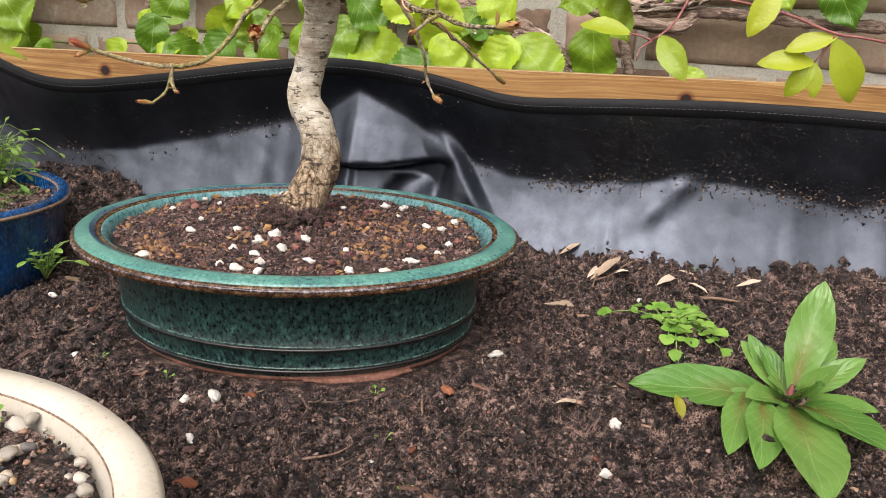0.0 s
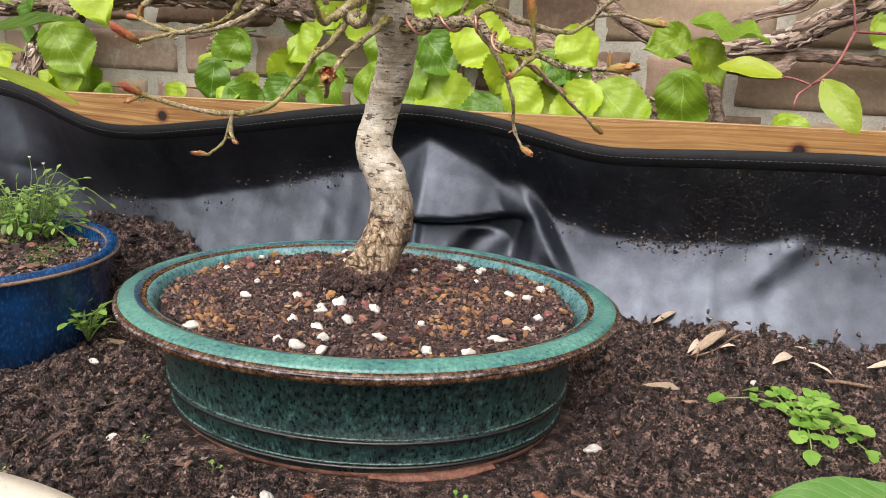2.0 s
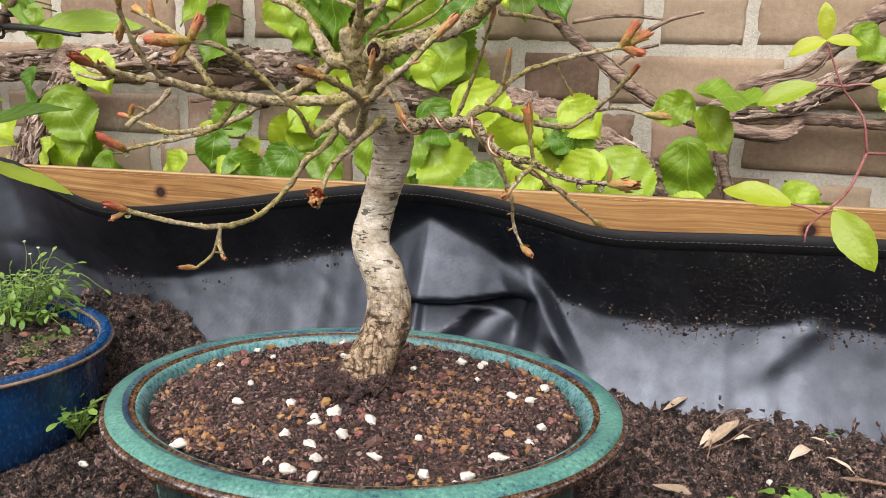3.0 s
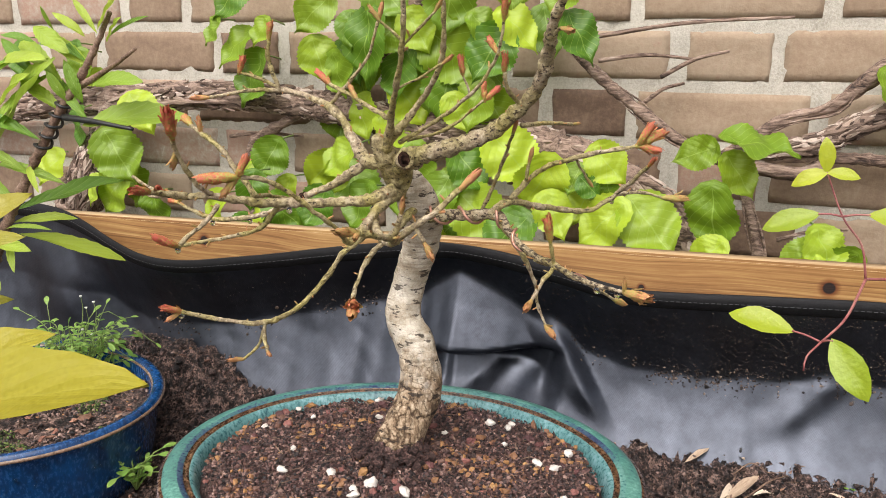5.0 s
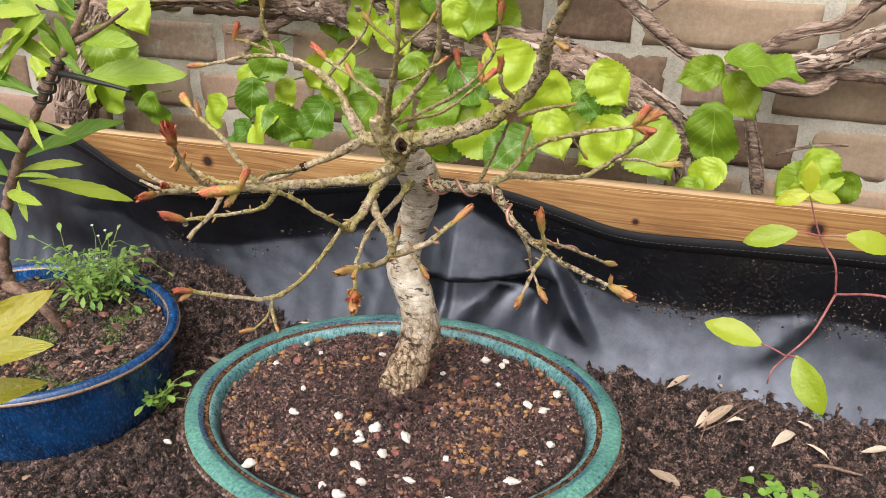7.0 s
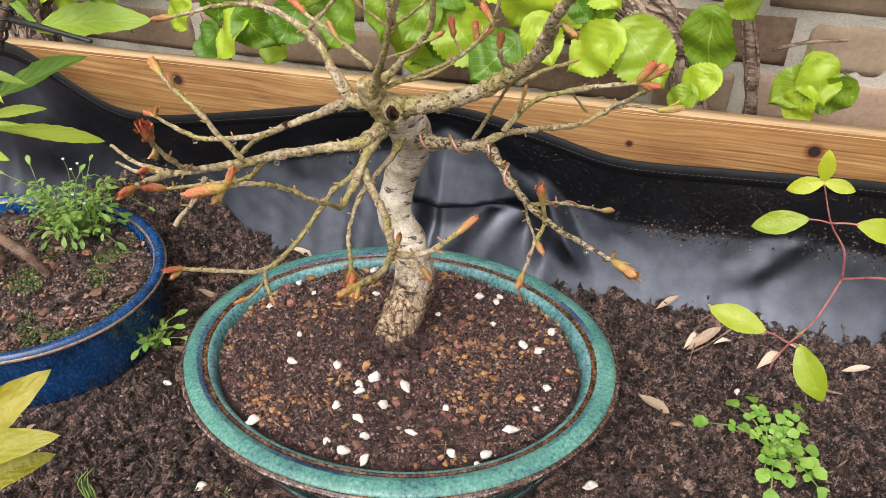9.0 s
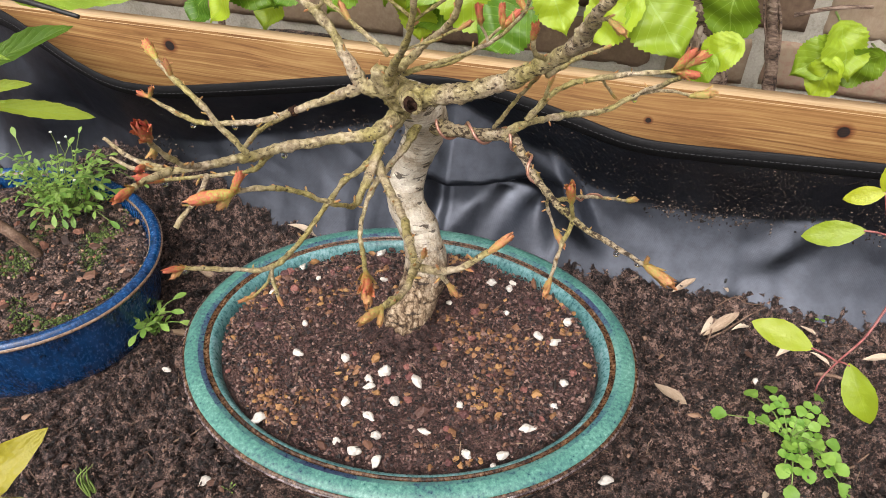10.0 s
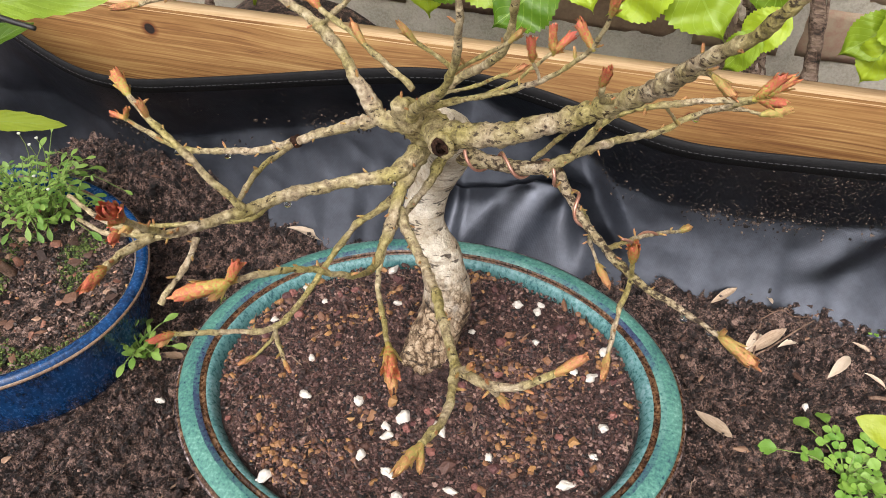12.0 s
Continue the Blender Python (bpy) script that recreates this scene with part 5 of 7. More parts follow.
BUDS = [bud_mesh(BUD, k, 44, 0.10, 0.14, 0.9, 0.22) for k in range(4)]
RED_BUDS = [bud_mesh(RED_BUD, k + 5, 84, 0.15, 0.32, 0.92, 0.20) for k in range(4)]
count = [0]


def branch(pts, *ends, material=TWIG, seg=9, rough=0.26, name="branch", thick=1.0):
    """A branch of the tree along (x, y, z, r); ends: buds as (tip, size, red)."""
    pts = [(x, y, z, r_ * thick * (0.55 if r_ < 0.005 else 0.64)) for x, y, z, r_ in pts]
    ob = part(name, tube(bmesh.new(), pts, seg, 0.0014, rough, 330), material, tree)
    a, b = Vector(pts[-2][:3]), Vector(pts[-1][:3])
    rr = random.Random(len(pts) * 31 + count[0])
    for tip, size, red in ends:
        count[0] += 1
        size *= 0.98
        t = Vector(tip)
        near = min((Vector(p[:3]) for p in pts), key=lambda p: (p - t).length)
        d = (t - near) if (t - near).length > 0.002 else (b - a)
        size = max(size, 0.8 * (t - near).length + 0.45 * size)
        put("bud", (RED_BUDS if red else BUDS)[count[0] % 4], ob, aim(near - d.normalized() * 0.001, t + d, (rr.uniform(-1, 1), -0.5, 1), size), "red opening bud" if red else "brown scaly bud")
    # small spur buds along the twig
    path = smooth_path([Vector(p) for p in pts], 0.011)
    for p, q in zip(path[1:-1], path[2:]):
        if p.w < 0.0048 and rr.random() < 0.75:
            count[0] += 1
            s = Vector((rr.uniform(-1, 1), rr.uniform(-1, 1), rr.uniform(-0.3, 1))).normalized()
            d = (q - p).xyz.normalized()
            size = rr.uniform(0.003, 0.0055)
            put("bud", BUDS[count[0] % 4], ob, aim(p.xyz + s * p.w * 0.5, p.xyz + s + d * 0.8, d, size))
    return ob


branch([(-0.238, 0.552, 0.284, 0.0150), (-0.2405, 0.538, 0.2985, 0.0138), (-0.2425, 0.529, 0.3085, 0.0115), (-0.2440, 0.523, 0.3160, 0.0080), (-0.2445, 0.520, 0.3210, 0.0050)], seg=18, rough=0.2, name="neck", thick=1.08, material=PALE_TWIG)
# thick limb that sweeps away from the cut stub
branch([(-0.241, 0.540, 0.296, 0.010), (-0.222, 0.521, 0.308, 0.0102), (-0.197, 0.516, 0.316, 0.0082), (-0.176, 0.520, 0.323, 0.0075), (-0.159, 0.517, 0.335, 0.0070), (-0.145, 0.511, 0.348, 0.0066), (-0.135, 0.498, 0.364, 0.0062), (-0.127, 0.475, 0.388, 0.0048), (-0.114, 0.457, 0.412, 0.0038), (-0.104, 0.447, 0.445, 0.0026)], seg=16, rough=0.22, thick=1.0, material=LIMB)
part("cut_stub", tube(bmesh.new(), [(-0.230, 0.530, 0.304, 0.0070), (-0.2235, 0.5150, 0.3080, 0.0062), (-0.2218, 0.5110, 0.3088, 0.0056), (-0.2216, 0.5105, 0.3089, 0.0047)], 16, 0.0012, 0.16, 330), TWIG, tree)
part("cut_face", tube(bmesh.new(), [(-0.2222, 0.5125, 0.3086, 0.0050), (-0.2214, 0.5101, 0.3090, 0.0049), (-0.22135, 0.5099, 0.30902, 0.0030)], 18, 0.0006, 0.14, 300), SCAR, tree, "dark hollow healed cut")
part("callus", tube(bmesh.new(), [(-0.2216 + 0.0052 * math.cos(w) * 0.93, 0.5106 - 0.0019 * math.cos(w), 0.3089 + 0.0052 * math.sin(w), 0.0013) for w in [radians(20 * k) for k in range(19)]], 8, 0.001, 0.24, 420), TWIG, tree, "rounded callus lip round the cut")
branch([(-0.152, 0.514, 0.343, 0.003), (-0.156, 0.500, 0.352, 0.0026), (-0.157, 0.494, 0.362, 0.002)], ((-0.156, 0.491, 0.369), 0.013, True))
branch([(-0.152, 0.521, 0.331, 0.0030), (-0.140, 0.545, 0.331, 0.0022), (-0.1285, 0.563, 0.3295, 0.0020)], ((-0.125, 0.567, 0.330), 0.008, False))
branch([(-0.128, 0.480, 0.382, 0.002), (-0.123, 0.474, 0.384, 0.002)], ((-0.119, 0.470, 0.383), 0.013, False))
# arc to the upper left
branch([(-0.241, 0.531, 0.302, 0.0100), (-0.250, 0.530, 0.303, 0.0088), (-0.258, 0.531, 0.3045, 0.0078), (-0.2695, 0.535, 0.319, 0.0060), (-0.283, 0.544, 0.332, 0.0053), (-0.309, 0.556, 0.3415, 0.0045), (-0.334, 0.560, 0.3460, 0.0038), (-0.356, 0.550, 0.3455, 0.0030), (-0.379, 0.537, 0.3410, 0.0026)], ((-0.388, 0.532, 0.3405), 0.015, False), seg=12, thick=0.88, material=PALE_TWIG)
branch([(-0.336, 0.559, 0.3460, 0.0030), (-0.341, 0.554, 0.367, 0.0028), (-0.338, 0.550, 0.380, 0.0024)], ((-0.336, 0.549, 0.388), 0.015, True))
branch([(-0.334, 0.560, 0.3465, 0.0025), (-0.352, 0.552, 0.356, 0.0022), (-0.362, 0.549, 0.358, 0.0018)], ((-0.358, 0.548, 0.367), 0.015, True))
branch([(-0.293, 0.548, 0.336, 0.0026), (-0.275, 0.546, 0.354, 0.0022), (-0.262, 0.545, 0.369, 0.0020), (-0.252, 0.541, 0.392, 0.0016)], ((-0.249, 0.540, 0.402), 0.012, False))
branch([(-0.236, 0.515, 0.333, 0.0030), (-0.262, 0.528, 0.343, 0.0024), (-0.286, 0.538, 0.352, 0.0020)], ((-0.295, 0.540, 0.359), 0.015, True), ((-0.268, 0.530, 0.352), 0.010, False))
# limb behind, to the left, with a black scar
branch([(-0.256, 0.532, 0.303, 0.0060), (-0.266, 0.535, 0.297, 0.0055), (-0.288, 0.540, 0.284, 0.0048), (-0.307, 0.536, 0.2755, 0.0044), (-0.330, 0.537, 0.264, 0.0036), (-0.353, 0.539, 0.257, 0.0033), (-0.380, 0.538, 0.2535, 0.0030), (-0.402, 0.542, 0.257, 0.0026), (-0.418, 0.545, 0.262, 0.0022)], ((-0.426, 0.546, 0.263), 0.012, True), ((-0.414, 0.544, 0.270), 0.010, True), material=PALE_TWIG)
part("scar", tube(bmesh.new(), [(-0.3055, 0.5362, 0.2762, 0.0031), (-0.3075, 0.5362, 0.2753, 0.0034), (-0.3095, 0.5362, 0.2745, 0.0030)], 10, 0.001, 0.3, 400), SCAR, tree, "black scar on the bark")
branch([(-0.309, 0.535, 0.274, 0.0030), (-0.312, 0.515, 0.278, 0.0028), (-0.311, 0.492, 0.283, 0.0026), (-0.308, 0.474, 0.286, 0.0024)])
branch([(-0.303, 0.470, 0.287, 0.0034), (-0.314, 0.468, 0.302, 0.0030), (-0.3265, 0.470, 0.315, 0.0028), (-0.345, 0.478, 0.322, 0.0026), (-0.358, 0.486, 0.3265, 0.0022)], ((-0.368, 0.494, 0.330), 0.016, True), ((-0.345, 0.477, 0.328), 0.013, False))
# main left limb
branch([(-0.240, 0.535, 0.284, 0.0105), (-0.2480, 0.519, 0.280, 0.0085), (-0.271, 0.507, 0.279, 0.0066), (-0.292, 0.490, 0.280, 0.0060), (-0.307, 0.469, 0.2835, 0.0056), (-0.319, 0.448, 0.2895, 0.0050), (-0.330, 0.440, 0.2900, 0.0042), (-0.345, 0.438, 0.2910, 0.0030)], ((-0.340, 0.428, 0.296), 0.012, True), seg=13, rough=0.22, thick=0.74)
branch([(-0.335, 0.440, 0.291, 0.0026), (-0.354, 0.442, 0.292, 0.0022), (-0.372, 0.446, 0.298, 0.0016)], material=PALE_TWIG)
branch([(-0.340, 0.438, 0.291, 0.0026), (-0.350, 0.437, 0.289, 0.0022), (-0.366, 0.440, 0.291, 0.0016)], material=PALE_TWIG)
branch([(-0.330, 0.440, 0.290, 0.0036), (-0.334, 0.426, 0.293, 0.0032), (-0.334, 0.414, 0.296, 0.0030)], ((-0.3325, 0.404, 0.2985), 0.018, True))
branch([(-0.318, 0.447, 0.291, 0.0030), (-0.3198, 0.436, 0.298, 0.0026), (-0.320, 0.421, 0.318, 0.0022), (-0.317, 0.415, 0.326, 0.0022)], ((-0.312, 0.406, 0.339), 0.022, True), ((-0.326, 0.425, 0.309), 0.013, False))
branch([(-0.316, 0.450, 0.284, 0.0028), (-0.3165, 0.444, 0.279, 0.0025), (-0.324, 0.424, 0.2655, 0.0026)], material=PALE_TWIG)
branch([(-0.297, 0.486, 0.279, 0.0030), (-0.312, 0.488, 0.263, 0.0028), (-0.335, 0.486, 0.255, 0.0025), (-0.360, 0.483, 0.250, 0.0022), (-0.372, 0.482, 0.2465, 0.0020)], ((-0.380, 0.470, 0.255), 0.016, True))
# shoots on the near side
branch([(-0.238, 0.545, 0.283, 0.0095), (-0.243, 0.520, 0.276, 0.0078), (-0.243, 0.503, 0.270, 0.0062), (-0.2430, 0.486, 0.265, 0.0050), (-0.2438, 0.4730, 0.2622, 0.0046), (-0.2430, 0.456, 0.275, 0.0034), (-0.250, 0.444, 0.286, 0.0032), (-0.258, 0.434, 0.297, 0.0032), (-0.266, 0.420, 0.306, 0.0030), (-0.276, 0.411, 0.308, 0.0026)], ((-0.283, 0.406, 0.308), 0.022, True), ((-0.272, 0.412, 0.316), 0.015, True), ((-0.281, 0.410, 0.302), 0.016, False), seg=11, thick=0.72)
branch([(-0.246, 0.521, 0.268, 0.0045), (-0.258, 0.521, 0.252, 0.0036), (-0.270, 0.518, 0.242, 0.0033), (-0.2815, 0.513, 0.2237, 0.0032), (-0.2905, 0.494, 0.2100, 0.0031), (-0.299, 0.466, 0.2080, 0.0030), (-0.320, 0.455, 0.2105, 0.0026), (-0.341, 0.4415, 0.2180, 0.0024)], ((-0.345, 0.433, 0.222), 0.015, True), ((-0.346, 0.436, 0.214), 0.012, False))
branch([(-0.299, 0.466, 0.207, 0.0022), (-0.298, 0.464, 0.196, 0.0020), (-0.292, 0.457, 0.193, 0.0018)], ((-0.287, 0.452, 0.193), 0.010, False))
branch([(-0.299, 0.466, 0.205, 0.0019), (-0.306, 0.468, 0.190, 0.0017), (-0.313, 0.462, 0.183, 0.0014)], ((-0.318, 0.454, 0.1845), 0.010, False))
branch([(-0.232, 0.556, 0.270, 0.0055), (-0.236, 0.540, 0.261, 0.0045), (-0.250, 0.518, 0.242, 0.0030), (-0.253, 0.500, 0.2225, 0.0027), (-0.243, 0.478, 0.222, 0.0026), (-0.231, 0.452, 0.233, 0.0022)], ((-0.223, 0.434, 0.237), 0.014, True), ((-0.221, 0.428, 0.232), 0.012, False), material=PALE_TWIG)
branch([(-0.243, 0.508, 0.268, 0.0056), (-0.2306, 0.493, 0.2620, 0.0048), (-0.2150, 0.469, 0.2655, 0.0042), (-0.2010, 0.440, 0.2740, 0.0040), (-0.1890, 0.4135, 0.2815, 0.0040)])
branch([(-0.190, 0.415, 0.281, 0.0036), (-0.187, 0.392, 0.288, 0.0030), (-0.191, 0.374, 0.2935, 0.0026)], ((-0.195, 0.362, 0.296), 0.014, False), ((-0.189, 0.366, 0.293), 0.010, False))
branch([(-0.189, 0.414, 0.282, 0.0034), (-0.174, 0.403, 0.2930, 0.0030), (-0.164, 0.4005, 0.3000, 0.0028), (-0.153, 0.401, 0.3110, 0.0024)], ((-0.146, 0.403, 0.3185), 0.014, False))
branch([(-0.176, 0.404, 0.292, 0.0024), (-0.172, 0.406, 0.284, 0.0022)], ((-0.169, 0.407, 0.278), 0.012, False))
branch([(-0.190, 0.412, 0.283, 0.0028), (-0.183, 0.405, 0.297, 0.0024)], ((-0.181, 0.402, 0.304), 0.010, False))
# wired branch to the right
branch([(-0.236, 0.575, 0.266, 0.0105), (-0.224, 0.563, 0.2640, 0.0088), (-0.197, 0.5574, 0.2665, 0.0066), (-0.1744, 0.5576, 0.2680, 0.0060), (-0.164, 0.549, 0.2600, 0.0048), (-0.148, 0.533, 0.2520, 0.0042), (-0.1265, 0.511, 0.2495, 0.0038), (-0.107, 0.506, 0.2430, 0.0030), (-0.084, 0.491, 0.2438, 0.0027)], ((-0.0690, 0.477, 0.2455), 0.016, False), ((-0.084, 0.489, 0.249), 0.011, False), seg=12, rough=0.21, thick=0.92, material=OLD_TWIG)
branch([(-0.142, 0.528, 0.248, 0.0026), (-0.126, 0.555, 0.235, 0.0022), (-0.113, 0.578, 0.2205, 0.0021), (-0.098, 0.602, 0.2040, 0.0018)], ((-0.0915, 0.614, 0.1980), 0.014, False))
branch([(-0.1270, 0.511, 0.2495, 0.0024), (-0.129, 0.505, 0.266, 0.0020)], ((-0.1303, 0.501, 0.2790), 0.017, True))
branch([(-0.1270, 0.511, 0.2490, 0.0026), (-0.130, 0.494, 0.245, 0.0023), (-0.132, 0.470, 0.2395, 0.0020)], ((-0.1325, 0.459, 0.2380), 0.014, False))
branch([(-0.172, 0.556, 0.263, 0.0036), (-0.158, 0.558, 0.245, 0.0034), (-0.150, 0.570, 0.222, 0.0024), (-0.149, 0.585, 0.198, 0.0020), (-0.142, 0.578, 0.187, 0.0018)], ((-0.133, 0.564, 0.1845), 0.012, False))
branch([(-0.1790, 0.5570, 0.2680, 0.0052), (-0.1670, 0.5600, 0.2770, 0.0042), (-0.1480, 0.5880, 0.2700, 0.0038), (-0.1230, 0.6120, 0.2650, 0.0034), (-0.1060, 0.6190, 0.2750, 0.0030), (-0.0820, 0.6020, 0.3000, 0.0024)], ((-0.0780, 0.598, 0.3060), 0.010, True))
branch([(-0.1040, 0.6190, 0.2765, 0.0024), (-0.088, 0.624, 0.279, 0.0020), (-0.071, 0.629, 0.2750, 0.0018)], ((-0.0560, 0.640, 0.2735), 0.016, False))
branch([(-0.1665, 0.5610, 0.2790, 0.0038), (-0.1485, 0.572, 0.2985, 0.0033), (-0.121, 0.574, 0.3090, 0.0028), (-0.088, 0.576, 0.3165, 0.0022)], ((-0.076, 0.582, 0.3235), 0.022, True), ((-0.082, 0.578, 0.3150), 0.018, True), ((-0.080, 0.575, 0.330), 0.014, True))
branch([(-0.1570, 0.566, 0.2920, 0.0022), (-0.155, 0.562, 0.304, 0.0018)], ((-0.153, 0.560, 0.312), 0.012, False))
branch([(-0.128, 0.573, 0.308, 0.0016), (-0.120, 0.585, 0.292, 0.0015)], ((-0.117, 0.589, 0.287), 0.009, False))
branch([(-0.1860, 0.5610, 0.2700, 0.0024), (-0.172, 0.548, 0.298, 0.0021), (-0.158, 0.525, 0.326, 0.0018)], ((-0.155, 0.521, 0.333), 0.009, False))
# rising limbs
branch([(-0.241, 0.530, 0.304, 0.0085), (-0.239, 0.522, 0.314, 0.0070), (-0.2335, 0.513, 0.3260, 0.0054), (-0.223, 0.494, 0.3430, 0.0044), (-0.2135, 0.478, 0.3590, 0.0040), (-0.2040, 0.461, 0.3850, 0.0034), (-0.2010, 0.452, 0.4150, 0.0026), (-0.2020, 0.448, 0.4450, 0.0020)], seg=11, thick=0.74)
branch([(-0.208, 0.468, 0.374, 0.0022), (-0.196, 0.465, 0.384, 0.0018), (-0.187, 0.463, 0.392, 0.0016)], ((-0.184, 0.462, 0.396), 0.009, False), thick=0.74)
branch([(-0.207, 0.466, 0.378, 0.0020), (-0.218, 0.462, 0.388, 0.0017)], ((-0.222, 0.460, 0.394), 0.010, False), thick=0.74)
branch([(-0.218, 0.486, 0.351, 0.0020), (-0.204, 0.486, 0.358, 0.0018), (-0.190, 0.486, 0.366, 0.0016)], ((-0.185, 0.486, 0.370), 0.009, False), thick=0.74)
branch([(-0.238, 0.522, 0.317, 0.0066), (-0.2250, 0.519, 0.3310, 0.0052), (-0.2130, 0.515, 0.3440, 0.0045), (-0.1985, 0.503, 0.3610, 0.0040), (-0.1920, 0.493, 0.3780, 0.0036), (-0.1890, 0.482, 0.4050, 0.0030), (-0.1870, 0.475, 0.4400, 0.0022)], seg=11, rough=0.22, thick=0.74)
branch([(-0.232, 0.526, 0.317, 0.0038), (-0.2100, 0.522, 0.3290, 0.0032), (-0.1900, 0.515, 0.3420, 0.0028), (-0.1750, 0.510, 0.3550, 0.0025), (-0.1630, 0.502, 0.3720, 0.0022), (-0.1580, 0.494, 0.3900, 0.0018)], ((-0.157, 0.491, 0.398), 0.014, True), ((-0.166, 0.503, 0.376), 0.013, True), thick=0.74)
branch([(-0.228, 0.530, 0.318, 0.0030), (-0.2050, 0.534, 0.3250, 0.0026), (-0.1900, 0.538, 0.3360, 0.0022), (-0.1810, 0.543, 0.3440, 0.0018)], ((-0.1760, 0.546, 0.3490), 0.014, True), ((-0.182, 0.544, 0.352), 0.014, True), thick=0.74)
branch([(-0.182, 0.512, 0.349, 0.0018), (-0.185, 0.508, 0.360, 0.0015)], ((-0.186, 0.506, 0.369), 0.012, True), thick=0.74)


def coil(name, pts, turns, gap, wire, material, parent, label):
    """Wire wound round a branch given by (x, y, z, r)."""
    path = smooth_path([Vector(p) for p in pts], 0.002)
    out, up = [], Vector((0, 0.3, 1))
    for i, q in enumerate(path):
        d = (path[min(i + 1, len(path) - 1)].xyz - path[max(i - 1, 0)].xyz).normalized()
        n = (up - d * up.dot(d)).normalized()
        w = 2 * math.pi * turns * i / (len(path) - 1)
        out.append((*(q.xyz + (n * math.cos(w) + d.cross(n) * math.sin(w)) * (q.w + gap)), wire))
    fine = [out[0]] + out[1:-1] + [out[-1]]
    return part(name, tube(bmesh.new(), fine, 7, 0.0016), material, parent, label)


coil("wire", [(-0.224, 0.563, 0.2640, 0.0060), (-0.210, 0.560, 0.2655, 0.0053), (-0.197, 0.5574, 0.2665, 0.0047), (-0.1744, 0.5576, 0.2672, 0.0042), (-0.164, 0.551, 0.2600, 0.0033), (-0.152, 0.538, 0.2530, 0.0029)], 3.6, 0.0008, 0.0010, COPPER, tree, "copper training wire wound round a branch")
coil("wire", [(-0.134, 0.542, 0.2415, 0.0015), (-0.124, 0.558, 0.2330, 0.0014), (-0.116, 0.572, 0.2245, 0.0014)], 1.2, 0.0006, 0.0008, COPPER, tree, "copper training wire on a thin twig")

# rain drops hanging under the branches
for x, y, z in ((-0.292, 0.490, 0.2752), (-0.2480, 0.519, 0.2740), (-0.353, 0.539, 0.2540), (-0.384, 0.538, 0.2505), (-0.372, 0.482, 0.2440), (-0.341, 0.4415, 0.2155), (-0.100, 0.500, 0.2405), (-0.088, 0.494, 0.2412), (-0.106, 0.619, 0.2720)):
    put("water_drop", drop, tree, pose(x, y, z) @ Matrix.Diagonal((0.0019, 0.0019, 0.0023, 1)), "clear rain drop")

# ---- the shrub growing in the blue pot ----
shrub = thing("shrub", (-0.650, 0.560, 0.060), "young shrub with narrow bright green leaves in blue pot", "shrub")
STALK = [(-0.652, 0.560, 0.050, 0.0120), (-0.648, 0.558, 0.090, 0.0105), (-0.640, 0.552, 0.140, 0.0095), (-0.615, 0.548, 0.195, 0.0085), (-0.592, 0.548, 0.235, 0.0078), (-0.556, 0.548, 0.285, 0.0070), (-0.5276, 0.548, 0.3227, 0.0066), (-0.500, 0.548, 0.354, 0.0054), (-0.476, 0.548, 0.387, 0.0036), (-0.468, 0.548, 0.400, 0.0030)]
STALK = [(x, y, z, r_ * 0.55) for x, y, z, r_ in STALK]
part("stem", tube(bmesh.new(), STALK, 12, 0.002, 0.21, 260), STEM_BROWN, shrub)
part("root", tube(bmesh.new(), [(-0.648, 0.552, 0.110, 0.007), (-0.628, 0.552, 0.105, 0.0055), (-0.608, 0.556, 0.085, 0.0045), (-0.600, 0.562, 0.060, 0.004)], 9, 0.003, 0.12, 160), STEM_BROWN, shrub)
part("root", tube(bmesh.new(), [(-0.652, 0.546, 0.120, 0.007), (-0.655, 0.536, 0.095, 0.006), (-0.652, 0.530, 0.060, 0.005)], 9, 0.003, 0.12, 160), STEM_BROWN, shrub)
part("twig", tube(bmesh.new(), [(-0.505, 0.548, 0.345, 0.003), (-0.470, 0.545, 0.360, 0.0018), (-0.445, 0.545, 0.374, 0.0012)], 7, 0.003, 0.1, 200), STEM_BROWN, shrub)
part("twig", tube(bmesh.new(), [(-0.522, 0.548, 0.322, 0.003), (-0.485, 0.542, 0.320, 0.0020), (-0.450, 0.540, 0.316, 0.0014)], 7, 0.003, 0.1, 200), BLACK_WIRE, shrub, "end of black training wire")
coil("wire", [(-0.548, 0.548, 0.296, 0.0046), (-0.536, 0.548, 0.311, 0.0045), (-0.524, 0.548, 0.327, 0.0044), (-0.514, 0.548, 0.338, 0.004)], 5.2, 0.0012, 0.0012, BLACK_WIRE, shrub, "black training wire wound round the stem")
NARROW = [leaf_mesh("leaf", SHRUB_LEAF, 1.0, w, 0.55, 0.5, c, 0.05, 0.10, 16, 4, k) for k, (w, c) in enumerate(((0.17, 0.15), (0.20, 0.3), (0.15, 0.45), (0.22, 0.1)))]
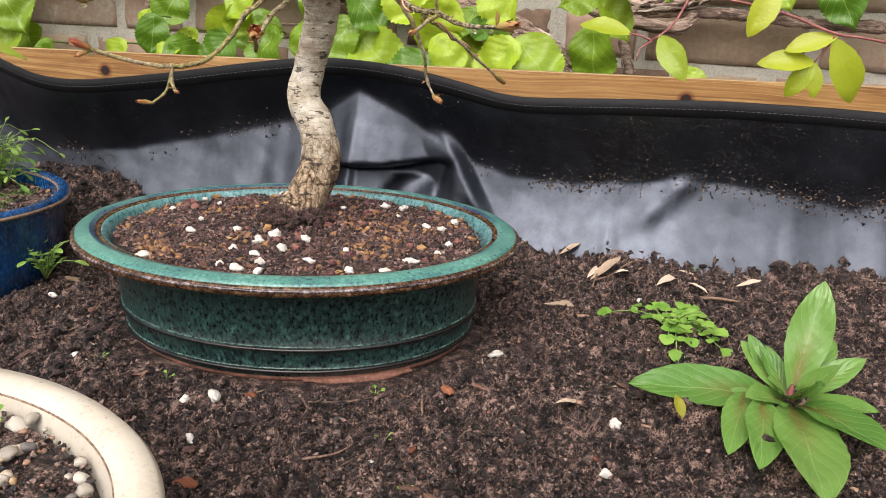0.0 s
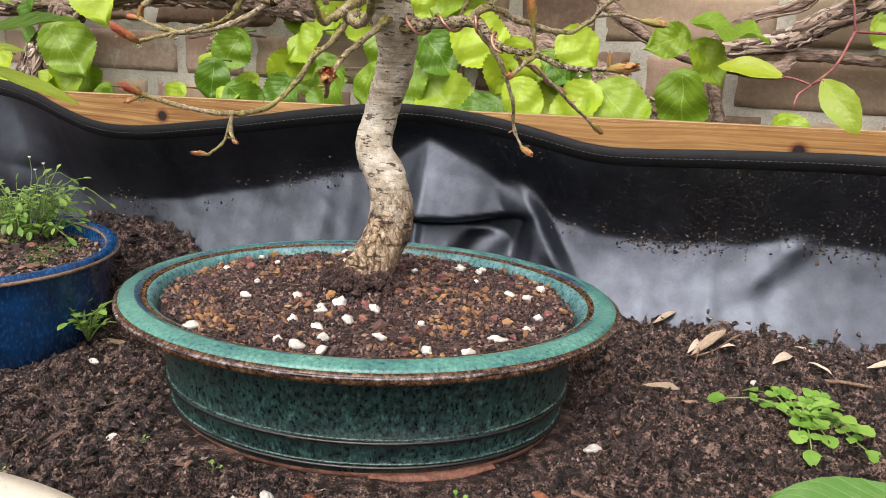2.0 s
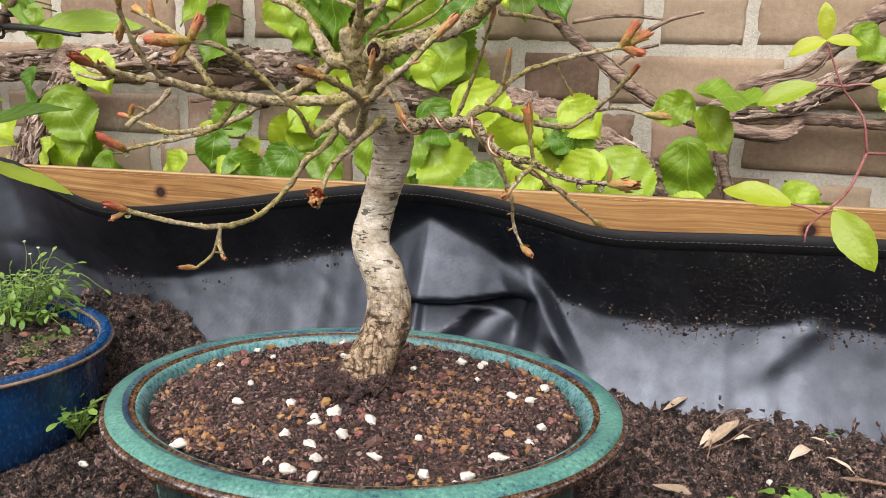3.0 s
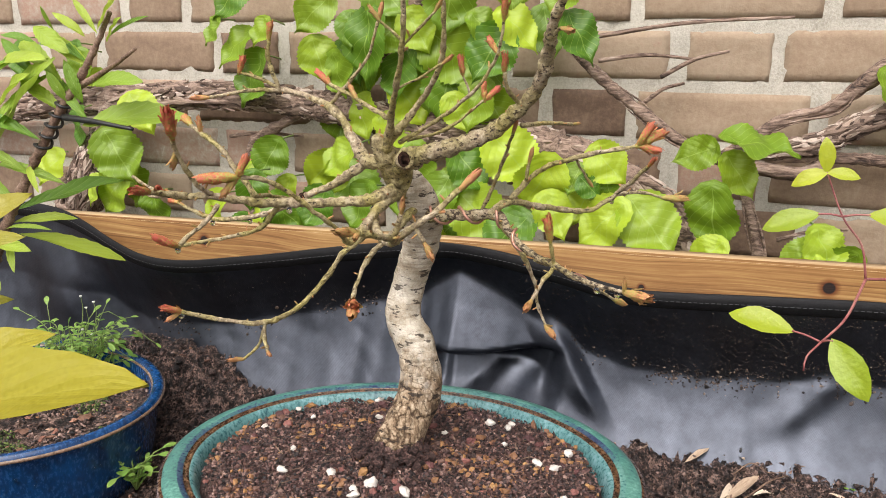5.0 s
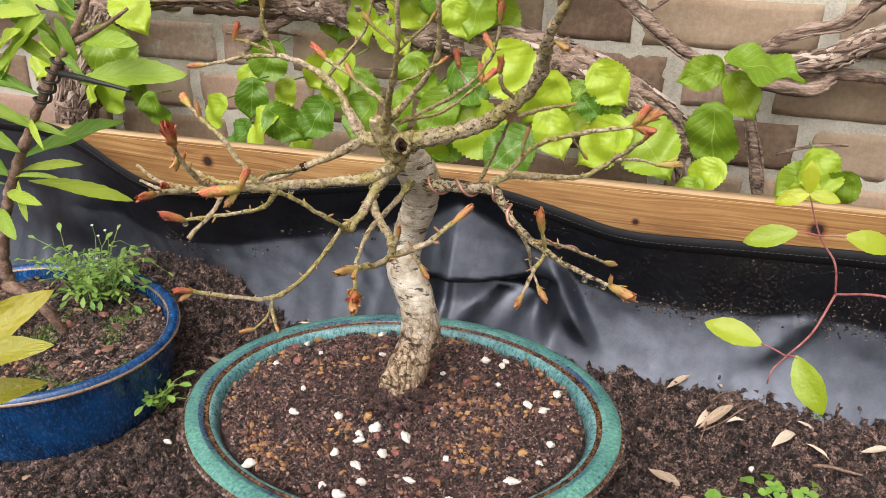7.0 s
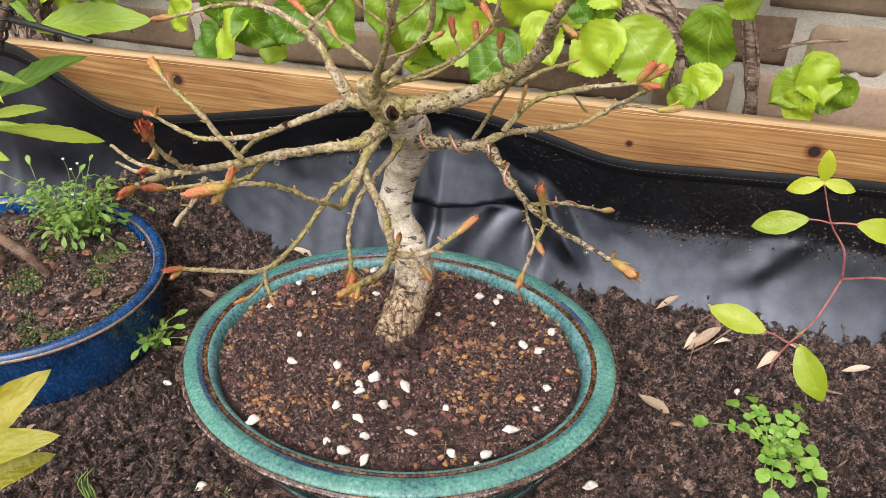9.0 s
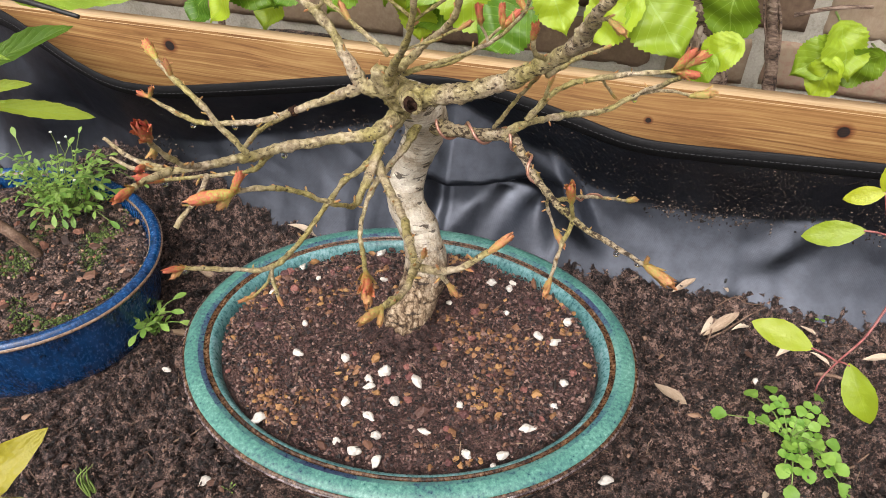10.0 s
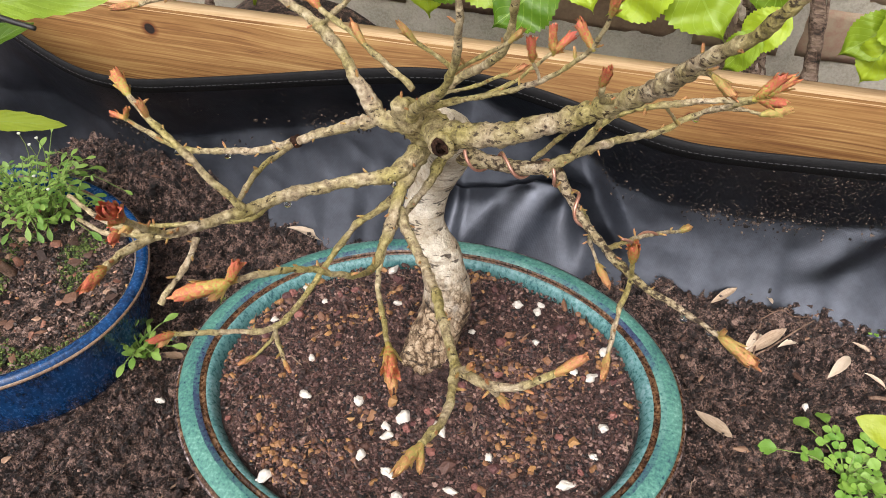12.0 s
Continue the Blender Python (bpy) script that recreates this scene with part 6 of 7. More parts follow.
SHOOTS = [((-0.588, 0.555, 0.222), (-0.523, 0.604, 0.199)), ((-0.590, 0.552, 0.232), (-0.548, 0.570, 0.243)), ((-0.592, 0.545, 0.228), (-0.560, 0.550, 0.238)), ((-0.590, 0.556, 0.242), (-0.539, 0.623, 0.268)),
          ((-0.590, 0.545, 0.225), (-0.570, 0.525, 0.200)), ((-0.560, 0.545, 0.275), (-0.585, 0.530, 0.300)), ((-0.585, 0.535, 0.300), (-0.545, 0.525, 0.366)), ((-0.590, 0.540, 0.350), (-0.550, 0.545, 0.372)),
          ((-0.540, 0.548, 0.350), (-0.585, 0.552, 0.385)), ((-0.520, 0.548, 0.350), (-0.575, 0.555, 0.392)), ((-0.495, 0.548, 0.365), (-0.560, 0.553, 0.400)), ((-0.490, 0.548, 0.360), (-0.535, 0.553, 0.385))]
SHOOTS2 = [((-0.472, 0.548, 0.382), (-0.440, 0.548, 0.400)), ((-0.522, 0.546, 0.328), (-0.552, 0.538, 0.355)), ((-0.494, 0.546, 0.318), (-0.530, 0.540, 0.360)), ((-0.500, 0.546, 0.318), (-0.420, 0.560, 0.333)),
           ((-0.480, 0.546, 0.385), (-0.500, 0.546, 0.412)), ((-0.600, 0.545, 0.230), (-0.640, 0.530, 0.275)), ((-0.605, 0.545, 0.220), (-0.655, 0.535, 0.230)), ((-0.575, 0.540, 0.255), (-0.620, 0.520, 0.290)),
           ((-0.600, 0.540, 0.215), (-0.545, 0.515, 0.225)), ((-0.620, 0.545, 0.195), (-0.585, 0.520, 0.185)), ((-0.560, 0.546, 0.282), (-0.535, 0.520, 0.280)), ((-0.478, 0.546, 0.388), (-0.450, 0.535, 0.415)),
           ((-0.540, 0.540, 0.305), (-0.600, 0.520, 0.335)), ((-0.620, 0.530, 0.330), (-0.590, 0.520, 0.390))]
SHOOTS3 = [((-0.584, 0.545, 0.305), (-0.524, 0.535, 0.371)), ((-0.514, 0.545, 0.335), (-0.521, 0.535, 0.357)), ((-0.499, 0.545, 0.334), (-0.504, 0.535, 0.365)), ((-0.537, 0.545, 0.389), (-0.501, 0.535, 0.373)),
           ((-0.540, 0.545, 0.379), (-0.561, 0.535, 0.386)), ((-0.491, 0.545, 0.383), (-0.508, 0.535, 0.402)), ((-0.470, 0.545, 0.379), (-0.451, 0.535, 0.397)), ((-0.488, 0.545, 0.348), (-0.439, 0.535, 0.356)),
           ((-0.595, 0.545, 0.281), (-0.536, 0.535, 0.288)), ((-0.586, 0.545, 0.325), (-0.545, 0.535, 0.358)), ((-0.519, 0.545, 0.387), (-0.520, 0.535, 0.403)), ((-0.578, 0.545, 0.361), (-0.530, 0.535, 0.375))]
FULL = [leaf_mesh("leaf", SHRUB_LEAF, 1.0, w, 0.5, 0.35, c, 0.05, 0.10, 18, 4, k + 5) for k, (w, c) in enumerate(((0.30, 0.15), (0.26, 0.25), (0.34, 0.1)))]
for k, (b, t) in enumerate(SHOOTS + SHOOTS2 + SHOOTS3):
    put("leaf", FULL[k % 3] if 26 <= k < 34 or k > 11 and k % 2 else NARROW[k % 4], shrub, aim(b, t, (0.3 * math.sin(k * 2.1), -0.75, 0.8), (Vector(t) - Vector(b)).length * 1.02))


# ---- weeds ----
ROUND = [leaf_mesh("leaflet", CRESS_LEAF, 1.0, w, 0.5, 0.15, 0.15, 0.06, 0.06, 8, 4, k) for k, w in enumerate((0.95, 0.85, 0.75))]
SMALL = [leaf_mesh("leaflet", WEED_LEAF, 1.0, w, 0.6, 0.2, 0.3, 0.0, 0.05, 6, 2, k) for k, w in enumerate((0.42, 0.34, 0.48))]


def pinnate(parent, base, tip, pairs, size, leaves, stem=0.0006, end=1.5, rise=0.3, material=GREEN_STEM, arch=0.25, start=0.30):
    """A stalk with paired leaflets and a larger one at its end."""
    b, t = Vector(base), Vector(tip)
    mid = (b + t) / 2 + Vector((0, 0, (t - b).length * arch))
    part("stalk", tube(bmesh.new(), [(*b, stem * 1.4), (*mid, stem), (*t, stem * 0.8)], 5, 0.008), material, parent)
    along = smooth_path([Vector((*b, 0)), Vector((*mid, 0)), Vector((*t, 0))], 0.001)
    for k in range(pairs):
        i = int(len(along) * (start + (0.92 - start) * k / pairs))
        p, d = along[i].xyz, (along[min(i + 3, len(along) - 1)] - along[i - 3]).xyz.normalized()
        side = d.cross(Vector((0, 0, 1))).normalized()
        for s in (-1, 1):
            put("leaflet", leaves[(k + s) % len(leaves)], parent, aim(p, p + side * s + d * 0.5 + Vector((0, 0, rise)), (d.x * -0.3, -0.3, 1), size * (0.7 + 0.3 * k / pairs)))
    d = (along[-1] - along[-4]).xyz.normalized()
    put("leaflet", leaves[0], parent, aim(t, t + d, (0.1, -0.3, 1), size * end))


cress = thing("cress_rosette", (0.062, 0.586, 0.010), "small rosette weed with round bright green leaflets", "weed", "weeds on the soil")
CROWN = (0.064, 0.587, 0.011)
for tx, ty, lift, pairs, size in ((0.014, 0.592, 0.012, 2, 0.0088), (0.039, 0.620, 0.009, 2, 0.0088), (0.053, 0.628, 0.010, 4, 0.0084), (0.087, 0.628, 0.010, 3, 0.0090), (0.086, 0.605, 0.012, 2, 0.0086), (0.091, 0.588, 0.010, 3, 0.0082), (0.098, 0.554, 0.007, 4, 0.0088), (0.063, 0.542, 0.007, 3, 0.0092), (0.057, 0.556, 0.012, 3, 0.0086), (0.073, 0.557, 0.012, 3, 0.0084), (0.089, 0.574, 0.014, 3, 0.0080), (0.048, 0.595, 0.010, 2, 0.0076), (0.069, 0.602, 0.018, 3, 0.0070), (0.061, 0.575, 0.016, 3, 0.0070), (0.076, 0.592, 0.017, 2, 0.0066), (0.082, 0.566, 0.022, 2, 0.0080), (0.074, 0.572, 0.026, 2, 0.0074), (0.092, 0.562, 0.019, 2, 0.0082), (0.068, 0.560, 0.021, 2, 0.0078)):
    pinnate(cress, CROWN, (tx, ty, 0.007 + lift), pairs, size, ROUND, arch=0.16, end=1.45)
tiny = thing("clover_seedling", (0.102, 0.735, 0.020), "tiny pale green seedling cluster by the liner", "weed", "weeds on the soil")
for k in range(15):
    w, q = k * 2.4, 0.35 + 0.65 * (k % 5) / 4
    b = Vector((0.098, 0.732, ground_level(0.098, 0.732)))
    pinnate(tiny, b, b + Vector((0.010 * q * math.cos(w), 0.009 * q * math.sin(w), 0.008 - 0.004 * q)), 0, 0.0044, ROUND, end=1.0)

pot_weed = thing("bittercress", (-0.625, 0.632, 0.060), "bushy pale green flowering weed in the blue pot", "weed", "weeds in pots")
r = random.Random(12)
for k in range(84):
    w, h = r.uniform(0, 6.28), 0.004 + 0.052 * r.random() ** 1.2
    reach = r.uniform(0.016, 0.062)
    q = r.uniform(0.002, 0.030)
    b = (-0.625 + q * math.cos(w), 0.632 + 0.5 * q * math.sin(w), 0.058)
    w += r.uniform(-1.2, 1.2)
    pinnate(pot_weed, b, (b[0] + reach * math.cos(w), b[1] + reach * 0.6 * math.sin(w), 0.064 + h), 2 + k % 2, r.uniform(0.0066, 0.0112), SMALL, 0.00045, 1.15, r.uniform(-0.5, 0.7), arch=r.uniform(0.05, 0.55), start=0.50)
PETAL = surface("white_petals", [(0.3, (0.62, 0.64, 0.55)), (0.7, (0.80, 0.81, 0.76))], 300, 900)
for k in range(5):
    w, q = r.uniform(0, 6.28), r.uniform(0.01, 0.045)
    x, y, z = -0.625 + q * math.cos(w), 0.632 + 0.6 * q * math.sin(w), r.uniform(0.105, 0.135)
    part("flower_stalk", tube(bmesh.new(), [(-0.625 + 0.3 * q * math.cos(w), 0.632, 0.060, 0.0005), (x, y, z - 0.02, 0.0004), (x, y, z, 0.0003)], 5, 0.006), GREEN_STEM, pot_weed)
    bm = bmesh.new()
    for e in range(6):
        tube(bm, [(x, y, z, 0.0006), (x + 0.0007 * math.cos(e * 1.05), y + 0.0007 * math.sin(e * 1.05), z + 0.0010, 0.0008), (x + 0.0014 * math.cos(e * 1.05), y + 0.0014 * math.sin(e * 1.05), z + 0.0014, 0.0003)], 5, 0.001)
    part("flower", bm, PETAL, pot_weed, "tiny white flower head")
side_weed = thing("bittercress", (-0.487, 0.548, 0.004), "small green weed seedling between the pots", "weed", "weeds on the soil")
for k in range(11):
    w, h = k * 2.4, r.uniform(0.006, 0.036)
    pinnate(side_weed, (-0.487, 0.548, 0.004), (-0.487 + 0.026 * math.cos(w), 0.548 + 0.022 * math.sin(w), 0.010 + h), 2, 0.0115, SMALL, 0.0007, 1.2)

# broad-leaved rosette
broad = thing("broadleaf_plant", (0.1334, 0.487, 0.008), "broad-leaved green rosette plant with reddish midribs", "plant")
WIDE = [leaf_mesh("leaf", BROAD_LEAF, 1.0, w, 0.52, 0.35, c, 0.015, 0.06, 18, 6, k + 20) for k, (w, c) in enumerate(((0.31, 0.14), (0.35, 0.10), (0.31, 0.08)))]
C0 = Vector((0.1300, 0.480, 0.016))
for k, (tip, face) in enumerate((((0.0262, 0.4460, 0.010), (0, -0.5, 1)), ((0.1480, 0.508, 0.090), (-0.25, -1, 0.3)), ((0.1180, 0.352, 0.006), (0, -0.6, 1)), ((0.1620, 0.396, 0.016), (0, -0.4, 1)), ((0.0960, 0.516, 0.020), (0, -0.7, 1)), ((0.1840, 0.500, 0.022), (0, -0.6, 1)), ((0.1100, 0.510, 0.030), (0, -0.8, 1)), ((0.1050, 0.455, 0.020), (0, -0.5, 1)), ((0.1560, 0.455, 0.040), (0, -0.7, 1)), ((0.1150, 0.450, 0.012), (0, -0.5, 1)), ((0.0930, 0.436, 0.012), (0, -0.5, 1)), ((0.1050, 0.508, 0.026), (0.2, -0.8, 1)), ((0.1700, 0.520, 0.030), (0, -0.8, 1)), ((0.1380, 0.440, 0.030), (0, -0.6, 1)), ((0.1700, 0.440, 0.010), (0, -0.5, 1)))):
    d = Vector(tip) - C0
    put("leaf", WIDE[k % 3], broad, aim(C0 + d * 0.06, Vector(tip) + Vector((0, 0, 0.029)), face, d.length * 0.97))
for k, (b, t) in enumerate((((0.0960, 0.458, 0.028), (0.0800, 0.398, 0.026)), ((0.1060, 0.452, 0.028), (0.0950, 0.386, 0.026)), ((0.1036, 0.462, 0.026), (0.0880, 0.460, 0.028)), ((0.1016, 0.451, 0.022), (0.1121, 0.440, 0.022)), ((0.1120, 0.470, 0.020), (0.0990, 0.452, 0.026)), ((0.1213, 0.490, 0.020), (0.1060, 0.512, 0.046)), ((0.1780, 0.420, 0.012), (0.2000, 0.402, 0.012)), ((0.1700, 0.405, 0.012), (0.1760, 0.385, 0.014)))):
    put("leaf", WIDE[k % 3], broad, aim(b, t, (0.2 * math.sin(k), -0.6, 1), math.dist(b, t) * 1.05))
part("crown", tube(bmesh.new(), [(0.1300, 0.480, -0.004, 0.0045), (0.1300, 0.480, 0.014, 0.004), (0.1302, 0.480, 0.022, 0.0025), (0.1302, 0.480, 0.027, 0.001)], 9, 0.003), RED_STEM, broad, "reddish crown")

# red-stemmed climber hanging into the view
climber = thing("red_climber", (0.40, 0.50, 0.010), "trailing red-stemmed climber with yellow-green leaves", "climber")
OVAL = [leaf_mesh("leaf", YELLOW_LEAF, 1.0, w, 0.5, 0.25, c, 0.02, 0.06, 12, 4, k + 40) for k, (w, c) in enumerate(((0.46, 0.12), (0.50, 0.28)))]
part("stem", tube(bmesh.new(), [(x, y, z, 0.78 * r_) for x, y, z, r_ in [(0.42, 0.52, 0.0, 0.0016), (0.36, 0.515, 0.14, 0.0014), (0.27, 0.505, 0.225, 0.0012), (0.144, 0.490, 0.2465, 0.0010), (0.116, 0.490, 0.250, 0.0010), (0.085, 0.488, 0.260, 0.0010), (0.053, 0.485, 0.2660, 0.0009), (0.030, 0.477, 0.2670, 0.0009)]], 8, 0.004), RED_STEM, climber)
part("stem", tube(bmesh.new(), [(x, y, z, 0.78 * r_) for x, y, z, r_ in [(0.116, 0.490, 0.250, 0.0008), (0.112, 0.490, 0.241, 0.0007), (0.107, 0.490, 0.233, 0.0006)]], 7, 0.003), RED_STEM, climber)
part("stem", tube(bmesh.new(), [(x, y, z, 0.78 * r_) for x, y, z, r_ in [(0.030, 0.477, 0.2670, 0.0009), (0.021, 0.462, 0.2510, 0.0008), (0.010, 0.450, 0.2420, 0.0007), (0.003, 0.441, 0.2370, 0.0006), (0.002, 0.438, 0.2310, 0.0005)]], 7, 0.003), RED_STEM, climber)
part("stem", tube(bmesh.new(), [(x, y, z, 0.78 * r_) for x, y, z, r_ in [(0.030, 0.477, 0.2670, 0.0008), (0.0265, 0.479, 0.2830, 0.0007), (0.0170, 0.4815, 0.2960, 0.0006), (0.0080, 0.4845, 0.3170, 0.0005)]], 7, 0.003), RED_STEM, climber)
for b, t in (((0.009, 0.4495, 0.2420), (-0.003, 0.452, 0.2450)), ((0.010, 0.4495, 0.2420), (0.014, 0.446, 0.2440)), ((0.0170, 0.4815, 0.2960), (0.006, 0.4815, 0.2965)), ((0.0170, 0.4815, 0.2960), (0.029, 0.4815, 0.2975))):
    part("stalk", tube(bmesh.new(), [(*b, 0.0006), (*((Vector(b) + Vector(t)) / 2 + Vector((0, 0, 0.0006))), 0.0005), (*t, 0.0005)], 6, 0.002), RED_STEM, climber)
FRONT_LEAVES = (((-0.003, 0.452, 0.245), (-0.03, 0.456, 0.251), (0, -0.7, 0.8)), ((0.014, 0.446, 0.244), (0.0255, 0.427, 0.227), (-0.2, -1, 0.3)), ((0.006, 0.4815, 0.2965), (-0.018, 0.48, 0.289), (0, -0.8, 0.7)), ((0.029, 0.4815, 0.2975), (0.052, 0.48, 0.296), (0, -0.8, 0.7)), ((0.008, 0.4845, 0.317), (0.006, 0.4835, 0.333), (0, -1, 0.2)), ((0.008, 0.4845, 0.317), (-0.007, 0.4815, 0.312), (0, -0.8, 0.6)), ((0.008, 0.4845, 0.317), (0.022, 0.4815, 0.316), (0, -0.8, 0.6)))
SIDE_LEAVES = (((0.078, 0.483, 0.274), (0.066, 0.47, 0.25), (0, -1, 0.3)), ((0.107, 0.49, 0.233), (0.0765, 0.488, 0.233), (0, -0.8, 0.6)), ((0.107, 0.49, 0.233), (0.094, 0.486, 0.214), (0, -0.9, 0.4)), ((0.107, 0.49, 0.233), (0.11, 0.486, 0.2135), (0, -0.9, 0.4)), ((0.116, 0.49, 0.246), (0.135, 0.486, 0.213), (0, -0.9, 0.4)), ((0.116, 0.49, 0.248), (0.09, 0.488, 0.241), (0, -0.8, 0.6)))
for k, (b, t, f) in enumerate(FRONT_LEAVES + SIDE_LEAVES):
    put("leaf", OVAL[k % 2], climber, aim(b, t, f, (Vector(t) - Vector(b)).length * 1.05))

# sapling in the cream pot, its yellow-green leaves close to the path
sapling = thing("sapling", (-0.300, 0.235, 0.050), "sapling with yellow-green leaves in the cream pot", "sapling")
part("stem", tube(bmesh.new(), [(-0.296, 0.222, 0.045, 0.004), (-0.300, 0.228, 0.140, 0.0032), (-0.292, 0.236, 0.230, 0.0026), (-0.288, 0.240, 0.290, 0.002)], 8, 0.004, 0.1, 200), STEM_BROWN, sapling)
BIG = [leaf_mesh("leaf", OCHRE_LEAF, 1.0, w, 0.45, 0.3, c, 0.03, 0.05, 14, 4, k + 60) for k, (w, c) in enumerate(((0.30, 0.2), (0.26, 0.1)))]
for k, (b, t, f) in enumerate((((-0.290, 0.238, 0.300), (-0.252, 0.265, 0.333), (0.3, -0.8, 0.6)), ((-0.290, 0.236, 0.305), (-0.239, 0.252, 0.319), (0.2, -0.6, 0.8)), ((-0.290, 0.238, 0.285), (-0.256, 0.258, 0.297), (0.2, -0.6, 0.8)), ((-0.291, 0.236, 0.300), (-0.310, 0.215, 0.325), (0, -0.7, 0.7)), ((-0.291, 0.234, 0.262), (-0.322, 0.246, 0.272), (0, -0.6, 0.8)))):
    put("leaf", BIG[k % 2], sapling, aim(b, t, f, (Vector(t) - Vector(b)).length * 0.88))
part("twig", tube(bmesh.new(), [(-0.292, 0.236, 0.230, 0.002), (-0.262, 0.200, 0.262, 0.0016), (-0.222, 0.172, 0.290, 0.0012)], 7, 0.004, 0.1, 200), STEM_BROWN, sapling)
SLIM = [leaf_mesh("leaf", OCHRE_LEAF, 1.0, w, 0.5, 0.3, c, 0.02, 0.05, 14, 4, k + 70) for k, (w, c) in enumerate(((0.27, 0.05), (0.30, 0.1)))]
put("leaf", SLIM[0], sapling, aim((-0.221, 0.168, 0.2965), (-0.140, 0.179, 0.3160), (0, -0.35, 1), 0.083))
put("leaf", SLIM[1], sapling, aim((-0.221, 0.180, 0.292), (-0.180, 0.196, 0.3145), (0, -0.5, 1), 0.049))
seed = thing("seedling", (-0.285, 0.255, 0.058), "tiny seedlings with reddish leaves in the cream pot", "seedling")
for k in range(8):
    w = k * 2.4
    b = Vector((-0.285, 0.250, 0.058))
    pinnate(seed, b + Vector((0.006 * math.cos(w), 0.004 * math.sin(w), 0)), b + Vector((0.014 * math.cos(w), 0.009 * math.sin(w), 0.009)), 0, 0.0055, ROUND, end=1.0)

# ---- loose dry leaves and blades of grass ----
DRY = [leaf_mesh("dry_leaf", DRY_LEAF, 1.0, w, 0.55, 0.6, c, 0.02, 0.12, 10, 4, k + 80) for k, (w, c) in enumerate(((0.24, 0.22), (0.28, -0.2), (0.19, 0.4)))]
def lying(name, me, a, b, size, lift, label, category, group):
    """A flat thing lying on the soil from a towards b."""
    za, zb = (max(ground_level(x + dx, y + dy) for dx in (-0.003, 0, 0.003) for dy in (-0.003, 0, 0.003)) + lift for x, y in (a, b))
    ob = new(name, me)
    ob.matrix_world = aim((*a, za), (*b, zb), (0.2 * math.sin(a[0] * 900), -0.2, 1), size)
    return tagged(ob, label, category, group)


LEAVES = [((-0.0068, 0.6821), (0.0093, 0.7089)), ((-0.0036, 0.6830), (0.0255, 0.7040)), ((0.0191, 0.6900), (0.0501, 0.7140)), ((0.0563, 0.6683), (0.0784, 0.6976)), ((-0.0422, 0.6167), (-0.0159, 0.5928)), ((0.0848, 0.6808), (0.1050, 0.6740)), ((0.0784, 0.7096), (0.0930, 0.7029)), ((0.0092, 0.7417), (0.0126, 0.7266)), ((-0.4274, 0.7110), (-0.3761, 0.7199)), ((-0.4808, 0.5550), (-0.4545, 0.5635)),
          ((-0.036, 0.722), (-0.016, 0.738)), ((-0.0222, 0.4258), (0.0024, 0.4480)), ((0.0390, 0.5180), (0.0460, 0.5340)), ((0.128, 0.684), (0.150, 0.690)), ((-0.495, 0.634), (-0.460, 0.628)), ((0.040, 0.475), (0.056, 0.488)), ((0.0090, 0.4560), (0.0170, 0.4470))]
for k, (a, b) in enumerate(LEAVES):
    lying("dry_leaf", DRY[k % 3], a, b, math.dist(a, b), 0.0030, "curled beige dry leaf lying on the soil", "leaf", "dry leaves on the soil")
FALLEN = leaf_mesh("fallen_leaf", OCHRE_LEAF, 1.0, 0.42, 0.5, 0.3, 0.1, 0.02, 0.06, 10, 4, 95)
lying("fallen_leaf", FALLEN, (0.0520, 0.4420), (0.0560, 0.4270), 0.017, 0.0060, "small yellow fallen leaf beside the rosette", "leaf", "")
for k, (a, b) in enumerate((((-0.1030, 0.3650), (-0.0965, 0.3640)), ((-0.1010, 0.4460), (-0.0890, 0.4480)), ((-0.2230, 0.4030), (-0.2150, 0.4060)), ((-0.2180, 0.3060), (-0.2040, 0.3110)), ((0.0030, 0.3780), (0.0060, 0.3830)))):
    bm = bmesh.new()
    bmesh.ops.create_icosphere(bm, subdivisions=2, radius=0.5)
    for v in bm.verts:
        v.co *= 1 + 0.5 * noise.noise(v.co * 2.6 + Vector((k * 4, 0, 0)))
        v.co = Vector((v.co.x * 0.75, v.co.y + 0.5, v.co.z * 0.32))
    me = mesh_of(bm, "bark_chip", False)
    me.materials.append(RUST)
    lying("bark_chip", me, a, b, math.dist(a, b) * 0.85, 0.0010, "rust-red chip of bark on the soil", "bark chip", "bark chips on the soil")
for k, (x, y) in enumerate(((-0.442, 0.395), (-0.445, 0.392))):
    grass = thing("grass_tuft", (x, y, 0.0), "short blades of green grass in the soil", "grass", "grass blades")
    for q in range(3):
        part("blade", tube(bmesh.new(), [(x, y, -0.004, 0.0009), (x - 0.003 * q + 0.002, y, 0.012 + 0.004 * q, 0.0008), (x + 0.008 * (q - 1), y + 0.004, 0.026 + 0.006 * q, 0.0002)], 5, 0.004), GREEN_STEM, grass)
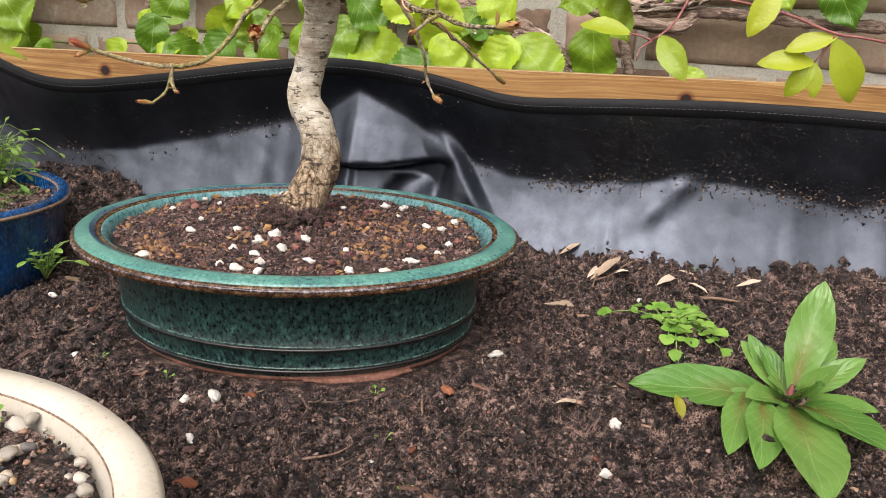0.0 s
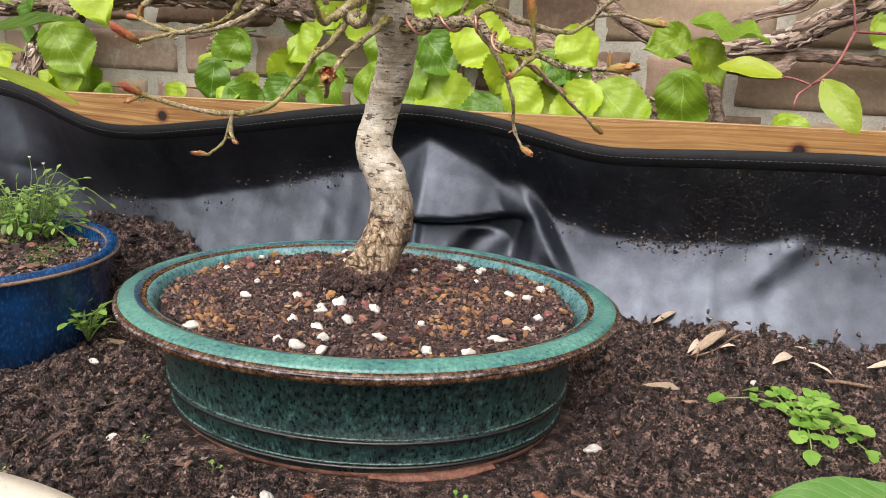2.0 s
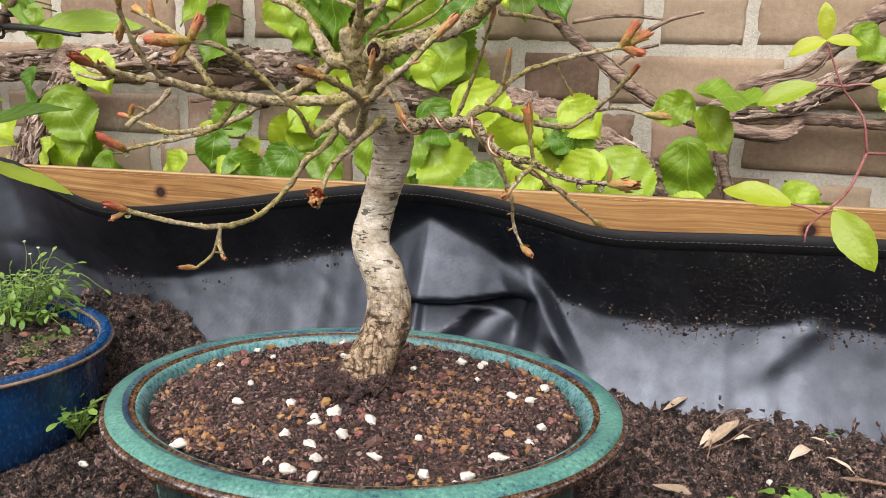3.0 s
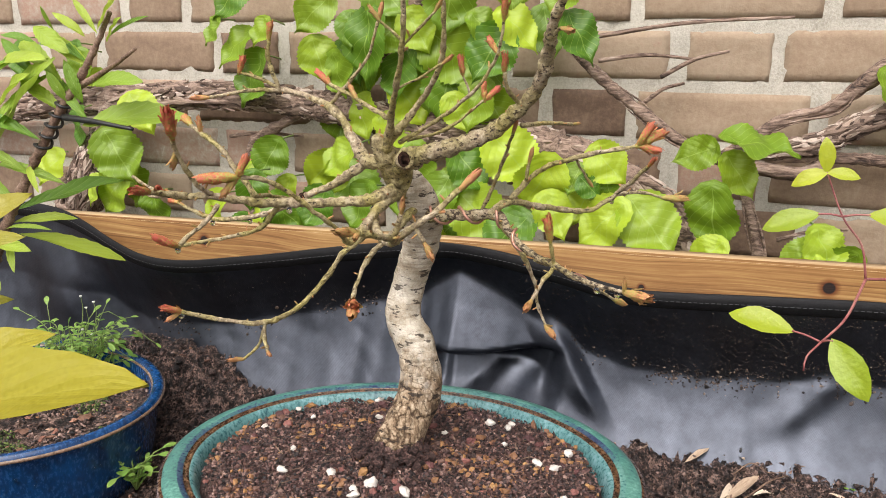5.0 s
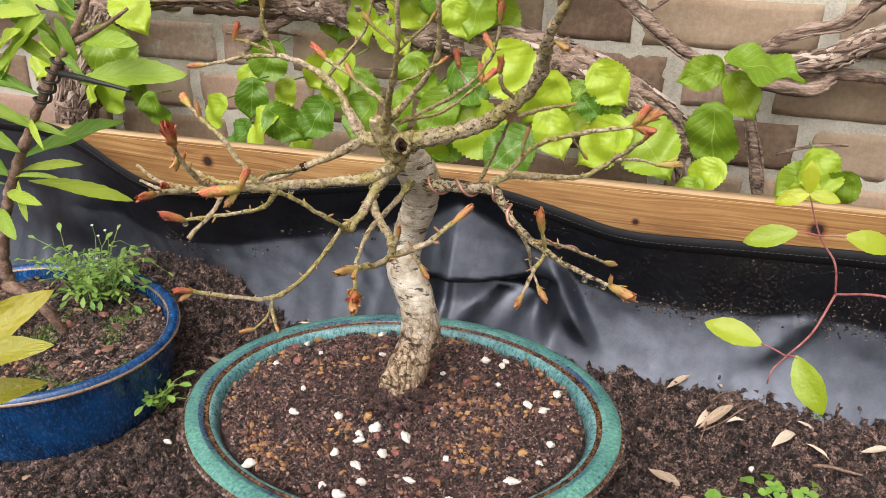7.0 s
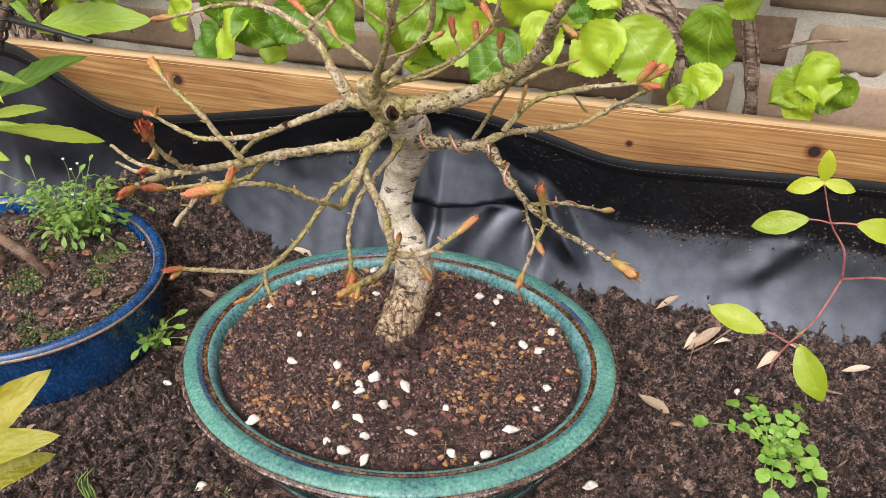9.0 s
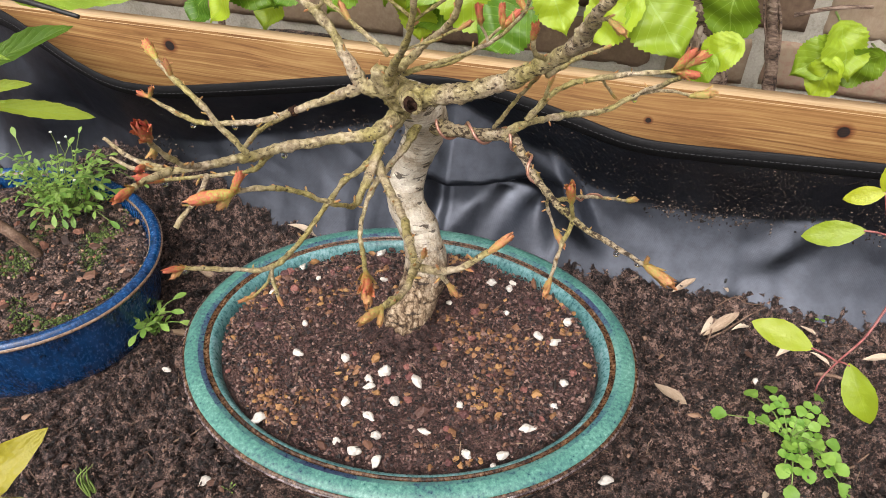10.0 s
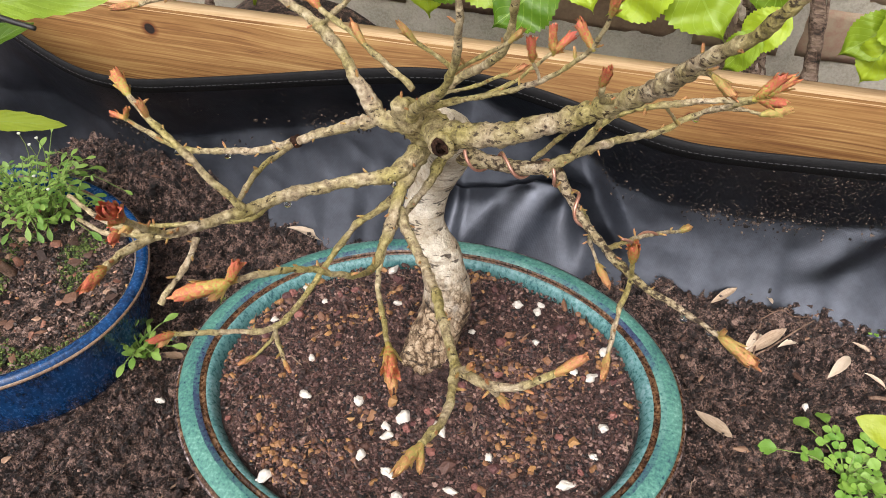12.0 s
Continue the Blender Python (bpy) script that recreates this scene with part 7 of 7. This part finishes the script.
for k, (a, b, w) in enumerate((((0.0896, 0.664), (0.1278, 0.662), 0.0016), ((-0.002, 0.676), (0.048, 0.722), 0.0008), ((0.005, 0.708), (-0.002, 0.664), 0.0008), ((-0.0709, 0.634), (-0.0708, 0.662), 0.0024), ((0.245, 0.722), (0.300, 0.700), 0.0010), ((0.0038, 0.7137), (0.0460, 0.7268), 0.0006), ((0.0097, 0.7231), (0.0297, 0.7236), 0.0005), ((-0.1742, 0.3892), (-0.1334, 0.4351), 0.0006), ((-0.1080, 0.4192), (-0.0944, 0.3757), 0.0010), ((0.10, 0.565), (0.125, 0.59), 0.0010), ((-0.16, 0.345), (-0.135, 0.36), 0.0007), ((-0.41, 0.44), (-0.395, 0.47), 0.0008))):
    stick = thing("stick", (*a, 0.0), "thin dry brown stick lying on the soil", "stick", "sticks on the soil")
    pts = []
    for q in range(4):
        x, y = a[0] + (b[0] - a[0]) * q / 3, a[1] + (b[1] - a[1]) * q / 3 + 0.0015 * math.sin(k + 2 * q)
        pts.append((x, y, max(ground_level(x, y), ground_level(x + 0.004, y)) + w + 0.0015, w * (1.0, 1.1, 0.9, 0.5)[q]))
    part("rod", tube(bmesh.new(), pts, 7, 0.003, 0.18, 300), STEM_BROWN, stick)
for k, (x, y) in enumerate(((-0.2893, 0.4183), (-0.345, 0.425), (-0.1387, 0.4194), (-0.40, 0.37), (0.262, 0.712), (-0.1202, 0.3746), (-0.0966, 0.3304), (-0.455, 0.62))):
    sprout = thing("sprout", (x, y, 0.0), "tiny bright green sprout on the dark soil", "weed", "sprouts on the soil")
    b = Vector((x, y, ground_level(x, y) - 0.001))
    for q in range(3 + k % 2):
        w = 2.3 * q + k
        pinnate(sprout, b, b + Vector((0.0035 * math.cos(w), 0.003 * math.sin(w), 0.004)), 0, 0.0030, SMALL if k % 2 else ROUND, 0.0003, 1.0)
peg = thing("peg", (0.010, 0.742, 0.010), "small dark peg stuck in the soil by the liner", "peg")
part("pin", tube(bmesh.new(), [(0.010, 0.738, 0.000, 0.0016), (0.010, 0.739, 0.028, 0.0015), (0.0105, 0.739, 0.036, 0.0010)], 7, 0.004), BLACK_WIRE, peg)

# ---- climbing vine on the wall ----
vine = thing("wall_vine", (-0.30, 1.06, 0.0), "old climbing vine with shredding bark and green leaves", "vine")


def bark_flakes(pts, n, seed):
    """Loose plates of bark lying along a thick stem, in one mesh."""
    rr = random.Random(seed)
    path = smooth_path([Vector(p) for p in pts], 0.004)
    verts, faces = [], []
    for _ in range(n):
        i = rr.randrange(1, len(path) - 1)
        q = path[i]
        d = (path[i + 1] - path[i - 1]).xyz.normalized()
        w = rr.uniform(0, 6.283)
        a = d.cross(Vector((0.2, 1, 0.1))).normalized()
        out = a * math.cos(w) + d.cross(a) * math.sin(w)
        d = (d + out * rr.uniform(-0.12, 0.2) + out.cross(d) * rr.uniform(-0.35, 0.35)).normalized()
        side = d.cross(out).normalized()
        out = side.cross(d)
        length, wide, thick = rr.uniform(0.010, 0.034), rr.uniform(0.0014, 0.0052), rr.uniform(0.0006, 0.0018)
        c = q.xyz + out * q.w * rr.uniform(0.88, 1.10)
        k0 = len(verts)
        for u, f in ((-0.5, 0.35), (-0.15, rr.uniform(0.8, 1.1)), (0.2, rr.uniform(0.7, 1.0)), (0.5, 0.2)):
            bend = out * rr.uniform(-0.0010, 0.0022)
            verts += [(c + d * u * length + side * wide * f * s + out * thick * h + bend)[:] for s, h in ((-1, -0.6), (-0.6, 0.8), (0.6, 1.0), (1, -0.6))]
        for s in range(3):
            b = k0 + 4 * s
            faces += [(b + e, b + (e + 1) % 4, b + 4 + (e + 1) % 4, b + 4 + e) for e in range(4)]
        faces += [(k0, k0 + 1, k0 + 2, k0 + 3), (k0 + 15, k0 + 14, k0 + 13, k0 + 12)]
    bm = bmesh.new()
    vs_ = [bm.verts.new(v) for v in verts]
    for f in faces:
        bm.faces.new([vs_[e] for e in f])
    tagged(part("loose_bark", bm, FLAKE, vine, "flaking strips of dry bark", False), kind="stuff")


def vine_stem(pts, strands=0, rough=0.25):
    if strands >= 5:
        bark_flakes(pts, 150 * strands, len(pts) + strands)
    part("stem", tube(bmesh.new(), pts, 14, 0.006, rough, 60), SHRED, vine, "woody stem with peeling strips of bark")
    rr = random.Random(len(pts) * 7 + strands)
    for k in range(strands):
        off = [Vector((0, rr.uniform(-1, 0.2), rr.uniform(-1, 1))) for _ in pts]
        part("bark_strip", tube(bmesh.new(), [(x + rr.uniform(-0.01, 0.01), y + o.y * r_ * 0.95, z + o.z * r_ * 0.95, r_ * rr.uniform(0.10, 0.24)) for (x, y, z, r_), o in zip(pts, off)], 6, 0.012, 0.3, 120), SHRED, vine)


vine_stem([(-1.35, 1.085, 0.250, 0.018), (-1.10, 1.085, 0.290, 0.020), (-0.90, 1.075, 0.305, 0.021), (-0.72, 1.075, 0.315, 0.020), (-0.55, 1.080, 0.300, 0.020), (-0.40, 1.080, 0.275, 0.022), (-0.28, 1.075, 0.265, 0.026), (-0.19, 1.070, 0.243, 0.026), (-0.11, 1.060, 0.205, 0.024), (-0.05, 1.045, 0.160, 0.022), (-0.02, 1.03, 0.06, 0.022), (-0.01, 1.02, -0.04, 0.024)], 12)
vine_stem([(-1.02, 1.06, -0.03, 0.030), (-1.03, 1.06, 0.10, 0.030), (-0.99, 1.06, 0.190, 0.028), (-0.95, 1.07, 0.260, 0.024), (-0.93, 1.08, 0.300, 0.020)], 9)
vine_stem([(-0.24, 1.10, 0.420, 0.006), (-0.19, 1.09, 0.365, 0.0068), (-0.123, 1.085, 0.311, 0.0072), (-0.06, 1.08, 0.270, 0.0075), (-0.01, 1.075, 0.252, 0.0080), (0.075, 1.075, 0.240, 0.0090), (0.10, 1.08, 0.262, 0.008)], 3)
vine_stem([(-0.02, 1.085, 0.255, 0.007), (0.049, 1.085, 0.303, 0.008), (0.101, 1.085, 0.322, 0.008), (0.150, 1.085, 0.366, 0.009), (0.24, 1.085, 0.43, 0.009), (0.40, 1.085, 0.50, 0.009)], 3)
vine_stem([(0.02, 1.08, 0.262, 0.008), (0.09, 1.075, 0.278, 0.012), (0.155, 1.075, 0.313, 0.012), (0.26, 1.075, 0.335, 0.012), (0.50, 1.075, 0.34, 0.012)], 5)
vine_stem([(0.03, 1.08, 0.255, 0.005), (0.12, 1.08, 0.262, 0.007), (0.25, 1.075, 0.255, 0.007), (0.5, 1.075, 0.25, 0.007)], 2)
vine_stem([(-0.70, 1.09, 0.215, 0.007), (-0.695, 1.085, 0.245, 0.0075), (-0.62, 1.08, 0.287, 0.008), (-0.54, 1.085, 0.337, 0.008), (-0.47, 1.09, 0.39, 0.007), (-0.42, 1.095, 0.46, 0.006)], 2)
vine_stem([(-0.71, 1.09, -0.02, 0.006), (-0.705, 1.09, 0.12, 0.006), (-0.70, 1.09, 0.215, 0.007)], 1)
vine_stem([(0.06, 1.03, -0.03, 0.009), (0.045, 1.03, 0.09, 0.008), (0.03, 1.045, 0.16, 0.007), (0.005, 1.07, 0.245, 0.007)], 3)
for x0, z0, x1, z1 in ((-0.18, 0.372, -0.06, 0.375), (-0.12, 0.318, -0.07, 0.345), (-0.20, 0.40, 0.05, 0.425), (-0.10, 0.352, -0.02, 0.385), (-0.60, 0.36, -0.50, 0.372), (-0.75, 0.25, -0.62, 0.255), (-0.56, 0.205, -0.42, 0.215), (0.06, 0.15, 0.14, 0.17)):
    vine_stem([(x0, 1.105, z0, 0.003), ((x0 + x1) / 2, 1.10, (z0 + z1) / 2 + 0.006, 0.0026), (x1, 1.105, z1, 0.0018)], 0, 0.15)

HEART = [leaf_mesh("leaf", VINE_LEAF, 1.0, w, 0.41, 0.15, c, 0.042, 0.12, 30, 8, k + 100, pt) for k, (w, c, pt) in enumerate(((0.84, 0.08, 1.2), (0.76, 0.18, 1.5), (0.90, 0.04, 1.0), (0.72, 0.14, 1.7), (0.82, 0.24, 1.3)))]


def foliage(leaves, seed, droop=0.6):
    """Leaves at (x, y, z of the middle, size), each on a stalk from a stem behind it."""
    rr = random.Random(seed)
    for x, y, z, s, *way in leaves:
        s *= 1.06
        w = radians(way[0]) if way else rr.uniform(-0.8, 0.8)
        d = Vector((math.sin(w), rr.uniform(-0.35, 0.05), -math.cos(w) * droop - 0.15)).normalized()
        c = Vector((x, y, z))
        b = c - d * s * 0.46
        put("leaf", HEART[rr.randrange(5)], vine, aim(b, c + d * s, (rr.uniform(-0.7, 0.7), -1, way[1] if len(way) > 1 else rr.uniform(0.0, 1.1)), s))
        e = b + Vector((rr.uniform(-0.005, 0.005), rr.uniform(0.02, 0.05), rr.uniform(-0.012, 0.006)))
        e.y = min(e.y, 1.10)
        part("stalk", tube(bmesh.new(), [(*b, 0.0011), (*((b + e) / 2 + Vector((0, 0, 0.001))), 0.0012), (*e, 0.0014)], 5, 0.01), GREEN_STEM, vine)


foliage([(-0.720, 1.03, 0.406, 0.043), (-0.684, 1.03, 0.386, 0.069), (-0.664, 1.04, 0.340, 0.083), (-0.641, 1.03, 0.406, 0.043), (-0.550, 1.03, 0.369, 0.061), (-0.521, 1.03, 0.350, 0.061), (-0.478, 1.02, 0.384, 0.100), (-0.502, 1.03, 0.409, 0.054), (-0.406, 1.03, 0.406, 0.061), (-0.438, 1.04, 0.348, 0.065), (-0.453, 1.03, 0.398, 0.058), (-0.447, 1.05, 0.273, 0.065), (-0.422, 1.05, 0.312, 0.069), (-0.395, 1.05, 0.372, 0.065)], 1)
foliage([(-0.359, 1.04, 0.378, 0.095), (-0.306, 1.02, 0.378, 0.076), (-0.315, 1.03, 0.412, 0.051), (-0.271, 1.03, 0.409, 0.069), (-0.328, 1.03, 0.315, 0.069), (-0.374, 1.05, 0.328, 0.072), (-0.350, 1.03, 0.303, 0.054), (-0.194, 1.03, 0.399, 0.069), (-0.33, 1.06, 0.345, 0.07), (-0.40, 1.06, 0.335, 0.07), (-0.36, 1.02, 0.44, 0.08), (-0.45, 1.03, 0.455, 0.08), (-0.28, 1.03, 0.46, 0.07), (-0.56, 1.03, 0.43, 0.07), (-0.69, 1.03, 0.45, 0.07), (-0.22, 1.03, 0.45, 0.06)], 2)
foliage([(-0.617, 1.00, 0.234, 0.059), (-0.609, 0.94, 0.196, 0.055), (-0.900, 1.00, 0.165, 0.077), (-0.480, 0.94, 0.245, 0.056), (-0.490, 0.95, 0.219, 0.050), (-0.450, 0.94, 0.186, 0.066), (-0.516, 0.94, 0.180, 0.060), (-0.555, 0.93, 0.172, 0.062), (-0.598, 0.93, 0.158, 0.075), (-0.877, 1.00, 0.224, 0.087), (-0.832, 1.00, 0.293, 0.073), (-0.934, 1.00, 0.169, 0.052), (-0.70, 0.98, 0.16, 0.06), (-0.80, 0.98, 0.15, 0.06), (-0.65, 0.96, 0.13, 0.06)], 3)
foliage([(-0.350, 0.94, 0.203, 0.069), (-0.291, 0.94, 0.186, 0.082), (-0.258, 0.96, 0.257, 0.075), (-0.307, 0.95, 0.241, 0.062), (-0.223, 0.95, 0.226, 0.075), (-0.201, 0.94, 0.193, 0.062), (-0.255, 0.93, 0.168, 0.069), (-0.148, 0.94, 0.187, 0.076), (-0.090, 0.94, 0.189, 0.080), (-0.143, 0.95, 0.255, 0.056), (-0.163, 0.95, 0.228, 0.033), (-0.141, 0.95, 0.226, 0.033), (-0.183, 0.96, 0.235, 0.039), (-0.40, 0.95, 0.20, 0.06), (-0.38, 0.96, 0.24, 0.06)], 4)
foliage([(0.017, 0.97, 0.283, 0.076, 88, 3.0), (-0.050, 0.98, 0.269, 0.052, -70), (0.001, 0.98, 0.246, 0.058, 30), (-0.025, 0.97, 0.195, 0.082, 3), (-0.030, 0.95, 0.160, 0.050), (-0.045, 0.94, 0.140, 0.045), (0.070, 0.97, 0.158, 0.055), (0.095, 0.97, 0.170, 0.055), (0.110, 0.98, 0.150, 0.055), (0.080, 0.96, 0.140, 0.050), (0.16, 1.06, 0.345, 0.05), (0.20, 1.06, 0.29, 0.05), (0.24, 1.05, 0.33, 0.06), (0.27, 1.04, 0.28, 0.07), (0.31, 1.04, 0.33, 0.07)], 5)

r = random.Random(77)
foliage([(r.uniform(-0.56, -0.24), r.uniform(1.05, 1.10), r.uniform(0.25, 0.46), r.uniform(0.05, 0.08)) for _ in range(9)], 6)
foliage([(r.uniform(-0.64, -0.10), r.uniform(0.98, 1.08), r.uniform(0.10, 0.22), r.uniform(0.045, 0.075)) for _ in range(13)], 7)
foliage([(r.uniform(-1.10, -0.80), r.uniform(1.00, 1.08), r.uniform(0.12, 0.40), r.uniform(0.05, 0.08)) for _ in range(10)], 8)

# ---- brick wall: Flemish bond, each near brick a piece of its own ----
WALL_Y, COURSE, STRETCH, HEAD, JOINT = 1.132, 0.0768, 0.219, 0.1035, 0.0145
wall = thing("wall_back", (-0.3, 1.25, -0.1), "old weathered brick wall with thick pale mortar", "wall", kind="structure")
bm = bmesh.new()
bmesh.ops.create_grid(bm, x_segments=260, y_segments=60, size=0.5)
for v in bm.verts:
    x, z = -0.3 + v.co.x * 3.2, 0.30 + v.co.y * 0.85
    p = Vector((x, 0, z))
    v.co = Vector((x, WALL_Y + 0.0035 + 0.0018 * noise.noise(p * 40) + 0.0012 * noise.noise(p * 130), z))
part("mortar", bm, MORTAR, wall)
bm = bmesh.new()
bmesh.ops.create_cube(bm, size=1.0)
bmesh.ops.transform(bm, matrix=pose(-0.3, 1.26, 1.05) @ Matrix.Diagonal((9.0, 0.22, 2.5, 1)), verts=bm.verts)
part("core", bm, MORTAR, wall)


def brick_mesh(length, seed):
    bm = bmesh.new()
    bmesh.ops.create_grid(bm, x_segments=14, y_segments=6, size=0.5)
    rim = [v for v in bm.verts if v.is_boundary]
    ext = bmesh.ops.extrude_edge_only(bm, edges=[e for e in bm.edges if e.is_boundary])
    back = [v for v in ext["geom"] if isinstance(v, bmesh.types.BMVert)]
    deep = set(back)
    edge = set(rim)
    for v in bm.verts:
        x, z = v.co.x * length, v.co.y * 0.064
        p = Vector((x + seed * 3.1, seed, z))
        wob = 0.0016 * noise.noise(p * 45) + 0.0012 * noise.noise(p * 110)
        y = 0.02 if v in deep else (0.0022 if v in edge else 0.0) + wob * 0.9
        k = 1 - (0.0022 / 0.064 if v in edge or v in deep else 0)
        v.co = Vector((x * k + wob * 1.2, y, z * k + 0.0014 * noise.noise(p * 60 + Vector((5, 0, 0)))))
    bmesh.ops.recalc_face_normals(bm, faces=bm.faces)
    me = mesh_of(bm, "brick")
    me.materials.append(BRICK)
    return me


LONG, SHORT = [brick_mesh(STRETCH, k) for k in range(6)], [brick_mesh(HEAD, k + 10) for k in range(5)]
far = bmesh.new()
period = STRETCH + HEAD + 2 * JOINT
for c in range(-4, 26):
    z = 0.379 + c * COURSE
    k = -27
    while k < 27:
        x = -0.020 + k * period / 2 + (period / 2 if c % 2 else 0)
        is_head = k % 2 == 0
        rr = random.Random(c * 101 + k)
        m = pose(x + rr.uniform(-0.003, 0.003), WALL_Y + rr.uniform(-0.0015, 0.0015), z + rr.uniform(-0.0015, 0.0015), rr.uniform(-0.5, 0.5), rr.uniform(-0.5, 0.5), 0)
        me = rr.choice(SHORT if is_head else LONG)
        if -1.45 < x < 0.65 and c < 3:
            put("brick", me, wall, m)
        elif abs(x + 0.3) < 4.35:
            q = bmesh.ops.create_cube(far, size=1.0, matrix=m @ Matrix.Translation((0, 0.008, 0)) @ Matrix.Diagonal((HEAD if is_head else STRETCH, 0.016, 0.064, 1)))
        k += 1
tagged(part("far_bricks", far, BRICK, wall, "bricks further along the wall", False), kind="stuff")
